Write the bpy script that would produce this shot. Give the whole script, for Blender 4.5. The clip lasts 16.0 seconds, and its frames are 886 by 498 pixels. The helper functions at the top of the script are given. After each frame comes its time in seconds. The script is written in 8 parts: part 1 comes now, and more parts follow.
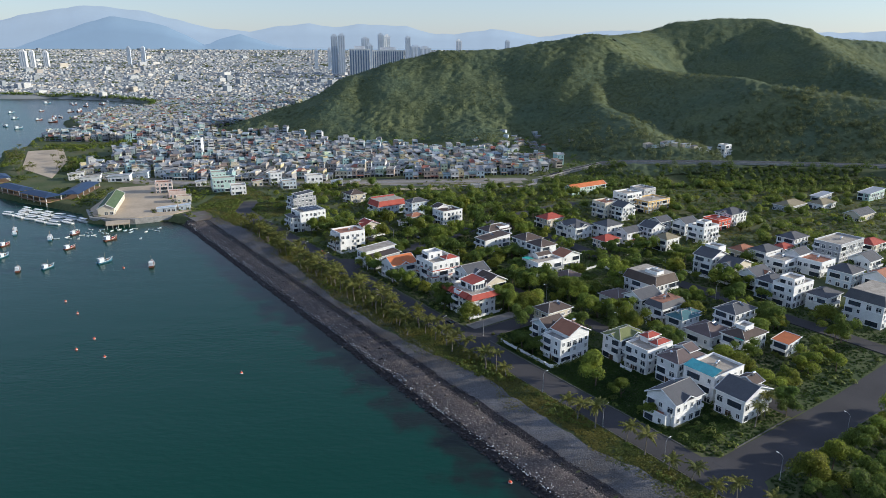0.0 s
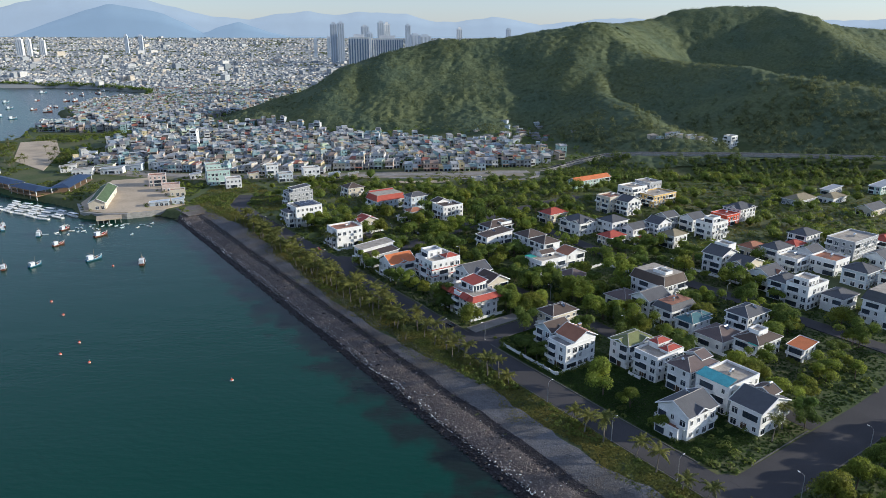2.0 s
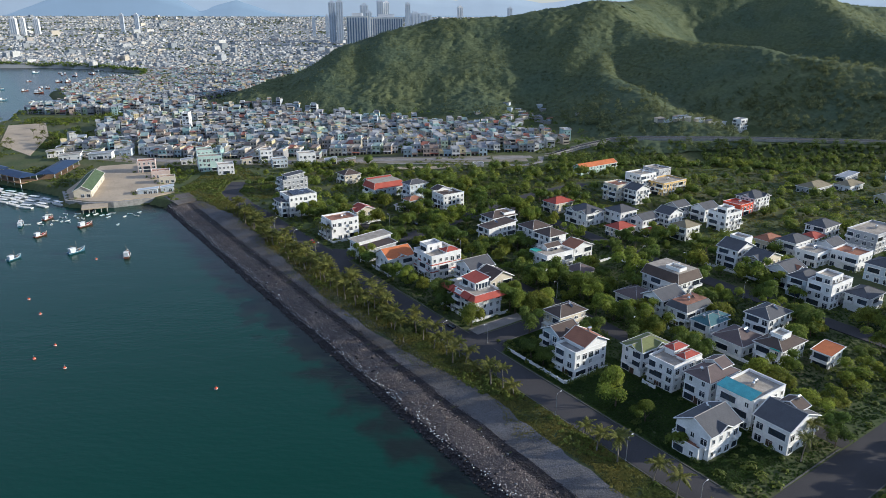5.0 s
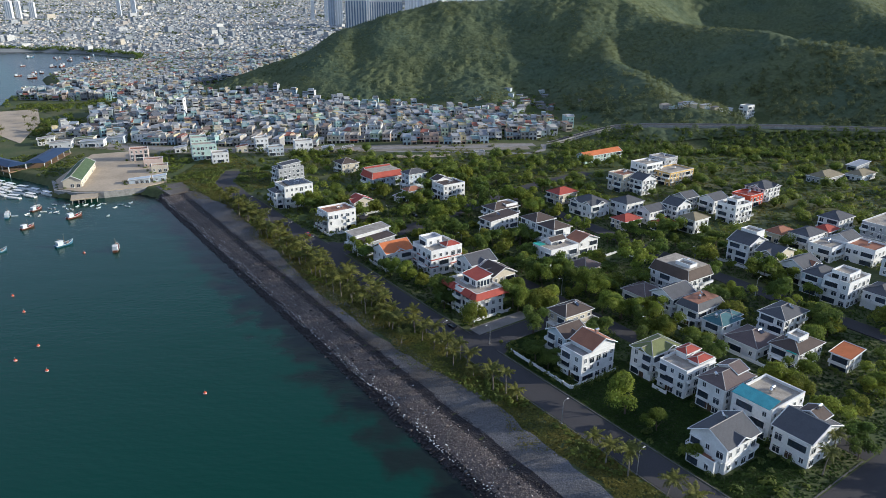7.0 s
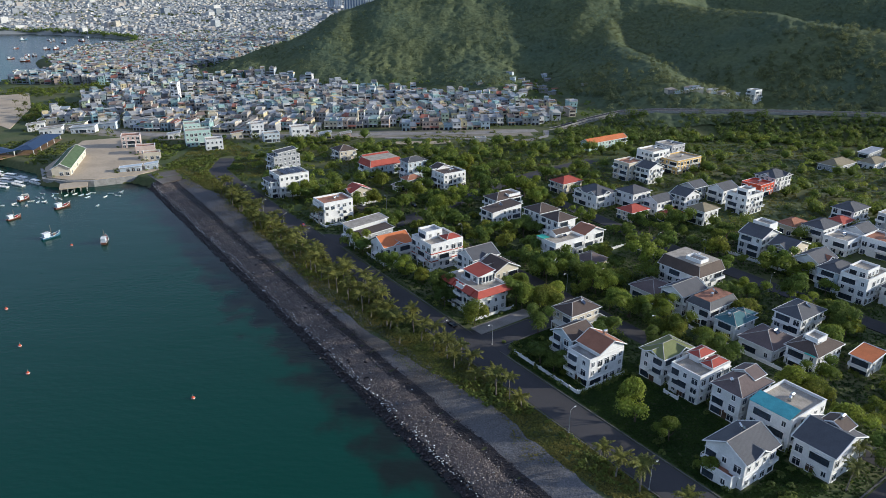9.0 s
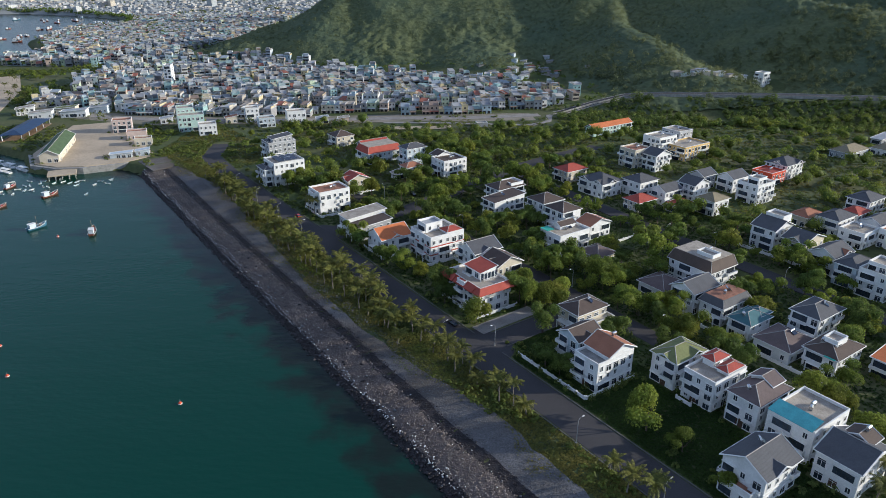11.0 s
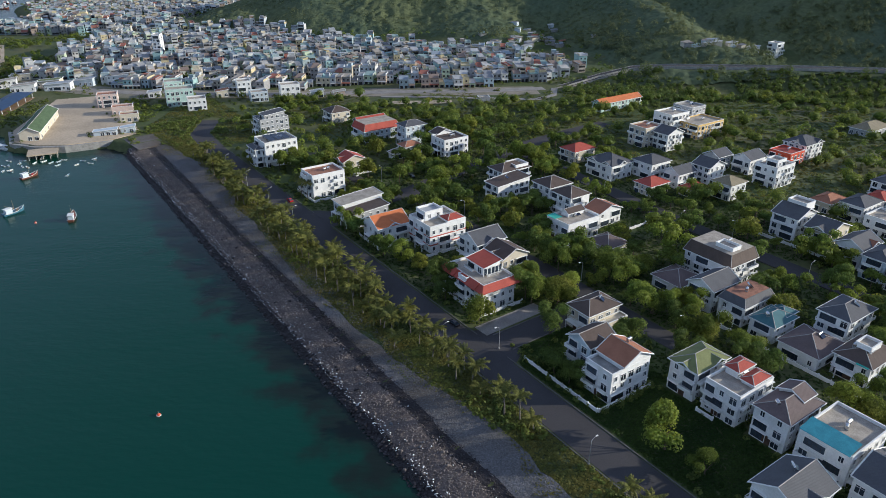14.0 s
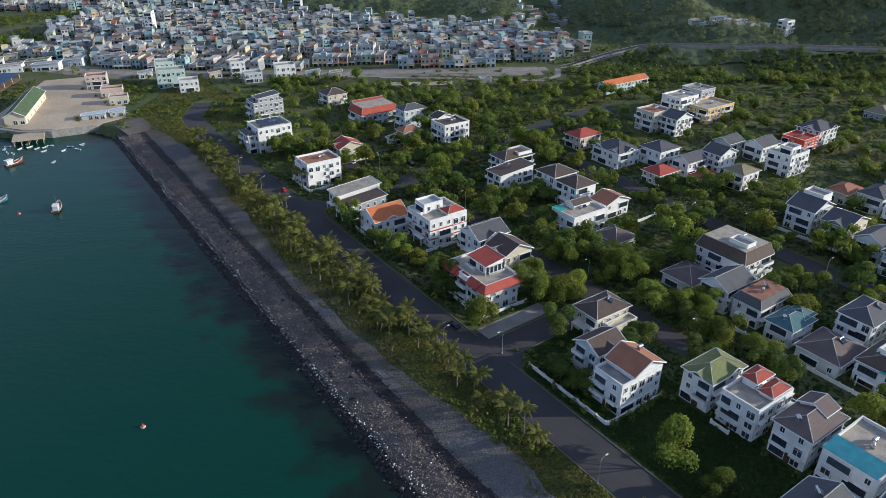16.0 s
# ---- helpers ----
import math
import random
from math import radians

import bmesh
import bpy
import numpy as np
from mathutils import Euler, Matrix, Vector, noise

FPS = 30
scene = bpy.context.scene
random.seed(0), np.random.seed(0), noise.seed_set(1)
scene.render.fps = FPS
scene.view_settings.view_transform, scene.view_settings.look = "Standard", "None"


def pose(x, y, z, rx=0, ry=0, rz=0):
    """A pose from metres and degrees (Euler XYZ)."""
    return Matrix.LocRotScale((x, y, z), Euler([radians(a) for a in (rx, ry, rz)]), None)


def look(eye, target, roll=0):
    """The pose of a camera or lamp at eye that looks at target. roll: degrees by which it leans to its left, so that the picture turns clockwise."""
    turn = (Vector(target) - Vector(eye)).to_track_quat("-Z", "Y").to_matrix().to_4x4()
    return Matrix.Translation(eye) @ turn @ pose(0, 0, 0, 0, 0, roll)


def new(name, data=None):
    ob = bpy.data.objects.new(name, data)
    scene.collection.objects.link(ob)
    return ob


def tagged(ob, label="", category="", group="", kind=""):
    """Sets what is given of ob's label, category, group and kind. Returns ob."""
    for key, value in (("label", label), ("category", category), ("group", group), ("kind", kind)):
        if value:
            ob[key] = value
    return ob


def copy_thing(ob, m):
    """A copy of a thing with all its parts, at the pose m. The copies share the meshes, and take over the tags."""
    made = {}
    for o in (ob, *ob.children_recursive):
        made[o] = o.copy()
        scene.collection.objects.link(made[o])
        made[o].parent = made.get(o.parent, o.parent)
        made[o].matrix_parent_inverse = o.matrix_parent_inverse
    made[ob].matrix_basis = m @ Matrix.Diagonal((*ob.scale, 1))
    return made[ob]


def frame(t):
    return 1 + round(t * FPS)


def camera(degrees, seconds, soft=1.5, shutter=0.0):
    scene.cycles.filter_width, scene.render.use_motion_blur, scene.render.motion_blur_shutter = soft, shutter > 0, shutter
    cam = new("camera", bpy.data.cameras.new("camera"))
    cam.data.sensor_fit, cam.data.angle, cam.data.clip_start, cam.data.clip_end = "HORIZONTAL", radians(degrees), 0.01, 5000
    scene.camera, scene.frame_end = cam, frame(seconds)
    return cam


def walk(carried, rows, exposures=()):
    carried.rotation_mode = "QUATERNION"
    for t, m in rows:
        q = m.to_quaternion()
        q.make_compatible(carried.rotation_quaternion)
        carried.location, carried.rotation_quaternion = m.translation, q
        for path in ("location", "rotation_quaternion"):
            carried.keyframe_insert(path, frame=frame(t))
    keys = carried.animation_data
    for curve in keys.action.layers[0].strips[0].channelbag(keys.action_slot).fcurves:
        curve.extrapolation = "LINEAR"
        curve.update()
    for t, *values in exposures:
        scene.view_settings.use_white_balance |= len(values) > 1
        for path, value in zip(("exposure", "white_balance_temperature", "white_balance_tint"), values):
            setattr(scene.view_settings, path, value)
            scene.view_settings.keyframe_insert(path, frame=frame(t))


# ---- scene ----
# ---------------------------------------------------------------- camera
cam = camera(65.69, 16.0, soft=0.7)
walk(cam, [
    (0.0, pose(0.00, 0.00, 121.75, 73.510, 0, -0.080) @ pose(0, 0, 0, 0, 0, 0.177)),
    (1.0, pose(0.16, 6.79, 122.19, 73.062, 0, -0.059) @ pose(0, 0, 0, 0, 0, 0.169)),
    (2.0, pose(0.28, 13.50, 122.50, 72.585, 0, -0.041) @ pose(0, 0, 0, 0, 0, 0.164)),
    (3.0, pose(0.37, 20.14, 122.70, 72.077, 0, -0.028) @ pose(0, 0, 0, 0, 0, 0.162)),
    (4.0, pose(0.42, 26.72, 122.82, 71.537, 0, -0.018) @ pose(0, 0, 0, 0, 0, 0.163)),
    (5.0, pose(0.46, 33.25, 122.86, 70.965, 0, -0.010) @ pose(0, 0, 0, 0, 0, 0.166)),
    (6.0, pose(0.47, 39.75, 122.86, 70.358, 0, -0.005) @ pose(0, 0, 0, 0, 0, 0.171)),
    (7.0, pose(0.46, 46.22, 122.84, 69.715, 0, -0.002) @ pose(0, 0, 0, 0, 0, 0.178)),
    (8.0, pose(0.44, 52.67, 122.80, 69.036, 0, 0.000) @ pose(0, 0, 0, 0, 0, 0.185)),
    (9.0, pose(0.40, 59.13, 122.77, 68.320, 0, 0.001) @ pose(0, 0, 0, 0, 0, 0.194)),
    (10.0, pose(0.37, 65.59, 122.78, 67.564, 0, 0.001) @ pose(0, 0, 0, 0, 0, 0.203)),
    (11.0, pose(0.33, 72.07, 122.83, 66.768, 0, 0.001) @ pose(0, 0, 0, 0, 0, 0.213)),
    (12.0, pose(0.29, 78.58, 122.96, 65.931, 0, 0.001) @ pose(0, 0, 0, 0, 0, 0.222)),
    (13.0, pose(0.26, 85.13, 123.17, 65.051, 0, 0.002) @ pose(0, 0, 0, 0, 0, 0.232)),
    (14.0, pose(0.24, 91.74, 123.50, 64.128, 0, 0.004) @ pose(0, 0, 0, 0, 0, 0.240)),
    (15.0, pose(0.23, 98.40, 123.95, 63.160, 0, 0.007) @ pose(0, 0, 0, 0, 0, 0.248)),
    (16.0, pose(0.24, 105.14, 124.55, 62.146, 0, 0.013) @ pose(0, 0, 0, 0, 0, 0.254)),
], exposures=[(0.0, 0.24, 5680, 8), (8.0, 0.19, 5580, 8), (16.0, 0.09, 5580, 8)])

# ---------------------------------------------------------------- sky and sun
SUN_DIR = Vector((0.955, 0.03, 0.275)).normalized()
world = bpy.data.worlds.new("sky")
scene.world = world
world.use_nodes = True
sky = world.node_tree.nodes.new("ShaderNodeTexSky")
sky.sky_type = 'NISHITA'
sky.sun_disc = False
sky.sun_elevation = math.asin(SUN_DIR.z)
sky.sun_rotation = math.atan2(SUN_DIR.x, SUN_DIR.y)
sky.air_density, sky.dust_density, sky.ozone_density = 1.0, 0.4, 2.2
bg = world.node_tree.nodes["Background"]
bg.inputs[1].default_value = 0.15
haze = world.node_tree.nodes.new("ShaderNodeMix")
haze.data_type = 'RGBA'
haze.inputs[0].default_value = 0.50
haze.inputs[7].default_value = (2.75, 2.85, 3.5, 1)
world.node_tree.links.new(sky.outputs[0], haze.inputs[6])
world.node_tree.links.new(haze.outputs[2], bg.inputs[0])
sun_data = bpy.data.lights.new("sun", 'SUN')
sun_data.energy, sun_data.angle, sun_data.color = 5.0, radians(0.6), (1.0, 0.855, 0.65)
sun = new("sun", sun_data)
sun.matrix_world = look(SUN_DIR * 600, (0, 0, 0))


# ---------------------------------------------------------------- materials
def mat(name, color, rough=0.85, var=0.25, scale=0.6, fine=6.0, bump=0.3, dist=0.03, metal=0.0, second=None, island=0.0, obj_random=0.0, spec=0.3):
    """A surface with stains at a large scale and grain at a small one; second: the colour of the stains."""
    m = bpy.data.materials.new(name)
    m.use_nodes = True
    nt = m.node_tree
    n, l = nt.nodes, nt.links
    b = n["Principled BSDF"]
    b.inputs["Roughness"].default_value = rough
    b.inputs["Metallic"].default_value = metal
    b.inputs["Specular IOR Level"].default_value = spec
    geo = n.new("ShaderNodeNewGeometry")
    big, small = n.new("ShaderNodeTexNoise"), n.new("ShaderNodeTexNoise")
    big.inputs["Scale"].default_value, small.inputs["Scale"].default_value = scale, fine
    big.inputs["Detail"].default_value, small.inputs["Detail"].default_value = 4, 3
    l.new(geo.outputs["Position"], big.inputs["Vector"])
    l.new(geo.outputs["Position"], small.inputs["Vector"])
    mix = n.new("ShaderNodeMix")
    mix.data_type = 'RGBA'
    ramp = n.new("ShaderNodeMapRange")
    ramp.inputs[1].default_value, ramp.inputs[2].default_value = 0.38, 0.66
    l.new(big.outputs[0], ramp.inputs[0])
    l.new(ramp.outputs[0], mix.inputs[0])
    sec = second or tuple(c * (1 - var) for c in color)
    mix.inputs[6].default_value, mix.inputs[7].default_value = (*color, 1), (*sec, 1)
    hsv = n.new("ShaderNodeHueSaturation")
    val = n.new("ShaderNodeMapRange")
    val.inputs[1].default_value, val.inputs[2].default_value = 0.25, 0.75
    val.inputs[3].default_value, val.inputs[4].default_value = 1 - var * 0.8, 1 + var * 0.8
    l.new(small.outputs[0], val.inputs[0])
    last = val.outputs[0]
    for amount, source in ((island, geo.outputs["Random Per Island"]), (obj_random, None)):
        if amount:
            if source is None:
                source = n.new("ShaderNodeObjectInfo").outputs["Random"]
            r = n.new("ShaderNodeMapRange")
            r.inputs[3].default_value, r.inputs[4].default_value = 1 - amount, 1 + amount
            l.new(source, r.inputs[0])
            mul = n.new("ShaderNodeMath")
            mul.operation = 'MULTIPLY'
            l.new(last, mul.inputs[0])
            l.new(r.outputs[0], mul.inputs[1])
            last = mul.outputs[0]
    l.new(last, hsv.inputs["Value"])
    l.new(mix.outputs[2], hsv.inputs["Color"])
    l.new(hsv.outputs[0], b.inputs["Base Color"])
    if bump:
        bp = n.new("ShaderNodeBump")
        bp.inputs["Strength"].default_value, bp.inputs["Distance"].default_value = bump, dist
        l.new(small.outputs[0], bp.inputs["Height"])
        l.new(bp.outputs[0], b.inputs["Normal"])
    return m


def palette_mat(name, colors, rough=0.85, var=0.2, by_object=False, scale=0.5, fine=5.0):
    """Each island (or object) of the mesh takes one of the colours, with stains on it."""
    m = mat(name, colors[0], rough=rough, var=var, scale=scale, fine=fine)
    nt = m.node_tree
    n, l = nt.nodes, nt.links
    ramp = n.new("ShaderNodeValToRGB")
    ramp.color_ramp.interpolation = 'CONSTANT'
    while len(ramp.color_ramp.elements) < len(colors):
        ramp.color_ramp.elements.new(0.5)
    for i, c in enumerate(colors):
        ramp.color_ramp.elements[i].position = i / len(colors)
        ramp.color_ramp.elements[i].color = (*c, 1)
    source = n.new("ShaderNodeObjectInfo").outputs["Random"] if by_object else n.new("ShaderNodeNewGeometry").outputs["Random Per Island"]
    l.new(source, ramp.inputs[0])
    mix = [x for x in n if x.bl_idname == "ShaderNodeMix"][0]
    dark = n.new("ShaderNodeHueSaturation")
    dark.inputs["Value"].default_value = 1 - var
    l.new(ramp.outputs[0], dark.inputs["Color"])
    l.new(ramp.outputs[0], mix.inputs[6])
    l.new(dark.outputs[0], mix.inputs[7])
    return m


def leaf_mat(name, a, b, island=0.35, obj_random=0.2):
    m = mat(name, a, rough=0.6, var=0.3, scale=0.08, fine=1.3, bump=0, second=b, island=island, obj_random=obj_random, spec=0.25)
    n, l = m.node_tree.nodes, m.node_tree.links
    bsdf = n["Principled BSDF"]
    trans = n.new("ShaderNodeBsdfTranslucent")
    mixs = n.new("ShaderNodeMixShader")
    mixs.inputs[0].default_value = 0.48
    l.new(bsdf.inputs["Base Color"].links[0].from_socket, trans.inputs["Color"])
    l.new(bsdf.outputs[0], mixs.inputs[1])
    l.new(trans.outputs[0], mixs.inputs[2])
    l.new(mixs.outputs[0], n["Material Output"].inputs[0])
    return m


def roof_mat(name, color, var=0.14):
    """Fired roof tiles: courses of ridges down the slope, with weathering."""
    m = mat(name, color, rough=0.75, var=var, scale=0.35, fine=3.0, bump=0)
    n, l = m.node_tree.nodes, m.node_tree.links
    tc = n.new("ShaderNodeTexCoord")
    wave = n.new("ShaderNodeTexWave")
    wave.inputs["Scale"].default_value = 1.1
    wave.inputs["Distortion"].default_value = 0.6
    wave.bands_direction = 'DIAGONAL'
    l.new(tc.outputs["Object"], wave.inputs[0])
    bp = n.new("ShaderNodeBump")
    bp.inputs["Strength"].default_value, bp.inputs["Distance"].default_value = 0.5, 0.06
    l.new(wave.outputs["Fac"], bp.inputs["Height"])
    l.new(bp.outputs[0], n["Principled BSDF"].inputs["Normal"])
    return m


WHITE = mat("white_render", (0.80, 0.80, 0.79), var=0.12, scale=0.25, fine=2.5, bump=0.1)
CREAM = mat("cream_render", (0.62, 0.56, 0.45), var=0.12, scale=0.25, fine=2.5, bump=0.1)
GREYW = mat("grey_render", (0.42, 0.43, 0.45), var=0.15, scale=0.25, fine=2.5, bump=0.1)
PALEBLUE = mat("pale_blue_render", (0.54, 0.61, 0.66), var=0.12, scale=0.25, fine=2.5, bump=0.1)
YELLOW = mat("yellow_render", (0.72, 0.50, 0.20), var=0.15, scale=0.3, fine=2.5)
REDW = mat("red_render", (0.62, 0.10, 0.05), var=0.15, scale=0.3, fine=2.5)
MINT = mat("mint_render", (0.50, 0.66, 0.60), var=0.12, scale=0.3, fine=2.5)
PINK = mat("pink_render", (0.66, 0.52, 0.46), var=0.12, scale=0.3, fine=2.5)
TRIM = mat("white_trim", (0.80, 0.80, 0.78), var=0.06, bump=0)
CONCRETE = mat("grey_concrete", (0.36, 0.35, 0.33), var=0.3, scale=0.4, fine=4)
SCREED = mat("pale_roof_screed", (0.44, 0.39, 0.325), var=0.3, scale=0.4, fine=4)
TERRACOTTA = mat("terracotta_paving", (0.36, 0.18, 0.12), var=0.35, scale=0.5, fine=5)
R_BROWN = roof_mat("brown_tiles", (0.105, 0.078, 0.066))
R_RUST = roof_mat("rust_brown_tiles", (0.36, 0.16, 0.095))
R_GREY = roof_mat("slate_grey_tiles", (0.105, 0.107, 0.118))
R_RED = roof_mat("red_tiles", (0.40, 0.085, 0.06))
R_ORANGE = roof_mat("orange_tiles", (0.60, 0.19, 0.07))
R_GREEN = roof_mat("olive_green_tiles", (0.20, 0.22, 0.09))
R_TEAL = roof_mat("teal_tiles", (0.075, 0.17, 0.19))
R_DARKGREEN = roof_mat("dark_green_sheet", (0.10, 0.15, 0.075), 0.3)
R_PURPLE = roof_mat("purple_brown_tiles", (0.155, 0.118, 0.112))
R_KHAKI = roof_mat("khaki_tiles", (0.27, 0.23, 0.15))
GLASS = mat("window_glass", (0.045, 0.06, 0.08), rough=0.12, var=0.3, bump=0, spec=0.6, obj_random=0.5)
BRONZE = mat("dark_bronze_frame", (0.05, 0.045, 0.04), rough=0.4, metal=0.5, var=0.2, bump=0)
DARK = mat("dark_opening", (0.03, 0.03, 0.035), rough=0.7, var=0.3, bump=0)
STEEL = mat("stainless_steel", (0.62, 0.63, 0.65), rough=0.25, metal=0.9, var=0.15, bump=0)
GALV = mat("galvanised_steel", (0.45, 0.46, 0.47), rough=0.5, metal=0.4, var=0.2, bump=0)
PANEL = mat("dark_solar_panel", (0.02, 0.03, 0.06), rough=0.15, var=0.2, bump=0, spec=0.6)
TEALCLOTH = mat("turquoise_awning", (0.09, 0.36, 0.42), var=0.2, scale=0.5)
GREENCLOTH = mat("green_awning", (0.08, 0.45, 0.36), var=0.2, scale=0.5)
ASPHALT = mat("asphalt", (0.066, 0.063, 0.067), rough=0.9, var=0.22, scale=0.06, fine=3, bump=0.2)
PAVING = mat("concrete_paving", (0.30, 0.28, 0.26), var=0.25, scale=0.2, fine=3)
YARD = mat("pale_concrete_yard", (0.50, 0.41, 0.30), var=0.2, scale=0.05, fine=1)
KERB = mat("kerb_stone", (0.13, 0.125, 0.12), var=0.25, scale=0.5)
BARK = mat("bark", (0.13, 0.10, 0.075), var=0.35, scale=1.0, fine=8, bump=0.5)
PALMBARK = mat("palm_bark", (0.24, 0.21, 0.17), var=0.35, scale=1.0, fine=8, bump=0.5)
LEAF_A = leaf_mat("tree_leaves", (0.235, 0.275, 0.042), (0.14, 0.20, 0.036))
LEAF_B = leaf_mat("yellow_green_leaves", (0.26, 0.27, 0.042), (0.15, 0.20, 0.034))
LEAF_C = leaf_mat("dark_leaves", (0.165, 0.215, 0.044), (0.105, 0.160, 0.036))
PALMLEAF = leaf_mat("palm_fronds", (0.20, 0.20, 0.045), (0.12, 0.14, 0.035))
# haze put into the leaf colour; paler than CANOPY to show sunlit treetops
HILLLEAF = leaf_mat("hazed_hill_leaves", (0.190, 0.210, 0.090), (0.125, 0.160, 0.080), island=0.2, obj_random=0)
# greyed and blued for the hill's haze, which is put into the colour
CANOPY = mat("hazed_tree_canopy", (0.112, 0.132, 0.064), rough=0.8, var=0.32, scale=0.016, fine=0.28, bump=1.0, dist=0.9, second=(0.084, 0.112, 0.066), spec=0.1)
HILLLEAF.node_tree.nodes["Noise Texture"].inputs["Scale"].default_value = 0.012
SHRUB = leaf_mat("shrub_leaves", (0.19, 0.225, 0.048), (0.115, 0.160, 0.040), island=0.28, obj_random=0)
GRASS = leaf_mat("grass_blades", (0.062, 0.105, 0.018), (0.034, 0.068, 0.013), island=0.3, obj_random=0)
DRYGRASS = leaf_mat("dry_shore_grass", (0.22, 0.20, 0.050), (0.10, 0.14, 0.034), island=0.25, obj_random=0)
STONE = mat("revetment_stone", (0.22, 0.185, 0.165), var=0.3, scale=0.12, fine=3, island=0.4, second=(0.145, 0.125, 0.118))
DARKSTONE = mat("dark_shore_stone", (0.040, 0.034, 0.036), rough=0.45, var=0.35, scale=0.3, fine=3, island=0.5)
GRAVEL = mat("grey_gravel_stone", (0.17, 0.17, 0.18), var=0.3, scale=0.09, fine=3, island=0.22)
BEDSTONE = mat("brown_stone_bed", (0.155, 0.125, 0.110), var=0.35, scale=0.25, fine=2.2, bump=1.0, dist=0.3)
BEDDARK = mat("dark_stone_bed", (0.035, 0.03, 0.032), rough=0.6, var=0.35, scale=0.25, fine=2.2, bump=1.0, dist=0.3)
BEDGRAVEL = mat("grey_gravel_bed", (0.15, 0.147, 0.152), var=0.5, scale=0.05, fine=2.2, bump=1.0, dist=0.25, second=(0.10, 0.085, 0.070))
NAVY = mat("navy_sheet_roof", (0.03, 0.06, 0.13), rough=0.5, var=0.2, scale=0.3)
HULLRED = mat("red_brown_hull", (0.20, 0.07, 0.045), rough=0.5, var=0.3, scale=1.5)
HULLBLUE = mat("blue_hull", (0.07, 0.18, 0.27), rough=0.5, var=0.3, scale=1.5)
WOODY = mat("boat_timber", (0.30, 0.20, 0.12), var=0.3, scale=1.5)
BUOYRED = mat("buoy_red", (0.70, 0.10, 0.04), rough=0.5, var=0.2, bump=0)
RUBBER = mat("rubber", (0.02, 0.02, 0.02), rough=0.8, var=0.1, bump=0)
CARBLACK = mat("black_car_paint", (0.02, 0.02, 0.025), rough=0.2, var=0.1, bump=0, spec=0.6)
CARRED = mat("red_car_paint", (0.5, 0.03, 0.03), rough=0.2, var=0.1, bump=0, spec=0.6)
CARWHITE = mat("white_car_paint", (0.7, 0.7, 0.7), rough=0.2, var=0.1, bump=0, spec=0.6)
TOWN_WALLS = [(0.60, 0.60, 0.58), (0.58, 0.52, 0.40), (0.42, 0.52, 0.58), (0.56, 0.56, 0.54), (0.34, 0.50, 0.50), (0.54, 0.42, 0.34), (0.52, 0.53, 0.53), (0.50, 0.58, 0.42), (0.40, 0.41, 0.42), (0.26, 0.26, 0.26), (0.50, 0.54, 0.58), (0.32, 0.32, 0.33), (0.60, 0.52, 0.32), (0.58, 0.59, 0.59), (0.44, 0.40, 0.35), (0.36, 0.44, 0.46)]
TOWNWALL = palette_mat("town_house_walls", TOWN_WALLS)
TOWNWALL_OB = palette_mat("town_house_render", TOWN_WALLS, by_object=True)
TOWNROOF = palette_mat("town_roof_sheets", [(0.46, 0.46, 0.47), (0.34, 0.13, 0.09), (0.27, 0.28, 0.30), (0.30, 0.40, 0.38), (0.50, 0.48, 0.44), (0.38, 0.38, 0.38), (0.28, 0.21, 0.17), (0.32, 0.37, 0.42), (0.44, 0.44, 0.44), (0.42, 0.37, 0.31), (0.52, 0.52, 0.51), (0.22, 0.22, 0.23)])
TOWNROOF_OB = palette_mat("town_roof_cover", [(0.46, 0.46, 0.47), (0.34, 0.13, 0.09), (0.27, 0.28, 0.30), (0.30, 0.40, 0.38), (0.50, 0.48, 0.44), (0.38, 0.38, 0.38), (0.28, 0.21, 0.17), (0.32, 0.37, 0.42), (0.44, 0.44, 0.44), (0.42, 0.37, 0.31), (0.52, 0.52, 0.51), (0.22, 0.22, 0.23)], by_object=True)
CITYWALL = palette_mat("far_city_walls", [(0.60, 0.60, 0.58), (0.34, 0.36, 0.38), (0.62, 0.56, 0.46), (0.28, 0.31, 0.34), (0.52, 0.53, 0.53), (0.38, 0.40, 0.42), (0.66, 0.64, 0.60), (0.30, 0.33, 0.35), (0.46, 0.42, 0.38), (0.40, 0.43, 0.45)])
DIRT = mat("dusty_soil", (0.27, 0.235, 0.19), var=0.3, scale=0.08, fine=1.2, second=(0.15, 0.15, 0.09))


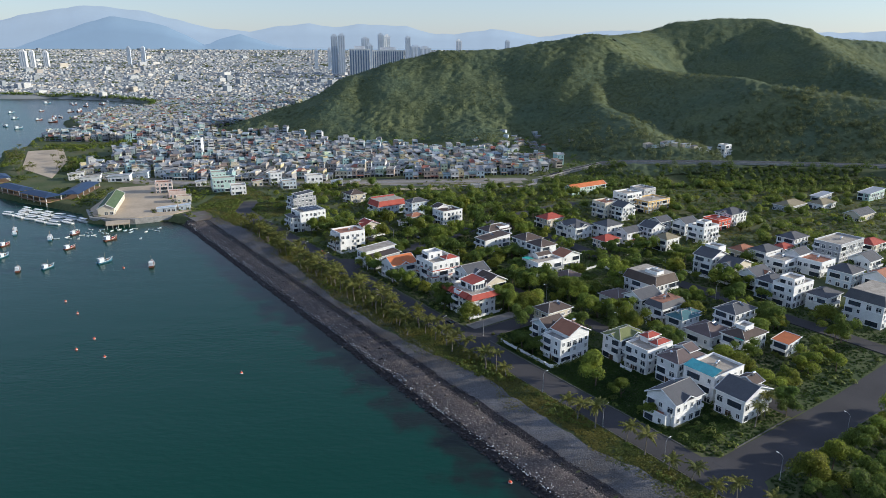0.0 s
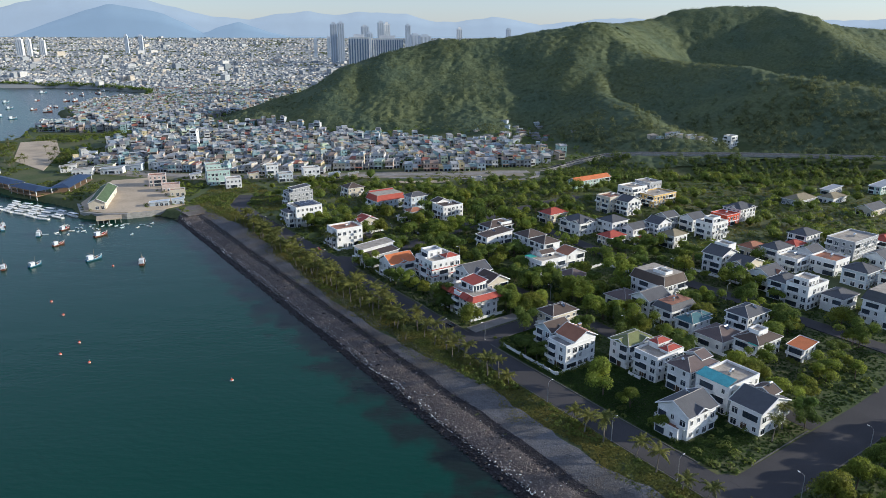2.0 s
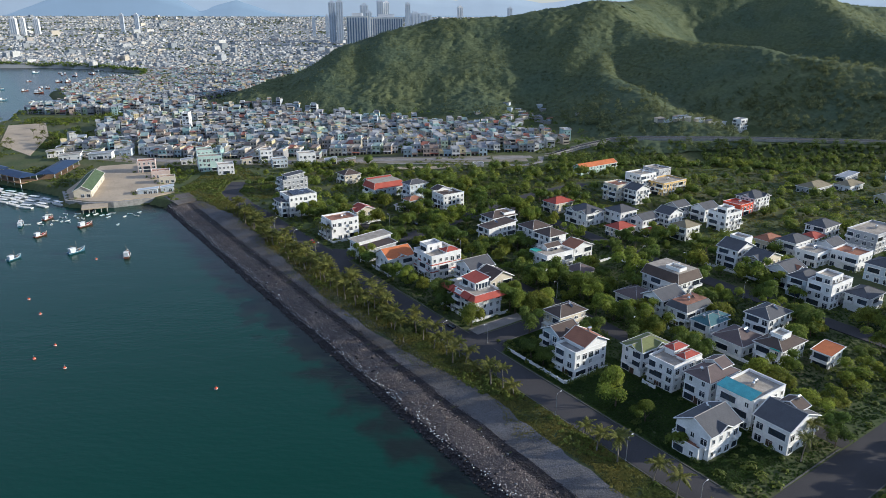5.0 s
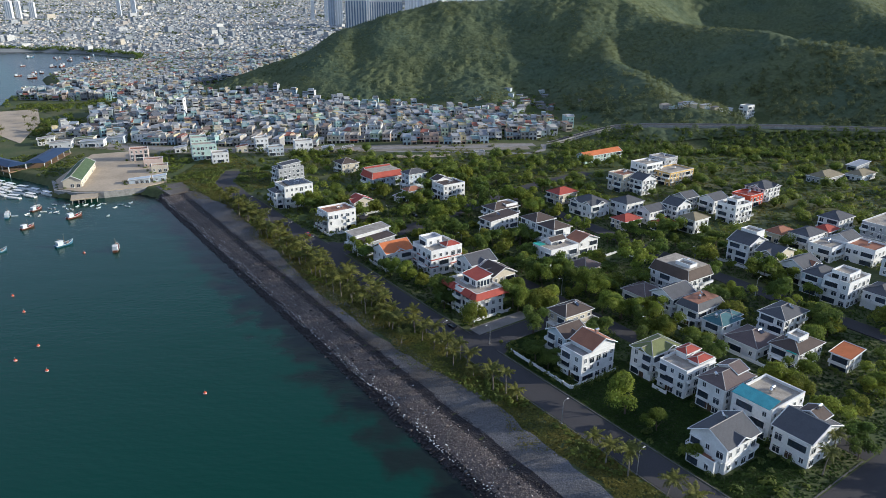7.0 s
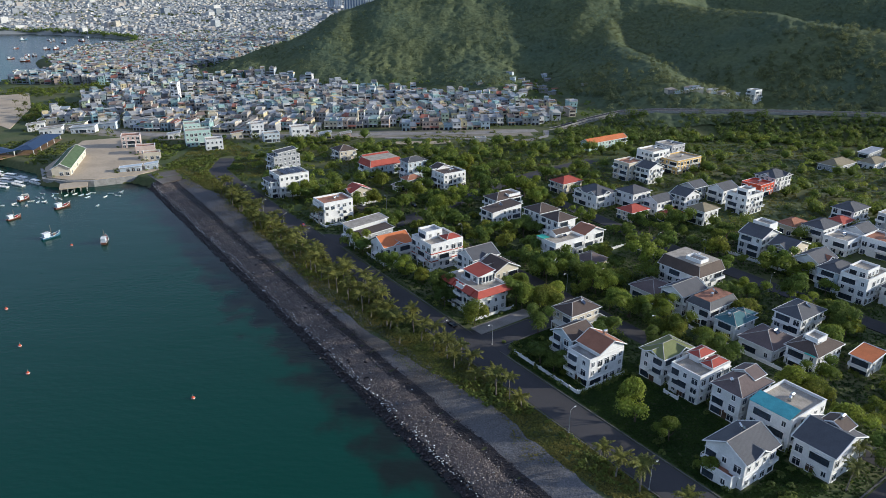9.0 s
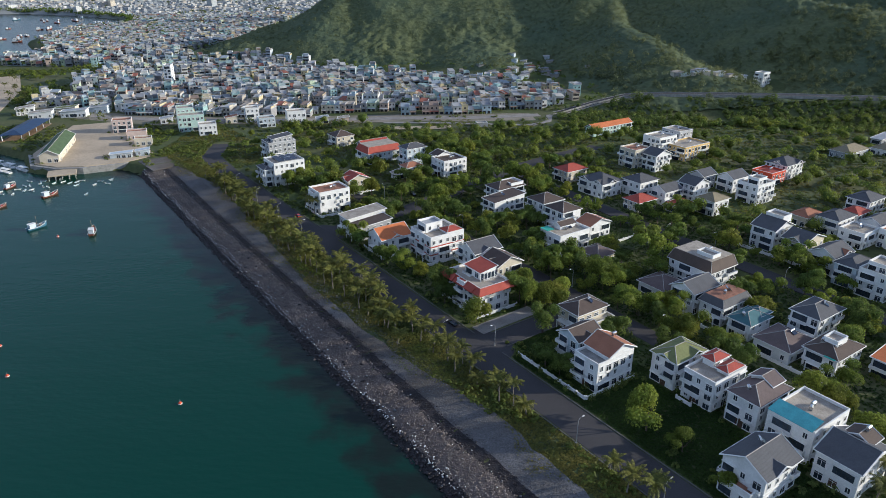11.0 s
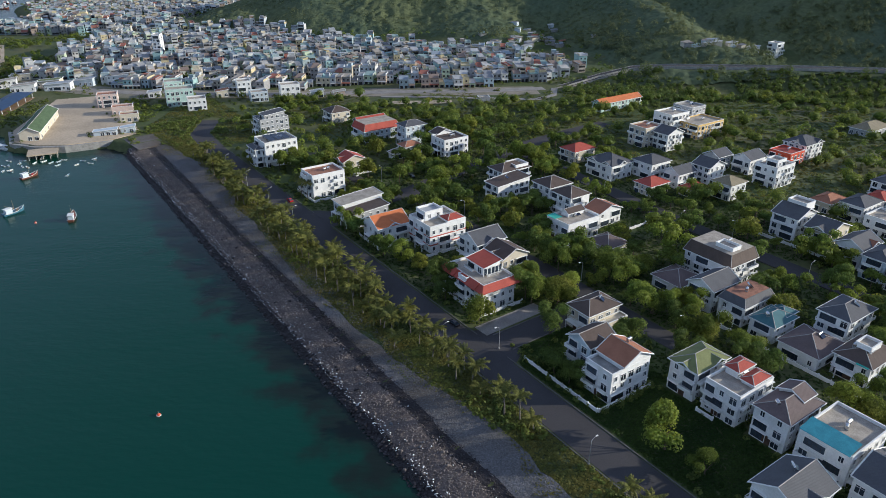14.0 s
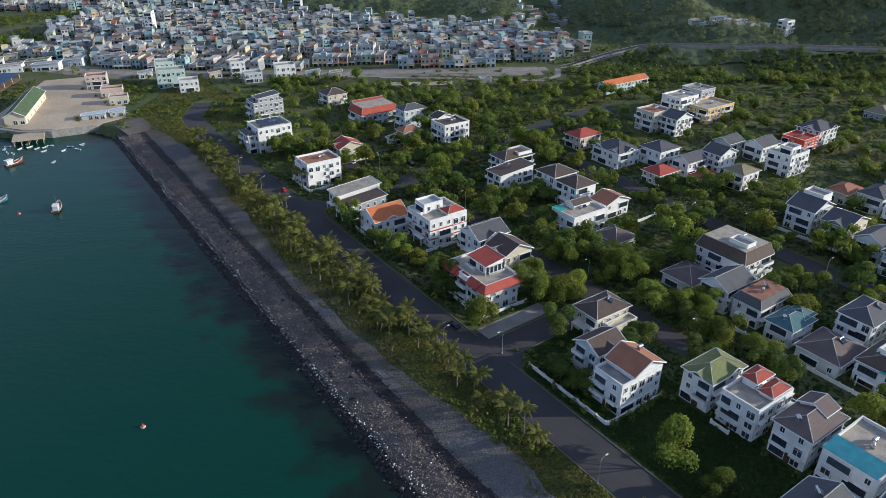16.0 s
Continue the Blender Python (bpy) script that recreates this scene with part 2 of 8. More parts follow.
def ground_mat():
    m = mat("ground_soil_and_grass", (0.060, 0.085, 0.026), var=0.3, scale=0.03, fine=0.5, bump=0.5, dist=0.2, second=(0.105, 0.108, 0.045))
    n, l = m.node_tree.nodes, m.node_tree.links
    b = n["Principled BSDF"]
    split = n.new("ShaderNodeSeparateXYZ")
    l.new(n["Geometry"].outputs["Position"], split.inputs[0])
    # pale city paving far off, with the haze's low contrast put into it
    far = n.new("ShaderNodeMapRange")
    far.inputs[1].default_value, far.inputs[2].default_value = 1480, 1600
    l.new(split.outputs[1], far.inputs[0])
    town = n.new("ShaderNodeMix")
    town.data_type = 'RGBA'
    town.inputs[7].default_value = (0.28, 0.29, 0.28, 1)
    l.new(far.outputs[0], town.inputs[0])
    # thick undergrowth covers the hill's slopes
    slope = n.new("ShaderNodeMapRange")
    slope.inputs[1].default_value, slope.inputs[2].default_value = 9, 20
    l.new(split.outputs[2], slope.inputs[0])
    wild = n.new("ShaderNodeMix")
    wild.data_type = 'RGBA'
    wild.inputs[7].default_value = (0.072, 0.094, 0.042, 1)
    l.new(slope.outputs[0], wild.inputs[0])
    l.new(b.inputs["Base Color"].links[0].from_socket, wild.inputs[6])
    l.new(wild.outputs[2], town.inputs[6])
    l.new(town.outputs[2], b.inputs["Base Color"])
    return m


GROUND = ground_mat()


def sea_mat():
    m = bpy.data.materials.new("sea_water")
    m.use_nodes = True
    n, l = m.node_tree.nodes, m.node_tree.links
    b = n["Principled BSDF"]
    geo = n.new("ShaderNodeNewGeometry")
    big = n.new("ShaderNodeTexNoise")
    big.inputs["Scale"].default_value, big.inputs["Detail"].default_value = 0.012, 3
    l.new(geo.outputs["Position"], big.inputs["Vector"])
    mix = n.new("ShaderNodeMix")
    mix.data_type = 'RGBA'
    mix.inputs[6].default_value, mix.inputs[7].default_value = (0.0030, 0.041, 0.027, 1), (0.0042, 0.048, 0.036, 1)
    l.new(big.outputs[0], mix.inputs[0])
    # dark weedy rocks on the bed show through the shallows along the shore
    dot = n.new("ShaderNodeVectorMath")
    dot.operation = 'DOT_PRODUCT'
    dot.inputs[1].default_value = (0.8216, 0.57, 0)
    l.new(geo.outputs["Position"], dot.inputs[0])
    rocks = n.new("ShaderNodeTexNoise")
    rocks.inputs["Scale"].default_value, rocks.inputs["Detail"].default_value = 0.09, 5
    l.new(geo.outputs["Position"], rocks.inputs["Vector"])
    add = n.new("ShaderNodeMath")
    add.operation = 'MULTIPLY_ADD'
    add.inputs[1].default_value = 44.0
    l.new(rocks.outputs[0], add.inputs[0])
    l.new(dot.outputs["Value"], add.inputs[2])
    near = n.new("ShaderNodeMapRange")
    near.interpolation_type = 'SMOOTHSTEP'
    near.inputs[1].default_value, near.inputs[2].default_value = 113.0 + 8.0, 113.0 + 24.0
    near.inputs[4].default_value = 0.85
    l.new(add.outputs[0], near.inputs[0])
    bed = n.new("ShaderNodeMix")
    bed.data_type = 'RGBA'
    bed.inputs[7].default_value = (0.010, 0.012, 0.012, 1)
    l.new(near.outputs[0], bed.inputs[0])
    l.new(mix.outputs[2], bed.inputs[6])
    l.new(bed.outputs[2], b.inputs["Base Color"])
    b.inputs["Roughness"].default_value = 0.22
    b.inputs["IOR"].default_value = 1.33
    b.inputs["Specular IOR Level"].default_value = 0.28
    chop, swell = n.new("ShaderNodeTexNoise"), n.new("ShaderNodeTexNoise")
    chop.inputs["Scale"].default_value, chop.inputs["Detail"].default_value = 0.55, 4
    swell.inputs["Scale"].default_value, swell.inputs["Detail"].default_value = 0.07, 2
    stretch = n.new("ShaderNodeMapping")
    stretch.inputs["Rotation"].default_value = (0, 0, radians(15))
    stretch.inputs["Scale"].default_value = (0.45, 1.0, 1.0)
    l.new(geo.outputs["Position"], stretch.inputs[0])
    l.new(stretch.outputs[0], chop.inputs["Vector"])
    l.new(stretch.outputs[0], swell.inputs["Vector"])
    b1, b2 = n.new("ShaderNodeBump"), n.new("ShaderNodeBump")
    b1.inputs["Strength"].default_value, b1.inputs["Distance"].default_value = 0.4, 0.25
    b2.inputs["Strength"].default_value, b2.inputs["Distance"].default_value = 0.22, 1.0
    l.new(chop.outputs[0], b1.inputs["Height"])
    l.new(swell.outputs[0], b2.inputs["Height"])
    l.new(b1.outputs[0], b2.inputs["Normal"])
    l.new(b2.outputs[0], b.inputs["Normal"])
    return m


SEA = sea_mat()


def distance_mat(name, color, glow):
    """Far mountains as a plain backdrop; emission stands in for the morning haze."""
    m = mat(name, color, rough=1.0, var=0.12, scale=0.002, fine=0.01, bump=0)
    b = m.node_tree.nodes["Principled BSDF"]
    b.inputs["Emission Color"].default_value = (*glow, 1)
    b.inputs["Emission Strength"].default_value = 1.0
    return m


# ---------------------------------------------------------------- mesh helpers
class Shape:
    """Collects boxes, prisms and faces; each face has a material slot."""

    def __init__(self):
        self.v, self.f, self.m = [], [], []

    def face(self, pts, slot=0):
        k = len(self.v)
        self.v += [tuple(p) for p in pts]
        self.f.append(tuple(range(k, k + len(pts))))
        self.m.append(slot)

    def box(self, x0, y0, z0, x1, y1, z1, slot=0, bottom=True):
        k = len(self.v)
        self.v += [(x0, y0, z0), (x1, y0, z0), (x1, y1, z0), (x0, y1, z0), (x0, y0, z1), (x1, y0, z1), (x1, y1, z1), (x0, y1, z1)]
        fs = [(4, 5, 6, 7), (0, 1, 5, 4), (1, 2, 6, 5), (2, 3, 7, 6), (3, 0, 4, 7)] + ([(3, 2, 1, 0)] if bottom else [])
        self.f += [tuple(k + i for i in f) for f in fs]
        self.m += [slot] * len(fs)
        return self

    def prism(self, pts, z0, z1, slot=0):
        """An upright prism over a polygon (counter-clockwise)."""
        k, n = len(self.v), len(pts)
        self.v += [(x, y, z0) for x, y in pts] + [(x, y, z1) for x, y in pts]
        self.f.append(tuple(range(k + n, k + 2 * n)))
        self.f.append(tuple(range(k + n - 1, k - 1, -1)))
        self.f += [(k + i, k + (i + 1) % n, k + n + (i + 1) % n, k + n + i) for i in range(n)]
        self.m += [slot] * (n + 2)
        return self

    def solid(self, verts, faces, slot=0):
        k = len(self.v)
        self.v += [tuple(p) for p in verts]
        self.f += [tuple(k + i for i in f) for f in faces]
        self.m += [slot] * len(faces)
        return self

    def tube(self, path, radii, sides=6, slot=0):
        """A tapered tube along a path of points."""
        k = len(self.v)
        for i, (p, r) in enumerate(zip(path, radii)):
            a = Vector(path[min(i + 1, len(path) - 1)]) - Vector(path[max(i - 1, 0)])
            q = a.to_track_quat('Z', 'X')
            for j in range(sides):
                w = 2 * math.pi * j / sides
                self.v.append(tuple(Vector(p) + q @ Vector((r * math.cos(w), r * math.sin(w), 0))))
        for i in range(len(path) - 1):
            for j in range(sides):
                a, b = k + i * sides + j, k + i * sides + (j + 1) % sides
                self.f.append((a, b, b + sides, a + sides))
                self.m.append(slot)
        self.f.append(tuple(range(k + sides - 1, k - 1, -1)))
        e = k + (len(path) - 1) * sides
        self.f.append(tuple(range(e, e + sides)))
        self.m += [slot, slot]
        return self

    def mesh(self, name, *mats, smooth=False):
        me = bpy.data.meshes.new(name)
        me.from_pydata(self.v, [], self.f)
        for x in mats:
            me.materials.append(x)
        if len(mats) > 1:
            me.polygons.foreach_set("material_index", self.m)
        if smooth:
            me.polygons.foreach_set("use_smooth", [True] * len(me.polygons))
        me.update()
        return me


def part(name, shape, material, parent, label="", at=None):
    """Links a shape, or a ready mesh, as one mesh object under a thing."""
    me = shape if isinstance(shape, bpy.types.Mesh) else shape.mesh(name, material)
    ob = new(name, me)
    ob.parent = parent
    if at is not None:
        ob.matrix_basis = at
    if label:
        tagged(ob, label)
    return ob


def quads_mesh(name, centers, size_u, size_v, normals, material, seed, bend=0.25):
    """Many small leaf quads, folded along the middle, as one mesh."""
    rng = np.random.default_rng(seed)
    n = len(centers)
    c, nn = np.asarray(centers, float), np.asarray(normals, float)
    nn /= np.linalg.norm(nn, axis=1, keepdims=True) + 1e-9
    r = rng.normal(size=(n, 3))
    a = np.cross(nn, r)
    a /= np.linalg.norm(a, axis=1, keepdims=True) + 1e-9
    b = np.cross(nn, a)
    su = (np.asarray(size_u) * np.ones(n))[:, None]
    sv = (np.asarray(size_v) * np.ones(n))[:, None]
    v = np.stack([c - a * su - b * sv * 0.3, c - b * sv + nn * su * bend, c + a * su - b * sv * 0.2, c + b * sv + nn * su * bend * 0.6], axis=1).reshape(-1, 3)
    k = np.arange(n) * 4
    tri = np.stack([k, k + 1, k + 2, k, k + 2, k + 3], axis=1).reshape(-1)
    me = bpy.data.meshes.new(name)
    me.vertices.add(len(v))
    me.vertices.foreach_set("co", v.ravel())
    me.loops.add(len(tri))
    me.loops.foreach_set("vertex_index", tri)
    me.polygons.add(len(tri) // 3)
    me.polygons.foreach_set("loop_start", np.arange(0, len(tri), 3))
    me.update(calc_edges=True)
    me.validate()
    me.materials.append(material)
    return me


def lumps_mesh(name, centers, radii, material, seed, flat=0.75, closed=True, smooth=False):
    """Many rough stones, each a jittered eight-faced lump with cut corners, as one mesh."""
    rng = np.random.default_rng(seed)
    n = len(centers)
    base = np.array([(1, 0, 0), (0, 1, 0), (-1, 0, 0), (0, -1, 0), (0.62, 0.62, 0.75), (-0.62, 0.62, 0.75), (-0.62, -0.62, 0.75), (0.62, -0.62, 0.75), (0, 0, -0.8)], float)
    faces = np.array([(4, 5, 6), (4, 6, 7), (0, 1, 4), (1, 5, 4), (1, 2, 5), (2, 6, 5), (2, 3, 6), (3, 7, 6), (3, 0, 7), (0, 4, 7), (1, 0, 8), (2, 1, 8), (3, 2, 8), (0, 3, 8)])[:14 if closed else 10]
    jit = base[None] * rng.uniform(0.7, 1.3, (n, 9, 1)) + rng.normal(0, 0.12, (n, 9, 3))
    w = rng.uniform(0, 6.28, n)
    co, si = np.cos(w)[:, None], np.sin(w)[:, None]
    st = rng.uniform(0.75, 1.3, (n, 1))
    x, y, z = jit[:, :, 0] * st, jit[:, :, 1] / st, jit[:, :, 2] * flat
    rr = np.asarray(radii)[:, None]
    v = np.stack([(x * co - y * si) * rr, (x * si + y * co) * rr, z * rr], axis=2) + np.asarray(centers)[:, None, :]
    tri = (faces[None] + (np.arange(n) * 9)[:, None, None]).reshape(-1)
    me = bpy.data.meshes.new(name)
    me.vertices.add(n * 9)
    me.vertices.foreach_set("co", v.ravel())
    me.loops.add(len(tri))
    me.loops.foreach_set("vertex_index", tri)
    me.polygons.add(len(tri) // 3)
    me.polygons.foreach_set("loop_start", np.arange(0, len(tri), 3))
    if smooth:
        me.polygons.foreach_set("use_smooth", np.ones(len(tri) // 3, bool))
    me.update(calc_edges=True)
    me.materials.append(material)
    return me


# ---------------------------------------------------------------- plan: s runs along the shore, d inland from the waterline
ORIGIN, ALONG, INLAND = Vector((28.5, 165.0)), Vector((-0.57, 0.8216)), Vector((0.8216, 0.57))
GRID = math.degrees(math.atan2(0.57, 0.8216))
BASE = 4.0


def spot(s, d):
    p = ORIGIN + ALONG * s + INLAND * d
    return p.x, p.y


LAND = [spot(-400, 0), spot(-60, 0), spot(120, 0), spot(250, 1), spot(372, 2), (-198, 481), (-233, 468), (-252, 474), (-268, 500), (-297, 518), (-330, 535), (-378, 566), (-412, 630), (-450, 690), (-510, 798), (-503, 830), (-540, 915), (-524, 987), (-610, 1117),
        (-656, 1286), (-631, 1344), (-592, 1394), (-606, 1455), (-640, 1517), (-778, 1608), (-907, 1655), (-1036, 1650), (-1600, 1700), (-4900, 2000), (-4900, 4950), (4900, 4950), (4900, -900), (600, -900)]
CITY_SHORE = [(-592, 1394), (-606, 1455), (-640, 1517), (-778, 1608), (-907, 1655), (-1036, 1650), (-1600, 1700)]
RIDGES = [
    [(-287, 955, 14), (-208, 985, 40), (-123, 1010, 78), (-68, 1030, 97), (0, 1050, 112), (100, 1060, 116), (164, 1060, 127), (223, 1060, 137), (252, 1010, 112), (282, 960, 94), (329, 910, 86), (368, 860, 81), (424, 810, 71), (480, 770, 63), (560, 720, 50)],
    [(223, 1060, 137), (276, 1180, 136), (357, 1250, 146), (414, 1270, 163), (498, 1270, 168), (550, 1260, 169), (578, 1190, 153), (588, 1090, 113), (625, 1010, 82), (690, 920, 50)],
    [(550, 1260, 169), (660, 1330, 148), (776, 1380, 134), (859, 1400, 128), (1100, 1440, 110)],
    [(223, 1060, 134), (209, 980, 88), (192, 880, 52), (209, 800, 37), (223, 750, 28), (236, 705, 22)],
    [(0, 1050, 100), (19, 960, 56), (44, 900, 34), (62, 850, 18)],
]
RAMP = [(72, 612, 4.3), (95, 622, 7.0), (122, 636, 11.5), (150, 645, 16), (180, 640, 18.3), (231, 634, 19), (278, 626, 20), (359, 612, 20.5), (480, 590, 21)]
RIDGE_WIDTH = [235, 250, 260, 175, 200]


def land_distance(x, y):
    """Signed distance to the land's outline, inside positive."""
    best = np.full(x.shape, 1e9)
    inside = np.zeros(x.shape, bool)
    n = len(LAND)
    for i in range(n):
        (ax, ay), (bx, by) = LAND[i], LAND[(i + 1) % n]
        ex, ey = bx - ax, by - ay
        t = np.clip(((x - ax) * ex + (y - ay) * ey) / (ex * ex + ey * ey), 0, 1)
        best = np.minimum(best, np.hypot(x - ax - t * ex, y - ay - t * ey))
        crosses = ((ay > y) != (by > y)) & (x < ex * (y - ay) / (ey if ey else 1e-9) + ax)
        inside ^= crosses
    return np.where(inside, best, -best)


def wavy(x, y, k, seed):
    """Cheap smooth noise from sines."""
    rng = np.random.default_rng(seed)
    out = np.zeros(np.shape(x))
    for i in range(5):
        a, p, f = rng.uniform(0, 6.28), rng.uniform(0, 6.28), k * 1.7 ** i
        out = out + np.sin((x * np.cos(a) + y * np.sin(a)) * f + p + 1.3 * np.sin((y * np.cos(a) - x * np.sin(a)) * f * 0.7)) / 1.5 ** i
    return out / 2.2


def height(x, y):
    """The land's height above the sea."""
    x, y = np.asarray(x, float), np.asarray(y, float)
    inside = land_distance(x, y)
    rel_s = (x - 28.5) * -0.57 + (y - 165) * 0.8216
    rel_d = (x - 28.5) * 0.8216 + (y - 165) * 0.57
    beach = (rel_s < 372) & (rel_d < 60)
    z = np.where(beach, np.interp(rel_d, [-30, -7, -1, 5, 11, 14, 16.5, 27, 31], [-9, -2.6, -0.4, 1.5, 2.5, 2.0, 2.4, 3.8, 4.0]), np.interp(inside, [-25, -2, 0.0, 1.5], [-9, -3.0, 1.5, 4.0]))
    rise = np.clip((rel_d - 125) / 90, 0, 1) * np.clip((420 - np.abs(rel_s - 150)) / 200, 0, 1)
    z = z + 2.6 * rise
    z = z + np.clip(y - 1550, 0, None) * 0.0292 * (inside > 0)
    bank = np.full(x.shape, -99.0)
    for (ax, ay, az), (bx, by, bz) in zip(RAMP[2:-1], RAMP[3:]):
        ex, ey = bx - ax, by - ay
        t = np.clip(((x - ax) * ex + (y - ay) * ey) / (ex * ex + ey * ey), 0, 1)
        bank = np.maximum(bank, az + (bz - az) * t - 1.4 - 0.42 * np.clip(np.hypot(x - ax - t * ex, y - ay - t * ey) - 8, 0, None))
    z = np.where(inside > 0, np.maximum(z, bank), z)
    hill = np.zeros(x.shape)
    flat_x, flat_y = x, y
    x, y = x + 9 * wavy(flat_x, flat_y, 0.012, 71), y + 9 * wavy(flat_x, flat_y, 0.013, 72)
    for line, width in zip(RIDGES, RIDGE_WIDTH):
        for (ax, ay, ah), (bx, by, bh) in zip(line[:-1], line[1:]):
            ex, ey = bx - ax, by - ay
            t = np.clip(((x - ax) * ex + (y - ay) * ey) / (ex * ex + ey * ey), 0, 1)
            r = np.hypot(x - ax - t * ex, y - ay - t * ey)
            h = ah + (bh - ah) * t
            w = width * (0.45 + 0.55 * h / 120) * (1 + 0.13 * wavy(x, y, 0.012, 4))
            k = np.clip(r / w, 0, 1)
            hill = np.maximum(hill, h * (1 - np.sqrt(k * k + 0.012)).clip(0, 1) ** 1.3 * 1.16)
    x, y = flat_x, flat_y
    front = np.interp(x, [q[0] for q in RAMP], [q[1] for q in RAMP])
    hill = hill * np.clip((y - front - 6) / 50, 0, 1)
    gully = wavy(x, y, 0.018, 9) * 3.5 + wavy(x, y, 0.06, 3) * 1.2
    z = z + np.clip(hill - 4, 0, None) * (inside > 0) + gully * np.clip(hill / 60, 0, 1) * (1 - np.clip((hill - 60) / 120, 0, 0.7))
    return z


def axis(stops):
    out = [stops[0][0]]
    for (a, _), (b, step) in zip(stops[:-1], stops[1:]):
        k = max(1, round((b - a) / step))
        out += [a + (b - a) * (i + 1) / k for i in range(k)]
    return np.array(out)


def grid_mesh(name, xs, ys, zs, material):
    nx, ny = len(xs), len(ys)
    gx, gy = np.meshgrid(xs, ys)
    me = bpy.data.meshes.new(name)
    v = np.stack([gx, gy, zs], axis=2).reshape(-1, 3)
    i = (np.arange(ny - 1)[:, None] * nx + np.arange(nx - 1)[None]).ravel()
    quad = np.stack([i, i + 1, i + 1 + nx, i + nx], axis=1).ravel()
    me.vertices.add(len(v))
    me.vertices.foreach_set("co", v.ravel())
    me.loops.add(len(quad))
    me.loops.foreach_set("vertex_index", quad)
    me.polygons.add(len(quad) // 4)
    me.polygons.foreach_set("loop_start", np.arange(0, len(quad), 4))
    me.polygons.foreach_set("use_smooth", np.ones(len(quad) // 4, bool))
    me.update(calc_edges=True)
    me.materials.append(material)
    return me


XS = axis([(-4900, 0), (-1400, 250), (-700, 30), (-330, 8), (250, 4), (700, 10), (1400, 40), (4900, 250)])
YS = axis([(-900, 0), (0, 60), (120, 12), (560, 4), (1150, 6), (1560, 10), (1700, 25), (4950, 130)])
GX, GY = np.meshgrid(XS, YS)
ZS = height(GX, GY)
XL, YL = XS.tolist(), YS.tolist()


def ground_z(x, y):
    """The ground's height at one place, from the sheet itself."""
    i, j = min(max(bisect_right(XL, x) - 1, 0), len(XL) - 2), min(max(bisect_right(YL, y) - 1, 0), len(YL) - 2)
    u, v = (x - XL[i]) / (XL[i + 1] - XL[i]), (y - YL[j]) / (YL[j + 1] - YL[j])
    return float((ZS[j, i] * (1 - u) + ZS[j, i + 1] * u) * (1 - v) + (ZS[j + 1, i] * (1 - u) + ZS[j + 1, i + 1] * u) * v)


def sheet(x, y):
    """The same for many places."""
    x, y = np.asarray(x, float), np.asarray(y, float)
    i, j = np.clip(np.searchsorted(XS, x) - 1, 0, len(XS) - 2), np.clip(np.searchsorted(YS, y) - 1, 0, len(YS) - 2)
    u, v = (x - XS[i]) / (XS[i + 1] - XS[i]), (y - YS[j]) / (YS[j + 1] - YS[j])
    return (ZS[j, i] * (1 - u) + ZS[j, i + 1] * u) * (1 - v) + (ZS[j + 1, i] * (1 - u) + ZS[j + 1, i + 1] * u) * v


def bisect_right(a, v):
    lo, hi = 0, len(a)
    while lo < hi:
        mid = (lo + hi) // 2
        if v < a[mid]:
            hi = mid
        else:
            lo = mid + 1
    return lo


tagged(new("ground", grid_mesh("ground", XS, YS, ZS, GROUND)), "grassy soil of the shore plain and the wooded hill", "ground", kind="structure")
WX = axis([(-4900, 0), (-700, 300), (200, 30), (700, 250)])
WY = axis([(-900, 0), (0, 150), (700, 30), (2100, 200)])
WXX, WYY = np.meshgrid(WX, WY)
tagged(new("water", grid_mesh("water", WX, WY, np.zeros(WXX.shape), SEA)), "calm dark teal sea water with fine ripples", "water", kind="structure")


# ---------------------------------------------------------------- far mountains
def mountain(name, ys, crest, base, material, label, seed):
    """A range seen far off: a crest line of hills with slopes down to the plain."""
    s = Shape()
    xs = np.arange(-4600, 4601, 40.0)
    h = np.interp(xs, [c[0] for c in crest], [c[1] for c in crest])
    h = h + (wavy(xs, xs * 0 + seed, 0.006, seed) * 9 + wavy(xs, xs * 0, 0.025, seed + 1) * 4) * np.clip((h - base) / 80, 0, 1)
    h = np.maximum(h, base)
    k = len(xs)
    v = [(x, ys - 90, base - 60) for x in xs] + [(x, ys - 35, base + (z - base) * 0.55) for x, z in zip(xs, h)] + [(x, ys, z) for x, z in zip(xs, h)] + [(x, ys + 60, base - 60) for x in xs]
    f = [(r * k + i, r * k + i + 1, (r + 1) * k + i + 1, (r + 1) * k + i) for r in range(3) for i in range(k - 1)]
    s.solid(v, f)
    return tagged(new(name, s.mesh(name, material, smooth=True)), label, "mountains", kind="structure")


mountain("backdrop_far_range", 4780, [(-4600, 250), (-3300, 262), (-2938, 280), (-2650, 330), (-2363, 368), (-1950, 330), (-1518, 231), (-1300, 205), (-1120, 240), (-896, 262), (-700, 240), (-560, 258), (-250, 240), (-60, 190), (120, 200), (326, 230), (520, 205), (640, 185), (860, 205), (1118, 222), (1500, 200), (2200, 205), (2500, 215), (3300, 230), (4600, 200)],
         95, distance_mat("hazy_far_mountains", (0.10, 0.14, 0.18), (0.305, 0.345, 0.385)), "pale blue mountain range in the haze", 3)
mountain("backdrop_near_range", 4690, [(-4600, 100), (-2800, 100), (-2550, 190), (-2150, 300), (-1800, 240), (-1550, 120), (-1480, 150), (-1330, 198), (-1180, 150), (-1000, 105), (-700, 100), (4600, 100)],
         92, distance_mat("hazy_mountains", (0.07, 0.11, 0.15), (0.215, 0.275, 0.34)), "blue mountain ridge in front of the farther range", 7)


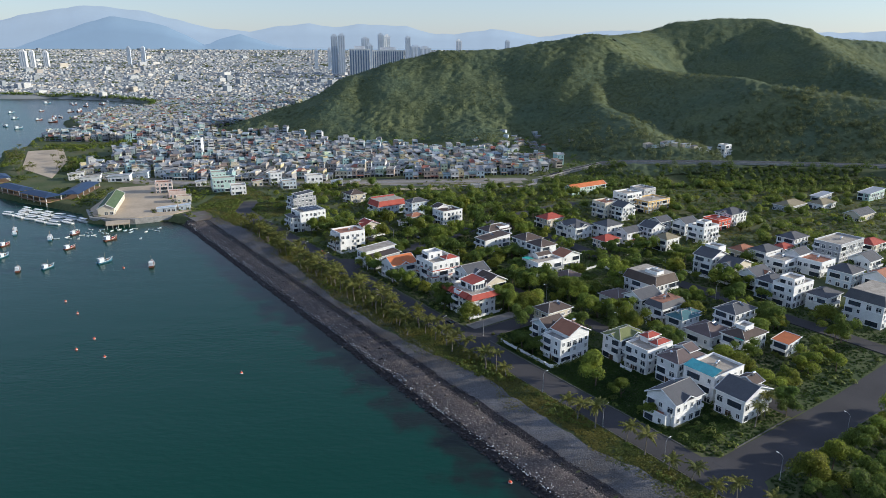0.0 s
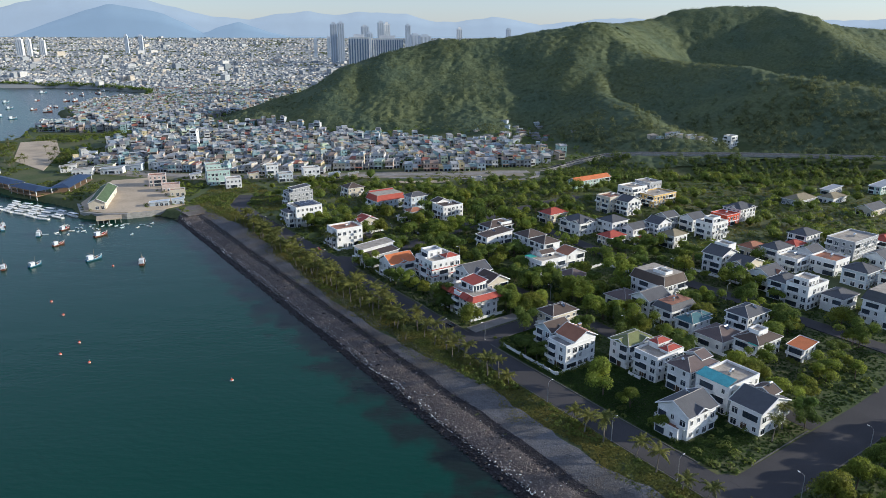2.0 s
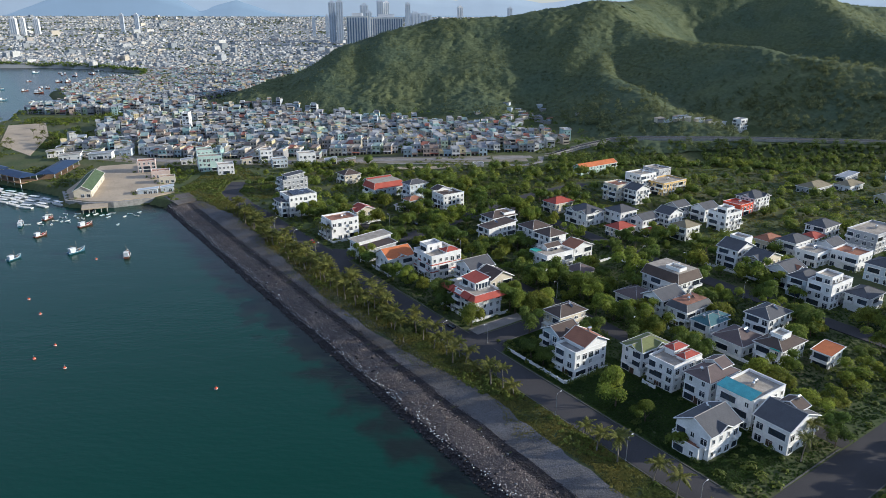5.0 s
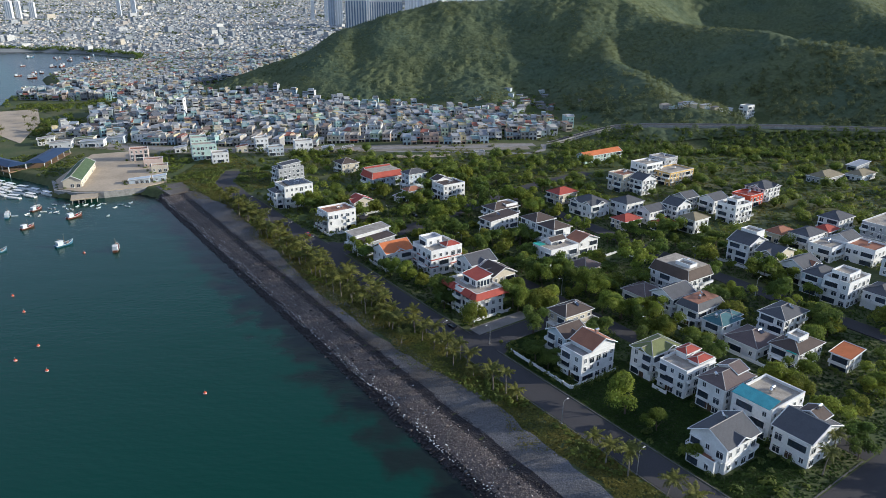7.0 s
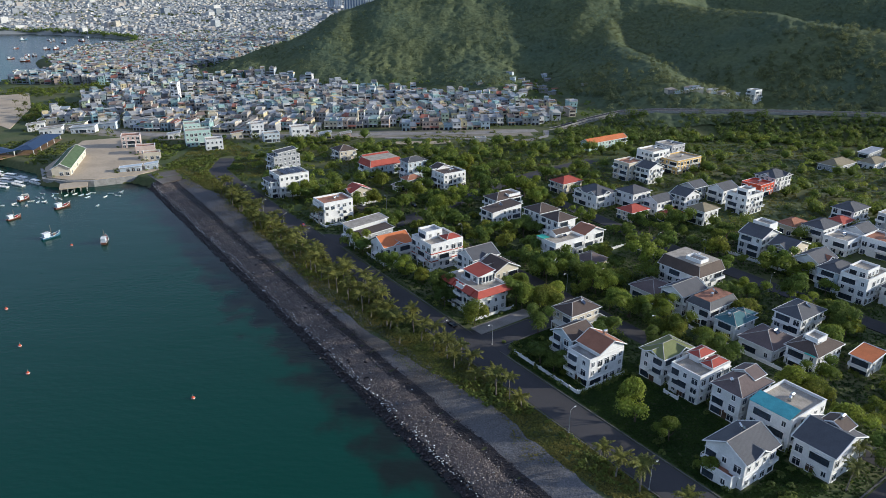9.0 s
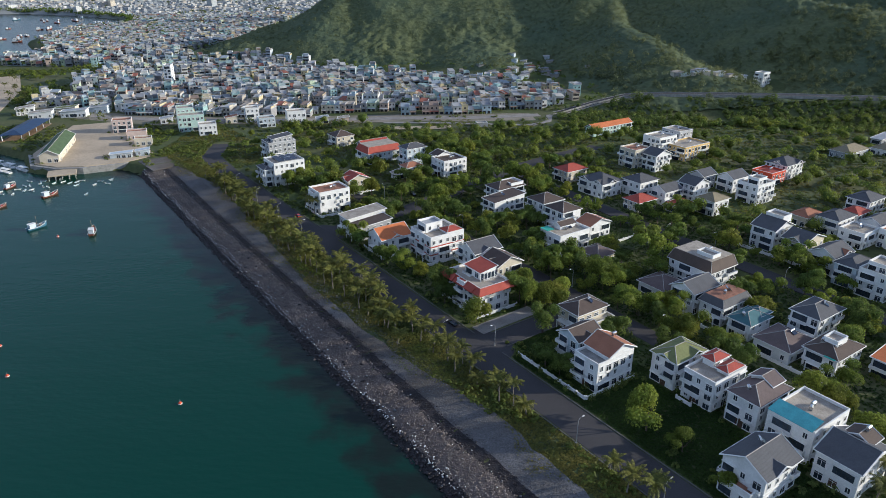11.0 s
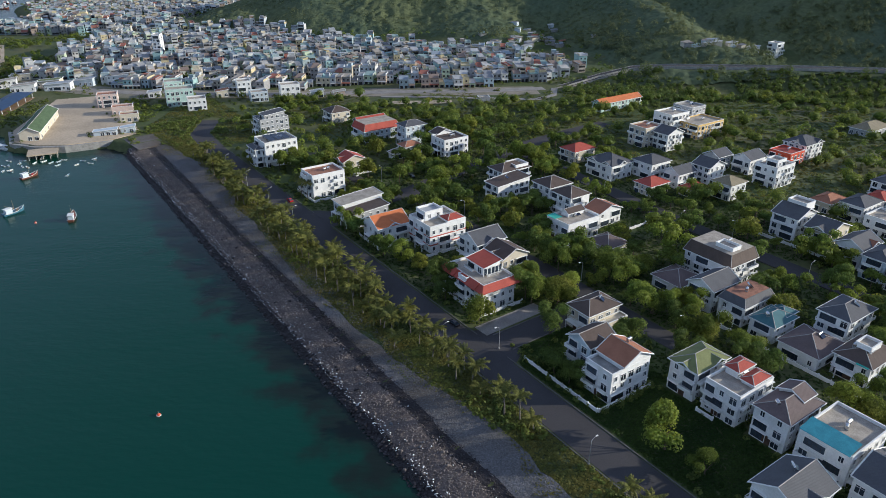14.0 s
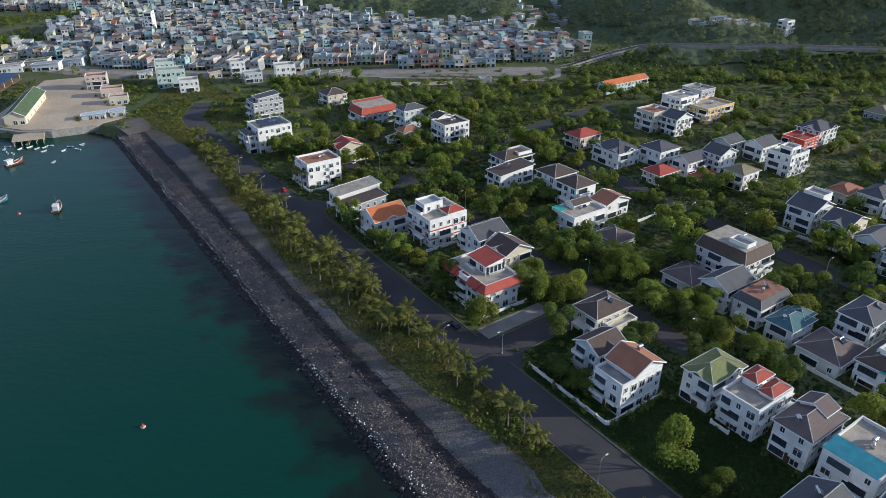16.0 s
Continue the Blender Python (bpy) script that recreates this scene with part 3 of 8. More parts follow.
# ---------------------------------------------------------------- roads, kerbs and paving
def ribbon(name, line, half, material, lift, thick=0.5, label="", category="", parent=None, step=5.0, plan=True, kind="structure"):
    """A strip of road that follows the ground; line: (s, d) points, or (x, y, z) points when plan is off."""
    pts = []
    src = [Vector((*spot(s, d), 0)) for s, d in line] if plan else [Vector(p) for p in line]
    for a, b in zip(src[:-1], src[1:]):
        k = max(1, round((b - a).length / step))
        pts += [a.lerp(b, i / k) for i in range(k)]
    pts.append(src[-1])
    s = Shape()
    v = []
    for i, p in enumerate(pts):
        t = (pts[min(i + 1, len(pts) - 1)] - pts[max(i - 1, 0)])
        t.z = 0
        t.normalize()
        side = Vector((t.y, -t.x, 0)) * half
        a, b = p - side, p + side
        if plan:
            z = max(ground_z(a.x, a.y), ground_z(b.x, b.y), ground_z(p.x, p.y)) + lift
            za = zb = z
        else:
            za = zb = p.z
        v += [(a.x, a.y, za - thick), (a.x, a.y, za), (b.x, b.y, zb), (b.x, b.y, zb - thick)]
    f = []
    for i in range(len(pts) - 1):
        k = i * 4
        f += [(k + j, k + 4 + j, k + 4 + (j + 1) % 4, k + (j + 1) % 4) for j in range(4)]
    f += [(0, 1, 2, 3), tuple(len(v) - 4 + j for j in (3, 2, 1, 0))]
    s.solid(v, f)
    ob = new(name, s.mesh(name, material))
    if parent:
        ob.parent = parent
    else:
        tagged(ob, label, category, kind=kind)
    return ob


ROADS = [
    ("road_coast", [(-160, 43), (60, 43), (330, 42), (372, 44), (400, 60)], 5.6),
    ("road_main", [(-27, 49), (-27, 120), (-24, 240), (-20, 420)], 7.0),
    ("road_cross", [(93, 48.8), (94, 92)], 4.6),
    ("road_back", [(-19.5, 97), (110, 97), (209, 97)], 4.0),
    ("road_second", [(213, 48.8), (219, 97), (229, 130), (241, 190), (246, 260)], 5.2),
    ("road_third", [(-16.5, 172), (90, 172), (150, 175), (231, 180)], 4.4),
    ("road_spur", [(225, 86), (300, 84)], 3.2),
]
for i, (name, line, half) in enumerate(ROADS):
    ribbon(name, line, half, ASPHALT, 0.05 + 0.004 * i, label="worn dark grey asphalt street", category="road")
for i, (line, lab) in enumerate([
        ([(-10, 49.0), (86, 49.0)], ""), ([(101, 49.0), (205, 49.0)], ""), ([(221, 48.6), (330, 48.0)], ""), ([(-160, 37.2), (330, 36.2)], ""),
        ([(-19.6, 60), (-19.2, 92)], ""), ([(-34.4, 60), (-34.0, 200)], ""), ([(88.2, 53), (89.2, 92)], ""), ([(97.9, 53), (98.8, 92)], "")]):
    ribbon("kerb", line, 0.18, KERB, 0.2, thick=0.5, label="pale concrete kerb along the street", category="kerb")
ribbon("pavement_corner", [(101.8, 51.0), (102.8, 77)], 3.0, PAVING, 0.16, label="concrete pavement outside the corner villa", category="pavement")
# the junctions' rounded corners
for s0, d0 in ((-27, 43), (93, 44), (213, 44)):
    pts = [spot(s0 + 11 * math.cos(a) * (1 if abs(math.cos(a)) > 0.2 else 1), d0 + 3 + 9 * math.sin(a)) for a in [2 * math.pi * i / 20 for i in range(20)]]
    pts = [Vector((*p, 0)) for p in pts][::-1]
    tagged(new("road_junction", Shape().prism([(p.x, p.y) for p in pts], BASE - 0.4, BASE + 0.035).mesh("road_junction", ASPHALT)), "widened asphalt at the street corner", "road", kind="structure")

# road below the town and the ramp to the hill road
def on_ground(line, half, lift):
    """A line of plan points laid on the ground at short steps."""
    out = []
    for (ax, ay), (bx, by) in zip(line[:-1], line[1:]):
        k = max(1, round(math.hypot(bx - ax, by - ay) / 8))
        out += [(ax + (bx - ax) * i / k, ay + (by - ay) * i / k) for i in range(k)]
    out.append(line[-1])
    return [(x, y, max(ground_z(x, y), ground_z(x, y - half), ground_z(x, y + half)) + lift) for x, y in out]


ribbon("road_town", on_ground([(-330, 640), (-270, 612), (-220, 601), (-125, 601), (-38, 602), (20, 601), (76, 612)], 5, 0.12), 5, PAVING, 0, label="pale dusty road along the town's edge", category="road", plan=False)
ribbon("ground_dusty_strip", on_ground([(-335, 640), (-270, 612), (-222, 598), (-150, 601), (-38, 602), (20, 601), (70, 606)], 11, 0.03), 13, DIRT, 0, label="dusty bare ground before the town's front houses", category="ground", plan=False)
ribbon("road_ramp", RAMP, 5, ASPHALT, 0, thick=1.2, label="asphalt road that climbs past the foot of the hill", category="road", plan=False)
ribbon("parapet", [(x - 2, y - 5.2, z + 0.8) for x, y, z in RAMP], 0.12, CONCRETE, 0, thick=2.2, label="pale concrete parapet of the hill road", category="parapet", plan=False)
ribbon("retaining_wall", [(x - 1, y - 5.6, z - 0.6) for x, y, z in RAMP[:5]], 0.5, CONCRETE, 0, thick=16, label="stained concrete wall under the hill road", category="retaining wall", plan=False)
ribbon("parapet", [(x + 2, y + 5.2, z + 0.8) for x, y, z in RAMP], 0.12, CONCRETE, 0, thick=2.2, label="pale concrete parapet of the hill road", category="parapet", plan=False)
ribbon("road_lower", on_ground([(-45, 588), (-10, 584), (20, 580), (66, 577), (80, 590), (84, 612)], 2.4, 0.2), 2.4, PAVING, 0, label="pale unpaved track in the field", category="road", plan=False)
ribbon("ground_dirt", on_ground([(-36, 570), (-12, 569), (6, 570)], 4, 0.16), 4.5, YARD, 0, label="bare sandy patch beside the track", category="ground", plan=False)


# ---------------------------------------------------------------- windows, doors and balconies
MESHES = {}


def ring(s, w, h, t, front, slot=0, glass=None):
    """A frame with its reveal, facing -y; with glass, the pane closes it."""
    k = len(s.v)
    out = [(-w / 2, 0), (w / 2, 0), (w / 2, h), (-w / 2, h)]
    inn = [(-w / 2 + t, t), (w / 2 - t, t), (w / 2 - t, h - t), (-w / 2 + t, h - t)]
    s.v += [(x, 0, z) for x, z in out] + [(x, -front, z) for x, z in out] + [(x, -front, z) for x, z in inn] + [(x, -0.03, z) for x, z in inn]
    for i in range(4):
        j = (i + 1) % 4
        for q in ((i, j, 4 + j, 4 + i), (4 + i, 4 + j, 8 + j, 8 + i), (8 + i, 8 + j, 12 + j, 12 + i)):
            s.f.append(tuple(k + n for n in q))
            s.m.append(slot)
    if glass is not None:
        s.f.append((k + 12, k + 13, k + 14, k + 15))
        s.m.append(glass)


def window_mesh(w, h, whole):
    """A framed window, standing in the x-z plane and facing -y; whole: with its glass in the same mesh."""
    key = ("win", round(w, 1), round(h, 1), whole)
    if key not in MESHES:
        s = Shape()
        ring(s, w, h, 0.1, 0.12, 0, 1 if whole else None)
        # meeting stiles, a transom, the sill and the hood
        for k in range(1, 1 + max(1, round(w / 0.9) - 1)):
            u = -w / 2 + w * k / max(2, round(w / 0.9))
            s.box(u - 0.045, -0.10, 0.1, u + 0.045, -0.05, h - 0.1)
        if h > 2:
            s.box(-w / 2 + 0.1, -0.09, h * 0.74, w / 2 - 0.1, -0.055, h * 0.74 + 0.08)
        s.box(-w / 2 - 0.14, -0.24, -0.12, w / 2 + 0.14, 0, 0)
        s.box(-w / 2 - 0.12, -0.20, h, w / 2 + 0.12, 0, h + 0.12)
        MESHES[key] = s.mesh("window", TRIM, GLASS) if whole else s.mesh("window", TRIM)
    return MESHES[key]


def pane_mesh(w, h):
    key = ("pane", round(w, 1), round(h, 1))
    if key not in MESHES:
        MESHES[key] = Shape().box(-w / 2 + 0.1, -0.045, 0.1, w / 2 - 0.1, -0.01, h - 0.1).mesh("pane", GLASS)
    return MESHES[key]


def balcony_mesh(w, deep, style=0):
    """A balcony: a solid tray, or a slab with a balustrade."""
    key = ("bal", round(w, 1), round(deep, 1), style)
    if key not in MESHES:
        t, r = 0.1, 0.95
        if style == 0:
            o = [(-w / 2, 0), (-w / 2, -deep), (w / 2, -deep), (w / 2, 0)]
            i = [(-w / 2 + t, 0), (-w / 2 + t, -deep + t), (w / 2 - t, -deep + t), (w / 2 - t, 0)]
            v = [(x, y, -0.2) for x, y in o] + [(x, y, r) for x, y in o] + [(x, y, r) for x, y in i] + [(x, y, 0.0) for x, y in i]
            f = [(0, 1, 2, 3), (15, 14, 13, 12)]
            for k in range(3):
                f += [(k + 1, k, 4 + k, 5 + k), (5 + k, 4 + k, 8 + k, 9 + k), (9 + k, 8 + k, 12 + k, 13 + k)]
            s = Shape().solid(v, f)
        else:
            s = Shape().box(-w / 2, -deep, -0.22, w / 2, 0, 0)
            s.box(-w / 2, -deep, 0.85, w / 2, -deep + 0.1, 0.97).box(-w / 2, -deep + 0.1, 0.85, -w / 2 + 0.1, 0, 0.97).box(w / 2 - 0.1, -deep + 0.1, 0.85, w / 2, 0, 0.97)
            n = max(2, round(w / 0.42))
            for k in range(n + 1):
                u = -w / 2 + 0.06 + k * (w - 0.12) / n
                s.box(u - 0.06, -deep + 0.01, 0, u + 0.06, -deep + 0.09, 0.85, bottom=False)
        MESHES[key] = s.mesh("balcony", TRIM)
    return MESHES[key]


def opening_mesh(w, h, whole):
    """A wide glazed opening with slim dark mullions and a deep white surround."""
    key = ("open", round(w, 1), round(h, 1), whole)
    if key not in MESHES:
        s = Shape()
        ring(s, w, h, 0.14, 0.22, 0, 1 if whole else None)
        n = max(2, round(w / 1.2))
        for k in range(1, n):
            u = -w / 2 + w * k / n
            s.box(u - 0.035, -0.09, 0.14, u + 0.035, -0.04, h - 0.14, 2)
        s.box(-w / 2 - 0.2, -0.5, h, w / 2 + 0.2, 0, h + 0.16)
        MESHES[key] = s.mesh("window", TRIM, GLASS, BRONZE)
    return MESHES[key]


# ---------------------------------------------------------------- roofs
def roof_shape(kind, x0, y0, x1, y1, z, rise):
    """A roof over a rectangle, with a fascia; returns the shape and the ridge lines."""
    s, t = Shape(), 0.18
    cx, cy, lx, ly = (x0 + x1) / 2, (y0 + y1) / 2, x1 - x0, y1 - y0
    e = [(x0, y0, z), (x1, y0, z), (x1, y1, z), (x0, y1, z)]
    lo = [(p[0], p[1], z - t) for p in e]
    lines, edges = [], []
    if kind == "hip":
        if lx >= ly:
            a, b = (x0 + ly / 2, cy, z + rise), (x1 - ly / 2, cy, z + rise)
            s.solid(lo + e + [a, b], [(4, 5, 9, 8), (5, 6, 9), (6, 7, 8, 9), (7, 4, 8), (0, 1, 5, 4), (1, 2, 6, 5), (2, 3, 7, 6), (3, 0, 4, 7), (3, 2, 1, 0)])
            lines = [(a, b), (e[0], a), (e[3], a), (e[1], b), (e[2], b)]
        else:
            a, b = (cx, y0 + lx / 2, z + rise), (cx, y1 - lx / 2, z + rise)
            s.solid(lo + e + [a, b], [(4, 5, 8), (5, 6, 9, 8), (6, 7, 9), (7, 4, 8, 9), (0, 1, 5, 4), (1, 2, 6, 5), (2, 3, 7, 6), (3, 0, 4, 7), (3, 2, 1, 0)])
            lines = [(a, b), (e[0], a), (e[1], a), (e[2], b), (e[3], b)]
    elif kind == "gable_v":
        for zz, flip in ((0, 0),):
            a, b = (x0, cy, z + rise), (x1, cy, z + rise)
            al, bl = (x0, cy, z + rise - t * 1.4), (x1, cy, z + rise - t * 1.4)
            s.solid(lo + e + [a, b, al, bl], [(4, 5, 9, 8), (6, 7, 8, 9), (0, 1, 5, 4), (2, 3, 7, 6), (0, 4, 8, 10), (3, 10, 8, 7), (1, 11, 9, 5), (2, 6, 9, 11), (1, 0, 10, 11), (3, 2, 11, 10)])
            lines = [(a, b)]
            edges = [(e[0], a), (e[3], a), (e[1], b), (e[2], b)]
    elif kind == "gable_u":
        a, b = (cx, y0, z + rise), (cx, y1, z + rise)
        al, bl = (cx, y0, z + rise - t * 1.4), (cx, y1, z + rise - t * 1.4)
        s.solid(lo + e + [a, b, al, bl], [(5, 6, 9, 8), (7, 4, 8, 9), (1, 2, 6, 5), (3, 0, 4, 7), (1, 5, 8, 10), (0, 10, 8, 4), (2, 11, 9, 6), (3, 7, 9, 11), (2, 1, 10, 11), (0, 3, 11, 10)])
        lines = [(a, b)]
        edges = [(e[0], a), (e[1], a), (e[3], b), (e[2], b)]
    elif kind == "shed":
        up = [(x0, y0, z), (x1, y0, z + rise), (x1, y1, z + rise), (x0, y1, z)]
        s.solid([(p[0], p[1], p[2] - t) for p in up] + up, [(4, 5, 6, 7), (0, 1, 5, 4), (1, 2, 6, 5), (2, 3, 7, 6), (3, 0, 4, 7), (3, 2, 1, 0)])
        edges = [(up[k], up[(k + 1) % 4]) for k in range(4)]
    elif kind == "mansard":
        i = min(1.5, min(lx, ly) * 0.14)
        q = [(x0 + i, y0 + i, z + rise), (x1 - i, y0 + i, z + rise), (x1 - i, y1 - i, z + rise), (x0 + i, y1 - i, z + rise)]
        s.solid(lo + e + q, [(4, 5, 9, 8), (5, 6, 10, 9), (6, 7, 11, 10), (7, 4, 8, 11), (8, 9, 10, 11), (0, 1, 5, 4), (1, 2, 6, 5), (2, 3, 7, 6), (3, 0, 4, 7), (3, 2, 1, 0)])
        lines = [(e[k], q[k]) for k in range(4)]
    return s, lines, edges


def gable_wall(kind, x0, y0, x1, y1, z, rise, o):
    """The two wall triangles under a gable roof."""
    out = []
    if kind == "gable_v":
        cy, r = (y0 + y1) / 2, rise - 0.30
        for x, w in ((x0, 0.2), (x1 - 0.2, 0.2)):
            out.append(Shape().solid([(x, y0, z), (x, y1, z), (x, cy, z + r), (x + w, y0, z), (x + w, y1, z), (x + w, cy, z + r)], [(0, 2, 1), (3, 4, 5), (0, 3, 5, 2), (1, 2, 5, 4), (0, 1, 4, 3)]))
    else:
        cx, r = (x0 + x1) / 2, rise - 0.30
        for y, w in ((y0, 0.2), (y1 - 0.2, 0.2)):
            out.append(Shape().solid([(x0, y, z), (x1, y, z), (cx, y, z + r), (x0, y + w, z), (x1, y + w, z), (cx, y + w, z + r)], [(0, 1, 2), (3, 5, 4), (0, 2, 5, 3), (1, 4, 5, 2), (0, 3, 4, 1)]))
    return out


FOOTPRINTS = []


def villa(s, d, lu, lv, h, kind, roof, wall=None, label="", blocks=(), near=False, balconies=1, rise=None, turn=0.0, base=None, seed=0, rooftop=None, bands=True, band_mat=None, deck=None):
    """A villa of several storeys whose seaward corner stands at (s, d): x runs inland, y along the shore.
    blocks: more volumes as (x, y, lx, ly, height, roof kind, roof material, from height)."""
    wall = wall or WHITE
    rng = random.Random(seed * 17 + int(s * 3 + d))
    x, y = spot(s, d)
    cx, cy = spot(s + lu / 2, d + lv / 2)
    z = ground_z(cx, cy) - 0.1 if base is None else base
    house = new("villa")
    house.matrix_basis = pose(x, y, z, 0, 0, GRID + turn)
    FOOTPRINTS.append((s - 1, s + lu + 1, d - 1, d + lv + 1))
    tagged(house, label or "white rendered villa of several storeys", "house")
    every = [(0, 0, lv, lu, h, kind, roof, 0.0)] + list(blocks)
    for bi, (bx, by, lx, ly, bh, bk, bm, z0) in enumerate(every):
        o = 0.0 if bk in ("flat", "skirt") else 0.6
        x0, y0, x1, y1 = bx + o, by + o, bx + lx - o, by + ly - o
        top = bh
        body = Shape().box(x0, y0, z0 - (1.0 if z0 == 0 else 0), x1, y1, top)
        part("wall", body, wall, house)
        if bands and bi == 0:
            for k in range(1, max(2, int((bh - z0) / 3.2))):
                zz = z0 + k * (bh - z0) / max(1, round((bh - z0) / 3.2))
                if zz < bh - 1:
                    part("string_course", Shape().box(x0 - 0.12, y0 - 0.12, zz - 0.3, x1 + 0.12, y1 + 0.12, zz - 0.08 + (0.25 if band_mat else 0)), band_mat or TRIM, house)
        r = rise if (rise is not None and bi == 0) else {"hip": 0.22, "gable_v": 0.27, "gable_u": 0.27, "shed": 0.16, "mansard": 0.24}.get(bk, 0) * min(lx, ly)
        if bk in ("flat", "skirt"):
            pz = top + 0.9
            w = 0.2
            para = Shape().box(x0, y0, top, x1, y0 + w, pz).box(x0, y1 - w, top, x1, y1, pz).box(x0, y0 + w, top, x0 + w, y1 - w, pz).box(x1 - w, y0 + w, top, x1, y1 - w, pz)
            part("parapet", para, wall, house)
            part("coping", Shape().box(x0 - 0.08, y0 - 0.08, pz, x1 + 0.08, y0 + w + 0.08, pz + 0.1).box(x0 - 0.08, y1 - w - 0.08, pz, x1 + 0.08, y1 + 0.08, pz + 0.1)
                 .box(x0 - 0.08, y0 + w + 0.08, pz, x0 + w + 0.08, y1 - w - 0.08, pz + 0.1).box(x1 - w - 0.08, y0 + w + 0.08, pz, x1 + 0.08, y1 - w - 0.08, pz + 0.1), TRIM, house)
            part("roof_deck", Shape().box(x0 + w, y0 + w, top, x1 - w, y1 - w, top + 0.08), SCREED if bk == "skirt" else bm, house)
            if bk == "skirt":
                a = 2.2
                i0, i1 = [(x0 - a, y0 - a), (x1 + a, y0 - a), (x1 + a, y1 + a), (x0 - a, y1 + a)], [(x0, y0), (x1, y0), (x1, y1), (x0, y1)]
                sk = Shape()
                for q in range(4):
                    p, n2 = i0[q], i0[(q + 1) % 4]
                    u, v = i1[q], i1[(q + 1) % 4]
                    sk.solid([(*p, top - 0.85), (*n2, top - 0.85), (*v, top + 1.02), (*u, top + 1.02), (*p, top - 1.08), (*n2, top - 1.08)], [(0, 1, 2, 3), (4, 5, 1, 0), (5, 4, 3, 2)])
                part("eave_roof", sk, bm, house, "tiled eave that skirts the walls")
        else:
            shape, lines, edges = roof_shape(bk, bx, by, bx + lx, by + ly, top + 0.18, r)
            part("roof", shape, bm, house)
            if bk.startswith("gable"):
                for g in gable_wall(bk, x0, y0, x1, y1, top, r * (1 - 1.2 / (ly if bk == "gable_v" else lx)) + 0.18, o):
                    part("gable", g, wall, house)
            if bk == "shed":
                part("gable", Shape().solid([(x0, y0, top), (x1, y0, top), (x1, y1, top), (x0, y1, top), (x1, y0, top + r * 0.93), (x1, y1, top + r * 0.93)], [(0, 1, 4), (1, 2, 5, 4), (2, 3, 5), (3, 0, 4, 5)]), wall, house)
            caps = Shape()
            for a, b in lines:
                caps.tube([(a[0], a[1], a[2] + 0.04), (b[0], b[1], b[2] + 0.04)], [0.13, 0.13], 5)
            for a, b in edges:
                part("bargeboard", Shape().tube([(a[0], a[1], a[2] - 0.05), (b[0], b[1], b[2] - 0.05)], [0.2, 0.2], 4), TRIM, house)
            if lines:
                part("ridge_cap", caps, TRIM_RIDGE if d < 160 else bm, house)
            g, boards = 0.14, []
            if bk in ("hip", "mansard", "gable_v"):
                boards += [(bx - g, by - g, bx + lx + g, by), (bx - g, by + ly, bx + lx + g, by + ly + g)]
            if bk in ("hip", "mansard", "gable_u"):
                boards += [(bx - g, by, bx, by + ly), (bx + lx, by, bx + lx + g, by + ly)]
            for fx, fy, ux, uy in boards:
                if d < 220 or fx < bx + 1 and fy < by + 1:
                    part("fascia", Shape().box(fx, fy, top - 0.04, ux, uy, top + 0.22), TRIM, house)
            if bk == "mansard":
                i = min(1.5, min(lx, ly) * 0.14)
                part("roof_deck", Shape().box(bx + i + 0.2, by + i + 0.2, top + 0.16 + r, bx + lx - i - 0.2, by + ly - i - 0.2, top + 0.30 + r), deck or SCREED, house)
        # windows on the four sides
        if bh - z0 < 2.2:
            continue
        storeys = max(1, round((bh - z0) / 3.2))
        sh = (bh - z0) / storeys
        for face in range(4):
            length = (x1 - x0) if face in (0, 2) else (y1 - y0)
            full = face in (0, 3)
            if not full and d > 100:
                continue
            n = max(1, int(length / (3.0 if face == 0 else 3.2 if face == 3 else 9.0)))
            for st in range(storeys):
                if bi and z0 == 0 and bx > 0 and face == 3:
                    continue
                k = 0
                bay = length / n
                wide_at = rng.randrange(n) if rng.random() < (0.85 if face == 3 else 0.35) else -1
                style = rng.randrange(2)
                while k < n:
                    wide = full and k == wide_at
                    span = min(2, n - k) if wide and bay < 4.2 else 1
                    u = (k + span / 2) * bay
                    k += span
                    if full and not wide and rng.random() < 0.05:
                        continue
                    big = wide or rng.random() < (0.5 if face == 3 else 0.4)
                    w, hh = (min(5.4, bay * span * 0.86), 2.5) if wide else (2.2, 2.3) if big else (1.3, 1.7)
                    w = min(w, bay * span * 0.86)
                    zz = z0 + st * sh + (0.18 if big else 0.95)
                    zz = min(zz, z0 + (st + 1) * sh - hh - 0.35)
                    m = {0: pose(x0 + u, y0, zz, 0, 0, 0), 1: pose(x1, y0 + u, zz, 0, 0, 90), 2: pose(x0 + u, y1, zz, 0, 0, 180), 3: pose(x0, y0 + u, zz, 0, 0, -90)}[face]
                    win = part("window", (opening_mesh if wide else window_mesh)(w, hh, not near), None, house, at=m)
                    if near:
                        part("pane", pane_mesh(w, hh), None, win)
                    if full and big and (st or z0 > 2) and balconies and rng.random() < (0.9 if wide else 0.5):
                        part("balcony", balcony_mesh(w + 0.7, 1.5 if wide else 1.1, style), None, house, at=m @ pose(0, 0, -0.12))
    if balconies and d < 160 and h > 6:
        rim = 0.0 if kind in (F_FLAT, "skirt") else 0.6
        w = min(lu - 2 * rim - 1.0, 5.5)
        y0 = rim + (lu - 2 * rim - w) * (0.2 + 0.6 * rng.random())
        if s > 75 or d > 110:
            part("porch_roof", Shape().box(rim - 2.2, y0, 3.0, rim, y0 + w, 3.25), TRIM, house)
            for py in (y0 + 0.1, y0 + w - 0.4):
                part("column", Shape().box(rim - 2.1, py, -0.6, rim - 1.8, py + 0.3, 3.0), TRIM, house)
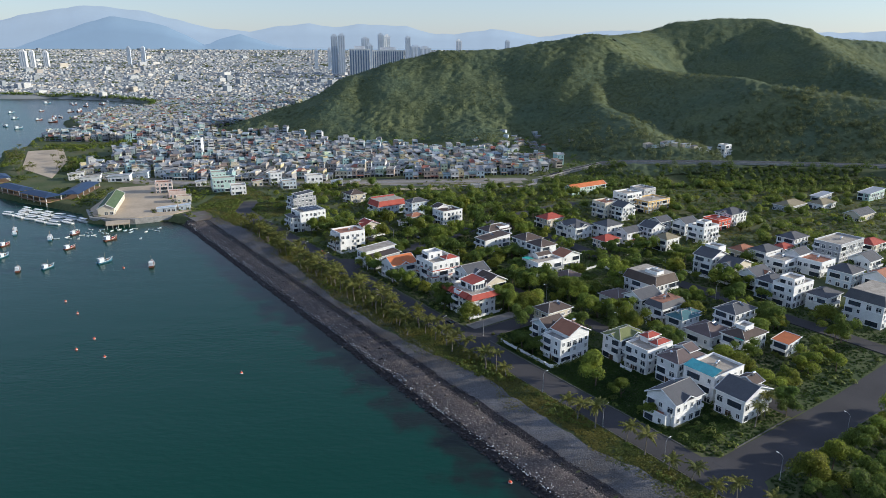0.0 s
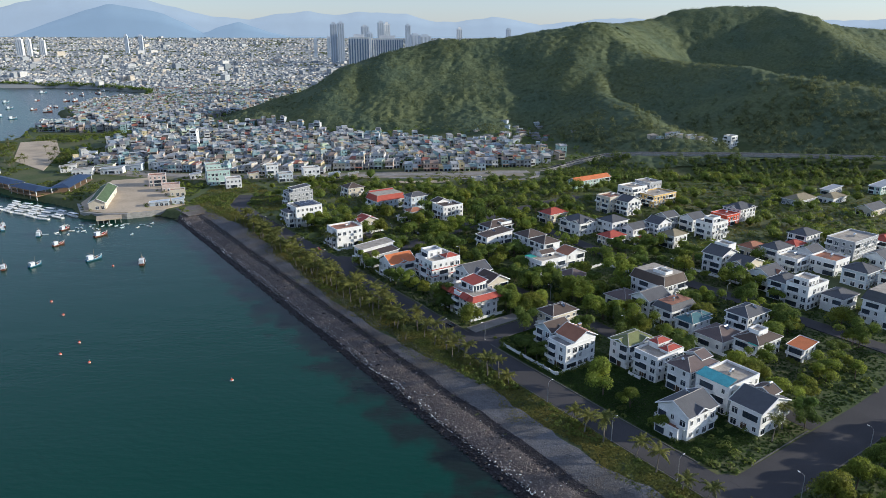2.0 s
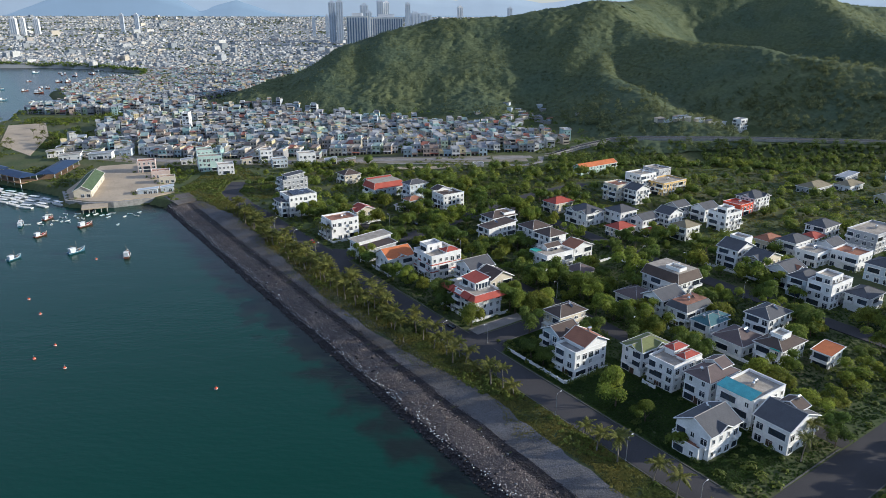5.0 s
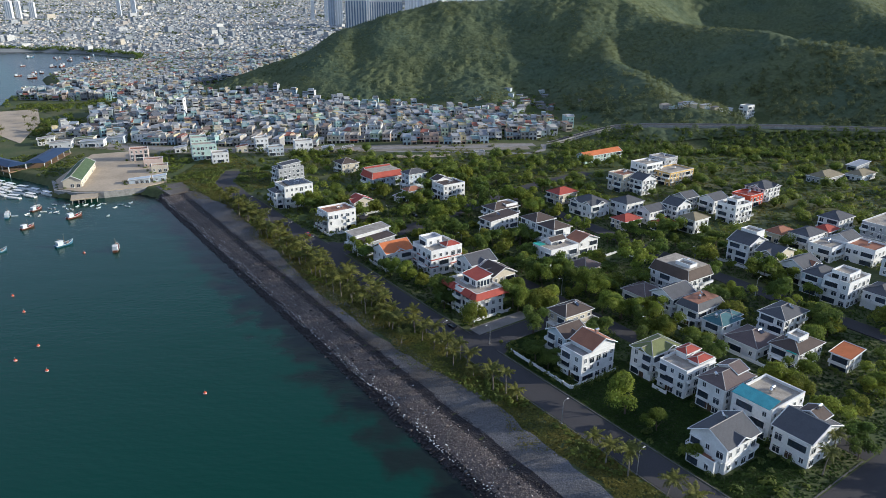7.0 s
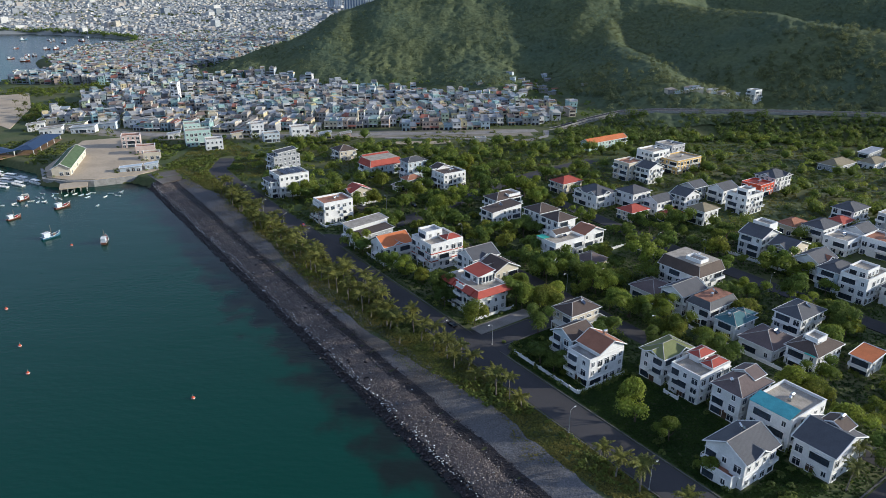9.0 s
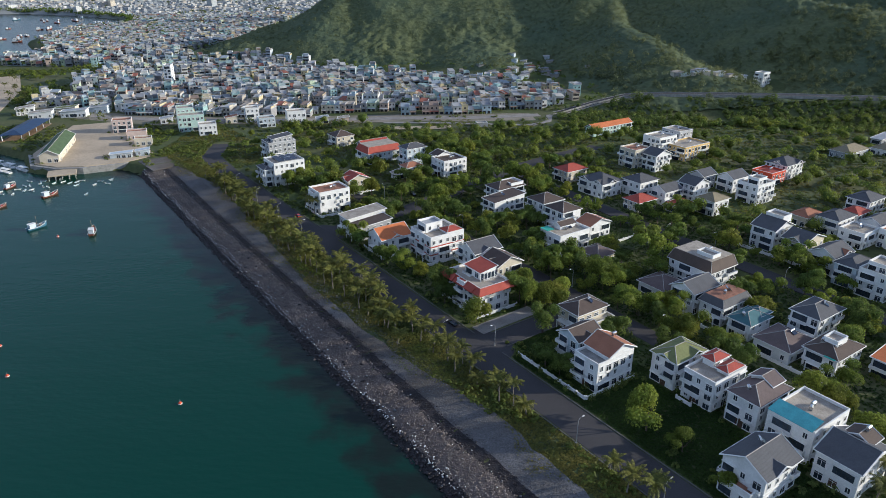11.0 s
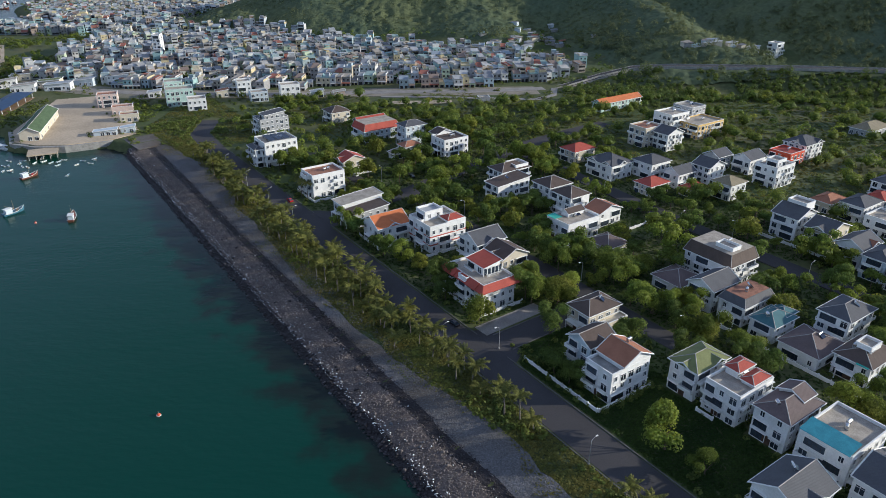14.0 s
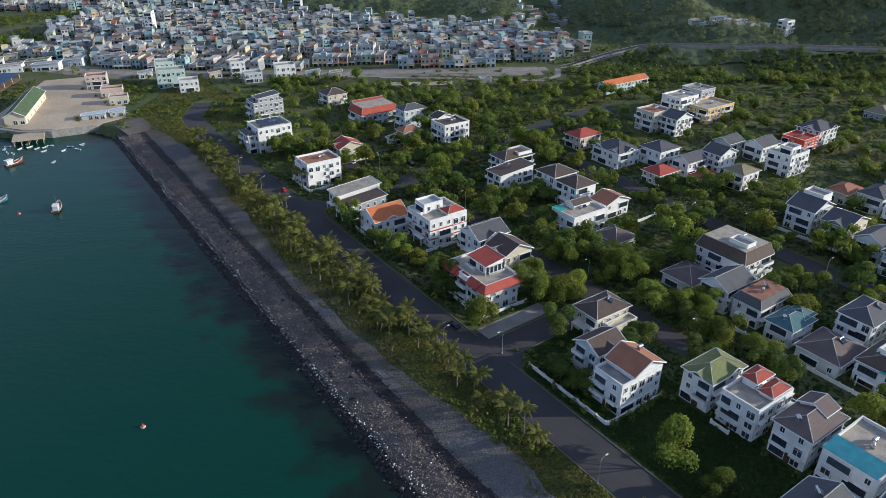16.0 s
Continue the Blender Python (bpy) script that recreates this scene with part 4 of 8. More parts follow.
        door = part("door", Shape().box(rim - 0.08, y0 + w / 2 - 1.1, 0.1, rim, y0 + w / 2 + 1.1, 2.6), DOORWOOD, house, "dark wooden double door")
        part("handle", Shape().box(rim - 0.14, y0 + w / 2 - 0.12, 1.1, rim - 0.08, y0 + w / 2 - 0.06, 1.5), STEEL, door)
    return house


F_FLAT = "flat"
DOORWOOD = mat("dark_door_timber", (0.10, 0.06, 0.04), var=0.3, scale=1.0)
TRIM_RIDGE = mat("pale_ridge_mortar", (0.42, 0.40, 0.38), var=0.2, bump=0)


def on_roof(s, d, lu, lv, x, y, z, ob_maker, turn=0):
    wx, wy = spot(s + y, d + x)
    cx, cy = spot(s + lu / 2, d + lv / 2)
    return ob_maker(pose(wx, wy, ground_z(cx, cy) - 0.1 + z, 0, 0, GRID + turn))


# rooftop water tanks and heaters, built once
def build_tank():
    t = new("water_tank")
    s = Shape().tube([(-0.75, 0, 0.95), (-0.7, 0, 0.95), (0.7, 0, 0.95), (0.75, 0, 0.95)], [0.35, 0.5, 0.5, 0.35], 12)
    part("drum", s.mesh("drum", STEEL, smooth=False), None, t)
    for x in (-0.5, 0.5):
        part("stand", Shape().prism([(x - 0.04, -0.45), (x + 0.04, -0.45), (x + 0.04, 0.45), (x - 0.04, 0.45)], 0, 0.52), GALV, t)
    return tagged(t, "stainless steel water tank on a roof stand", "water tank", "rooftop water tanks")


def build_heater():
    t = new("solar_water_heater")
    part("collector", Shape().solid([(-1, -0.9, 0.25), (1, -0.9, 0.25), (1, 0.5, 1.0), (-1, 0.5, 1.0), (-1, -0.9, 0.15), (1, -0.9, 0.15), (1, 0.5, 0.9), (-1, 0.5, 0.9)], [(0, 1, 2, 3), (7, 6, 5, 4), (4, 5, 1, 0), (5, 6, 2, 1), (6, 7, 3, 2), (7, 4, 0, 3)]), PANEL, t)
    part("drum", Shape().tube([(-1.05, 0.6, 1.15), (1.05, 0.6, 1.15)], [0.27, 0.27], 10), STEEL, t)
    for x in (-0.9, 0.9):
        part("leg", Shape().box(x - 0.03, 0.55, 0, x + 0.03, 0.61, 0.95), GALV, t)
        part("leg", Shape().box(x - 0.03, -0.85, 0, x + 0.03, -0.79, 0.22), GALV, t)
    return tagged(t, "solar water heater with a steel drum on a roof", "water heater", "rooftop water heaters")


TANKS = [build_tank(), build_heater()]
PLACED = [0, 0]


def roof_gear(which, m):
    if PLACED[which] == 0:
        TANKS[which].matrix_basis = m
    else:
        copy_thing(TANKS[which], m)
    PLACED[which] += 1


F = "flat"
# (s, d, length along the shore, depth inland, eave height, roof, roof material, wall, label, extra blocks)
VILLAS = [
    (-1.7, 54.9, 12.5, 15.0, 8.0, "gable_v", R_GREY, WHITE, "white villa with crossed grey tiled gables and sea balconies", [(4.0, -0.1, 6.0, 6.6, 8.0, "gable_u", R_GREY, 7.2), (-2.2, 2.0, 3.4, 8.5, 3.4, F, TERRACOTTA, 0)]),
    (-12.8, 75.5, 11.8, 16.0, 8.0, "gable_u", R_GREY, WHITE, "white villa under a broad dark grey gable roof", [(9.5, 3.0, 6.0, 7.0, 10.0, "gable_v", R_BROWN, 7.0)]),
    (0.7, 78.5, 12.4, 17.0, 9.6, F, SCREED, WHITE, "white flat-roofed villa with a turquoise terrace awning", []),
    (14.9, 78.0, 10.4, 15.9, 9.3, "hip", R_PURPLE, WHITE, "white villa with a purple-brown hipped roof", [(9.5, 2.5, 6.2, 7.5, 10.6, "gable_v", R_PURPLE, 8.5)]),
    (28.2, 77.5, 10.3, 14.7, 9.0, F, SCREED, WHITE, "white villa with a grey roof terrace and red hipped roofs", [(6.2, 0.4, 8.2, 4.6, 10.2, "hip", R_RED, 9.0), (6.6, 5.2, 7.6, 4.9, 11.2, "hip", R_RED, 9.0)]),
    (40.5, 76.6, 9.8, 14.7, 9.5, "hip", R_GREEN, WHITE, "white villa with olive green gables and small balconies", [(7.4, -0.1, 5.0, 5.2, 9.5, "gable_u", R_GREEN, 8.6), (-0.1, 2.6, 5.2, 4.6, 9.5, "gable_v", R_GREEN, 8.6)]),
    (53.2, 57.6, 9.6, 15.2, 9.0, F, CONCRETE, WHITE, "tall white villa with a rust-brown pitched roof and dark windows", [(4.0, -0.5, 11.8, 10.8, 10.6, "gable_u", R_RUST, 9.0)]),
    (65.4, 61.8, 9.8, 11.5, 9.3, "gable_v", R_BROWN, PALEBLUE, "pale blue-white villa with brown crossed gables", [(3.4, -0.1, 5.0, 5.2, 9.3, "gable_u", R_BROWN, 8.4)]),
    (79.8, 76.3, 10.4, 15.0, 7.6, "hip", R_BROWN, CREAM, "cream villa with a dark brown hipped roof", [(4.0, -3.0, 10.5, 3.4, 4.2, F, CREAM, 0)]),
    (110.5, 58.5, 20.5, 13.4, 9.6, "skirt", R_RED, WHITE, "large white corner villa with red tiled eaves and penthouse", [(4.6, 6.0, 8.2, 10.5, 12.6, "shed", R_RED, 9.6), (-1.6, 7.5, 1.7, 4.5, 9.6, F, TERRACOTTA, 0)]),
    (125.6, 78.8, 12.0, 13.2, 7.2, "gable_u", R_BROWN, CREAM, "cream villa with brown gables and a dormer", [(-0.1, 2.8, 7.0, 6.2, 7.2, "gable_v", R_BROWN, 6.4)]),
    (138.0, 76.8, 12.5, 14.5, 8.8, "gable_v", R_GREY, WHITE, "white villa with grey gables and a skylight", [(4.2, -0.1, 6.0, 6.6, 8.8, "gable_u", R_GREY, 8.0)]),
    (157.8, 69.0, 15.5, 17.0, 10.5, F, SCREED, WHITE, "white four-storey villa with red bands and a part-red roof", [(8.5, 0.3, 8.3, 6.5, 11.6, "hip", R_RED, 10.5), (2.5, 7.5, 8.5, 6.5, 13.6, F, GREYW, 10.5)]),
    (174.3, 55.0, 13.5, 15.5, 7.4, "gable_v", R_ORANGE, WHITE, "white villa with a bright orange gabled roof", [(5.0, -0.1, 5.6, 7.0, 7.4, "gable_u", R_ORANGE, 6.6)]),
    (195.0, 54.0, 9.0, 19.0, 6.2, "shed", R_BROWN, GREYW, "grey modern villa with a low brown roof", []),
    (204.4, 54.4, 9.6, 21.0, 7.6, "shed", SCREED, WHITE, "white modern villa with a pale monopitch roof", []),
    (236.4, 56.0, 12.5, 16.5, 10.6, F, TERRACOTTA, WHITE, "white villa with round balconies and a terracotta roof deck", [(-1.8, 3.0, 1.9, 6.5, 10.0, F, TERRACOTTA, 0)]),
    (257.0, 82.0, 11.0, 14.0, 6.8, "gable_u", R_RED, CREAM, "cream villa with a bright red gabled roof", [(-0.1, 2.4, 7.4, 6.2, 6.8, "gable_v", R_RED, 6.0), (-7.0, 2.0, 7.0, 8.0, 4.6, "hip", R_BROWN, 0)]),
    (290.7, 54.5, 15.0, 18.0, 12.6, F, SCREED, WHITE, "white four-storey block with solar panels on its roof", [(-5.0, 2.0, 5.2, 12.0, 9.8, "hip", R_GREY, 0)]),
    (346.0, 73.0, 12.0, 18.0, 9.4, F, R_GREY, GREYW, "grey terraced house with a dark panelled roof", [(3.0, 1.0, 14.0, 9.0, 12.0, "shed", R_GREY, 9.4)]),
    (347.0, 120.0, 13.5, 14.0, 7.0, "hip", R_BROWN, CREAM, "cream villa with a weathered brown roof", []),
    (299.4, 117.6, 16.0, 24.0, 6.6, "mansard", R_RED, PALEBLUE, "long villa with a red mansard roof and dormers", [(4.0, 14.0, 20.0, 9.0, 8.2, "gable_v", R_RED, 0)]),
    (281.3, 134.3, 10.5, 15.0, 10.8, "hip", R_GREY, PALEBLUE, "tall white villa with a dark hipped roof", []),
    (263.0, 122.4, 9.0, 12.0, 6.2, "hip", R_RUST, WHITE, "white villa with an orange-brown hipped roof and a carport", [(-6.5, 1.0, 6.8, 7.0, 3.2, "shed", SCREED, 0)]),
    (250.6, 140.1, 13.0, 16.0, 9.0, F, R_BROWN, WHITE, "white villa with curved balconies and a flat brown roof", [(3.0, 12.0, 12.0, 8.0, 9.4, "gable_u", R_BROWN, 0)]),
    (182.2, 122.3, 10.5, 20.0, 8.4, "shed", R_BROWN, WHITE, "white modern villa with a flat brown roof and corner loggia", []),
    (193.6, 134.0, 11.5, 18.0, 9.3, "hip", R_BROWN, WHITE, "white villa with a brown roof and raised gables", [(9.0, 1.0, 8.0, 8.0, 10.4, F, SCREED, 9.0)]),
    (165.2, 138.4, 12.8, 14.0, 9.4, "hip", R_BROWN, WHITE, "white twin villa with a brown hipped roof", []),
    (151.0, 137.3, 13.2, 12.6, 9.4, "hip", R_BROWN, WHITE, "white twin villa with a brown hipped roof", []),
    (133.4, 119.2, 12.6, 17.5, 7.8, F, SCREED, WHITE, "white villa with arched loggias and a paved roof terrace", [(6.0, 6.5, 10.0, 5.5, 9.4, "gable_v", R_BROWN, 7.8)]),
    (136.5, 140.5, 10.0, 14.0, 6.4, "gable_u", R_RUST, WHITE, "white house with a rust-coloured gabled roof", []),
    (115.0, 123.0, 12.0, 12.0, 4.0, "hip", R_PURPLE, CREAM, "low house with a purple-brown hipped roof among trees", []),
    (79.5, 120.5, 13.0, 14.0, 4.2, "hip", R_PURPLE, WHITE, "low house with a broad purple-brown roof", []),
    (72.9, 138.0, 20.0, 16.7, 8.8, "mansard", R_BROWN, WHITE, "large white mansion with a brown mansard roof and pale roof deck", [(4.0, 3.0, 5.0, 7.0, 13.6, F, SCREED, 11.5)]),
    (66.8, 120.3, 11.0, 15.0, 8.3, "gable_v", R_GREY, WHITE, "white villa with a blue-grey roof and planted balconies", []),
    (55.7, 121.4, 10.4, 16.5, 7.0, "mansard", R_GREY, WHITE, "white villa with a grey mansard roof and terracotta roof deck", []),
    (44.4, 120.4, 9.5, 13.0, 6.0, "hip", R_TEAL, WHITE, "white house with a teal hipped roof and terracotta terrace", [(8.0, 1.5, 7.0, 6.5, 6.6, "hip", R_TEAL, 0)]),
    (29.0, 118.1, 13.5, 15.5, 4.4, "hip", R_PURPLE, WHITE, "low villa with a broad purple-brown hipped roof", []),
    (30.5, 136.5, 11.0, 16.0, 9.0, "hip", R_GREY, WHITE, "tall white villa with a slate grey hipped roof", []),
    (16.4, 121.5, 11.4, 16.5, 6.8, "hip", R_BROWN, WHITE, "white villa with a dark brown roof and green awning", [(5.0, 3.5, 6.0, 4.5, 9.6, F, SCREED, 6.8)]),
    (6.1, 135.0, 7.5, 9.6, 5.2, "shed", R_ORANGE, WHITE, "small white house with a bright orange tiled roof", []),
    (80.4, 192.2, 12.0, 15.0, 9.6, "gable_u", R_GREY, WHITE, "tall white villa with grey lean roofs and a stair tower", [(7.5, 2.0, 6.5, 8.0, 13.6, F, SCREED, 9.0)]),
    (67.6, 193.0, 11.0, 16.0, 8.0, "gable_u", R_GREY, CREAM, "cream villa with grey crossed gables", [(-0.1, 2.2, 8.4, 6.2, 8.0, "gable_v", R_GREY, 7.2)]),
    (53.5, 190.0, 11.5, 15.0, 7.4, "gable_v", R_GREY, WHITE, "white villa with a grey tiled roof", [(6.5, -0.1, 6.0, 6.2, 7.4, "gable_u", R_RUST, 6.6)]),
    (43.0, 185.0, 9.4, 15.0, 8.6, "hip", R_GREY, PALEBLUE, "pale villa with a grey roof and balconies", []),
    (31.6, 183.2, 10.4, 17.0, 10.0, F, SCREED, WHITE, "white modern villa with balconies and roof terraces", [(3.0, 2.0, 9.0, 7.0, 12.4, F, SCREED, 10.0)]),
    (19.6, 190.0, 10.5, 14.5, 7.0, "hip", R_GREY, WHITE, "white villa with a wide grey hipped roof", []),
    (-4.0, 190.0, 17.0, 22.0, 10.2, "mansard", R_GREY, WHITE, "large white apartment villa with dark balconies", []),
    (28.0, 230.0, 13.0, 14.0, 8.0, "hip", R_GREY, PALEBLUE, "pale villa with grey hipped roofs", []),
    (13.0, 234.0, 13.0, 14.0, 8.0, "gable_v", R_RUST, WHITE, "white villa with a rust-red gabled roof", []),
    (46.0, 236.0, 13.0, 14.0, 7.6, F, R_RUST, WHITE, "white villa with rust-red canopies", []),
    (60.0, 226.0, 11.0, 13.0, 6.6, F, SCREED, WHITE, "white villa with a pale roof terrace", []),
    (61.0, 243.0, 10.0, 13.0, 6.8, "gable_v", R_GREY, WHITE, "white villa with grey gables", []),
    (73.5, 231.0, 11.0, 16.0, 7.6, "hip", R_GREY, WHITE, "white villa with a steep grey hipped roof", []),
    (87.0, 231.0, 10.0, 14.0, 4.8, "hip", R_RUST, CREAM, "low villa with a dull red roof", []),
    (75.0, 252.0, 9.0, 12.0, 5.6, "hip", R_RED, WHITE, "villa with a red hipped roof", []),
    (53.4, 270.0, 15.0, 26.0, 9.8, F, SCREED, GREYW, "long white block with a pale flat roof", []),
    (77.0, 266.0, 12.0, 16.0, 8.6, "hip", R_GREY, WHITE, "white villa with a grey hipped roof", []),
    (50.0, 302.0, 11.0, 16.0, 5.6, "hip", R_RED, CREAM, "villa with a red hipped roof", []),
    (34.0, 262.0, 12.0, 14.0, 7.0, "gable_v", R_GREY, WHITE, "white villa with a grey tiled roof", []),
    (14.0, 262.0, 13.0, 15.0, 7.4, "hip", R_KHAKI, WHITE, "white villa with a khaki roof", []),
    (121.0, 208.0, 11.0, 13.0, 7.4, "hip", R_KHAKI, WHITE, "white villa with a khaki hipped roof and deep balconies", []),
    (133.0, 198.0, 9.0, 12.0, 3.8, "hip", R_RED, CREAM, "low house with a red roof", []),
    (146.0, 184.0, 11.0, 14.0, 5.0, "hip", R_RED, CREAM, "villa with a bright red hipped roof", []),
    (145.0, 202.0, 10.0, 14.0, 6.8, "gable_v", R_GREY, WHITE, "white villa with a dark grey gabled roof", []),
    (160.4, 201.2, 13.0, 15.0, 7.8, "hip", R_GREY, WHITE, "white villa with a grey hipped roof", []),
    (171.0, 184.5, 18.0, 16.0, 7.6, "hip", R_GREY, WHITE, "white villa with pointed grey gables", [(-0.1, 1.0, 8.0, 6.2, 7.6, "gable_v", R_GREY, 6.8), (-0.1, 10.3, 8.0, 6.2, 7.6, "gable_v", R_GREY, 6.8), (5.0, -0.1, 6.0, 8.0, 7.6, "gable_u", R_GREY, 6.8)]),
    (200.0, 188.0, 12.0, 16.0, 6.4, "hip", R_RED, CREAM, "villa with a dull red hipped roof and chimney", []),
    (140.0, 218.5, 11.0, 13.0, 8.4, "gable_u", R_GREY, WHITE, "white villa with an arched window and grey gables", []),
    (149.0, 238.0, 10.0, 12.0, 7.6, "gable_v", R_GREY, GREYW, "grey villa with a dark gabled roof", []),
    (137.0, 247.0, 11.0, 14.0, 7.6, "gable_v", R_GREY, WHITE, "white villa with a grey gabled roof", []),
    (119.0, 240.0, 11.5, 15.0, 9.8, F, SCREED, WHITE, "white villa with layered balconies and a roof deck", [(3.0, 2.0, 7.0, 6.0, 12.4, F, SCREED, 9.8)]),
    (133.0, 276.0, 12.0, 13.0, 6.4, F, R_RED, REDW, "small bright red house with a flat red roof", []),
    (134.0, 292.0, 14.0, 18.0, 8.2, "hip", R_GREY, WHITE, "white villa with a dark hipped roof and gables", [(-0.1, 3.6, 8.0, 6.4, 8.2, "gable_v", R_GREY, 7.4), (10.0, -0.1, 6.0, 6.6, 8.2, "gable_u", R_GREY, 7.4)]),
    (197.0, 239.0, 12.0, 14.0, 10.6, F, TERRACOTTA, CREAM, "cream four-storey house with a roof terrace", []),
    (185.5, 244.0, 11.0, 14.0, 9.4, "gable_u", R_GREY, WHITE, "white villa with a round arched gable", []),
    (203.0, 268.0, 13.0, 16.0, 12.6, F, SCREED, WHITE, "white apartment house with water tanks", []),
    (207.0, 292.0, 14.0, 13.0, 12.6, F, SCREED, GREYW, "pale grey apartment house with a roof canopy", []),
    (190.3, 276.6, 16.0, 24.0, 8.2, F, SCREED, YELLOW, "yellow office building with rows of windows", []),
    (265.0, 276.0, 9.0, 40.0, 5.6, "gable_v", R_ORANGE, MINT, "long pale green building with an orange tiled roof", []),
    (135.0, 365.0, 14.0, 24.0, 4.0, "hip", R_KHAKI, GREYW, "low grey house with a broad dull roof", []),
    (125.0, 392.0, 12.0, 20.0, 4.0, "hip", R_KHAKI, WHITE, "low house with a broad dull roof", []),
    (92.0, 377.0, 12.0, 22.0, 4.2, "gable_v", R_GREY, CREAM, "low house with a grey gabled roof", []),
    (120.0, 452.0, 10.0, 26.0, 6.0, "shed", GALV, MINT, "green metal shed with a pale sheet roof", []),
    (142.0, 420.0, 8.0, 20.0, 3.6, "shed", GALV, GREYW, "open store shed with a pale sheet roof", []),
]
for i, (s, d, lu, lv, h, kind, roof, wall, label, blocks) in enumerate(VILLAS):
    villa(s, d, lu, lv, h, kind, roof, wall, label, blocks, near=(d < 100 and s < 200), seed=i, band_mat=R_RED if s == 157.8 else None, deck=TERRACOTTA if s == 55.7 else None)
    if kind == F and d < 300:
        on_roof(s, d, lu, lv, lv * 0.55, lu * 0.5, h + 0.08, lambda m: roof_gear(0, m), 20)
        on_roof(s, d, lu, lv, lv * 0.55 + 2.2, lu * 0.5 + 0.6, h + 0.08, lambda m: roof_gear(i % 2, m), 0)
# heaters and tanks on the pitched roofs: (s, d, along, inland, height above ground)
for k, (s, d, y, x, z) in enumerate([(53.2, 57.6, 5.5, 12.0, 13.0), (79.8, 76.3, 4.0, 9.5, 9.0), (14.9, 78.0, 6.0, 3.6, 10.4), (29.0, 118.1, 5.0, 9.5, 6.4), (16.4, 121.5, 8.0, 5.0, 8.6), (-1.7, 54.9, 7.5, 9.0, 10.8), (-12.8, 75.5, 6.0, 13.0, 11.6), (30.5, 136.5, 4.0, 10.0, 10.6), (44.4, 120.4, 5.0, 3.0, 7.4), (138.0, 76.8, 5.0, 3.5, 10.4), (55.7, 121.4, 4.5, 6.5, 9.9), (55.7, 121.4, 5.5, 10.0, 9.9), (72.9, 138.0, 9.0, 11.0, 13.2), (182.2, 122.3, 5.0, 9.0, 10.0)]):
    on_roof(s, d, 0, 0, x, y, z, lambda m: roof_gear(k % 2, m), 25 * (k % 3))

# the corner villa's bays with their own eaves, and the penthouse's posts
x, y = spot(110.5, 58.5)
corner = [o for o in bpy.data.objects if o.name.startswith("villa") and o.parent is None and abs(o.matrix_basis.translation.x - x) < 0.1 and abs(o.matrix_basis.translation.y - y) < 0.1][0]
for u, wide in ((2.6, 3.4), (14.6, 4.0)):
    part("bay", Shape().box(-1.1, u, -0.6, 0.0, u + wide, 9.3), WHITE, corner, "projecting bay of the front")
    part("eave_roof", Shape().solid([(-2.6, u - 0.7, 8.9), (-2.6, u + wide + 0.7, 8.9), (-0.4, u + wide + 0.7, 10.9), (-0.4, u - 0.7, 10.9), (-2.6, u - 0.7, 8.7), (-2.6, u + wide + 0.7, 8.7), (-0.4, u + wide + 0.7, 8.7), (-0.4, u - 0.7, 8.7)], [(0, 1, 2, 3), (7, 6, 5, 4), (4, 5, 1, 0), (5, 6, 2, 1), (6, 7, 3, 2), (7, 4, 0, 3)]), R_RED, corner, "red tiled eave over a bay")
    for st in range(3):
        m = pose(-1.1, u + wide / 2, 0.3 + st * 3.2, 0, 0, -90)
        win = part("window", opening_mesh(wide * 0.72, 2.4, False), None, corner, at=m)
        part("pane", pane_mesh(wide * 0.72, 2.4), None, win)
        if st:
            part("balcony", balcony_mesh(wide * 0.9, 0.9, 1), None, corner, at=m @ pose(0, 0, -0.1))
for u in range(6):
    part("post", Shape().box(4.5 + u * 1.62, 5.85, 9.7, 4.7 + u * 1.62, 6.05, 12.5), TRIM, corner)
part("penthouse_glass", Shape().box(4.9, 6.3, 9.9, 12.4, 6.55, 12.3), GLASS, corner)

# solar panels on the flat roof of the four-storey block
x, y = spot(290.7, 54.5)
ARRAY = tagged(new("solar_array"), "dark solar array on the four-storey block's flat roof", "solar array")
ARRAY.matrix_basis = pose(x, y, ground_z(x, y) + 13.55, 0, 0, GRID)
for i in range(3):
    for j in range(4):
        part("panel", Shape().box(-1.8, -1.2, 0.0, 1.8, 1.2, 0.08), PANEL, ARRAY, at=pose(5.5 + i * 4.0, 3.0 + j * 2.9, 0.15, 6, 0, 0))
for j in range(4):
    part("rail", Shape().box(3.6, 2.9 + j * 2.9, -1.2, 15.4, 3.1 + j * 2.9, 0.1), GALV, ARRAY)
villa(304, 538, 9, 11, 13.0, F, SCREED, WHITE, "white four-storey house at the foot of the hill", [], base=ground_z(*spot(308, 543)) - 2)
villa(318, 520, 8, 16, 4.0, "shed", GALV, WHITE, "low white house with a metal sheet roof below the hill", [], base=ground_z(*spot(322, 528)) - 0.5)


# ---------------------------------------------------------------- harbour yard, quay and plaza
def slab(name, pts, z0, z1, material, label, category, kind="structure"):
    area = sum(a[0] * b[1] - b[0] * a[1] for a, b in zip(pts, pts[1:] + pts[:1]))
    pts = pts if area > 0 else pts[::-1]
    return tagged(new(name, Shape().prism(pts, z0, z1).mesh(name, material)), label, category, kind=kind)


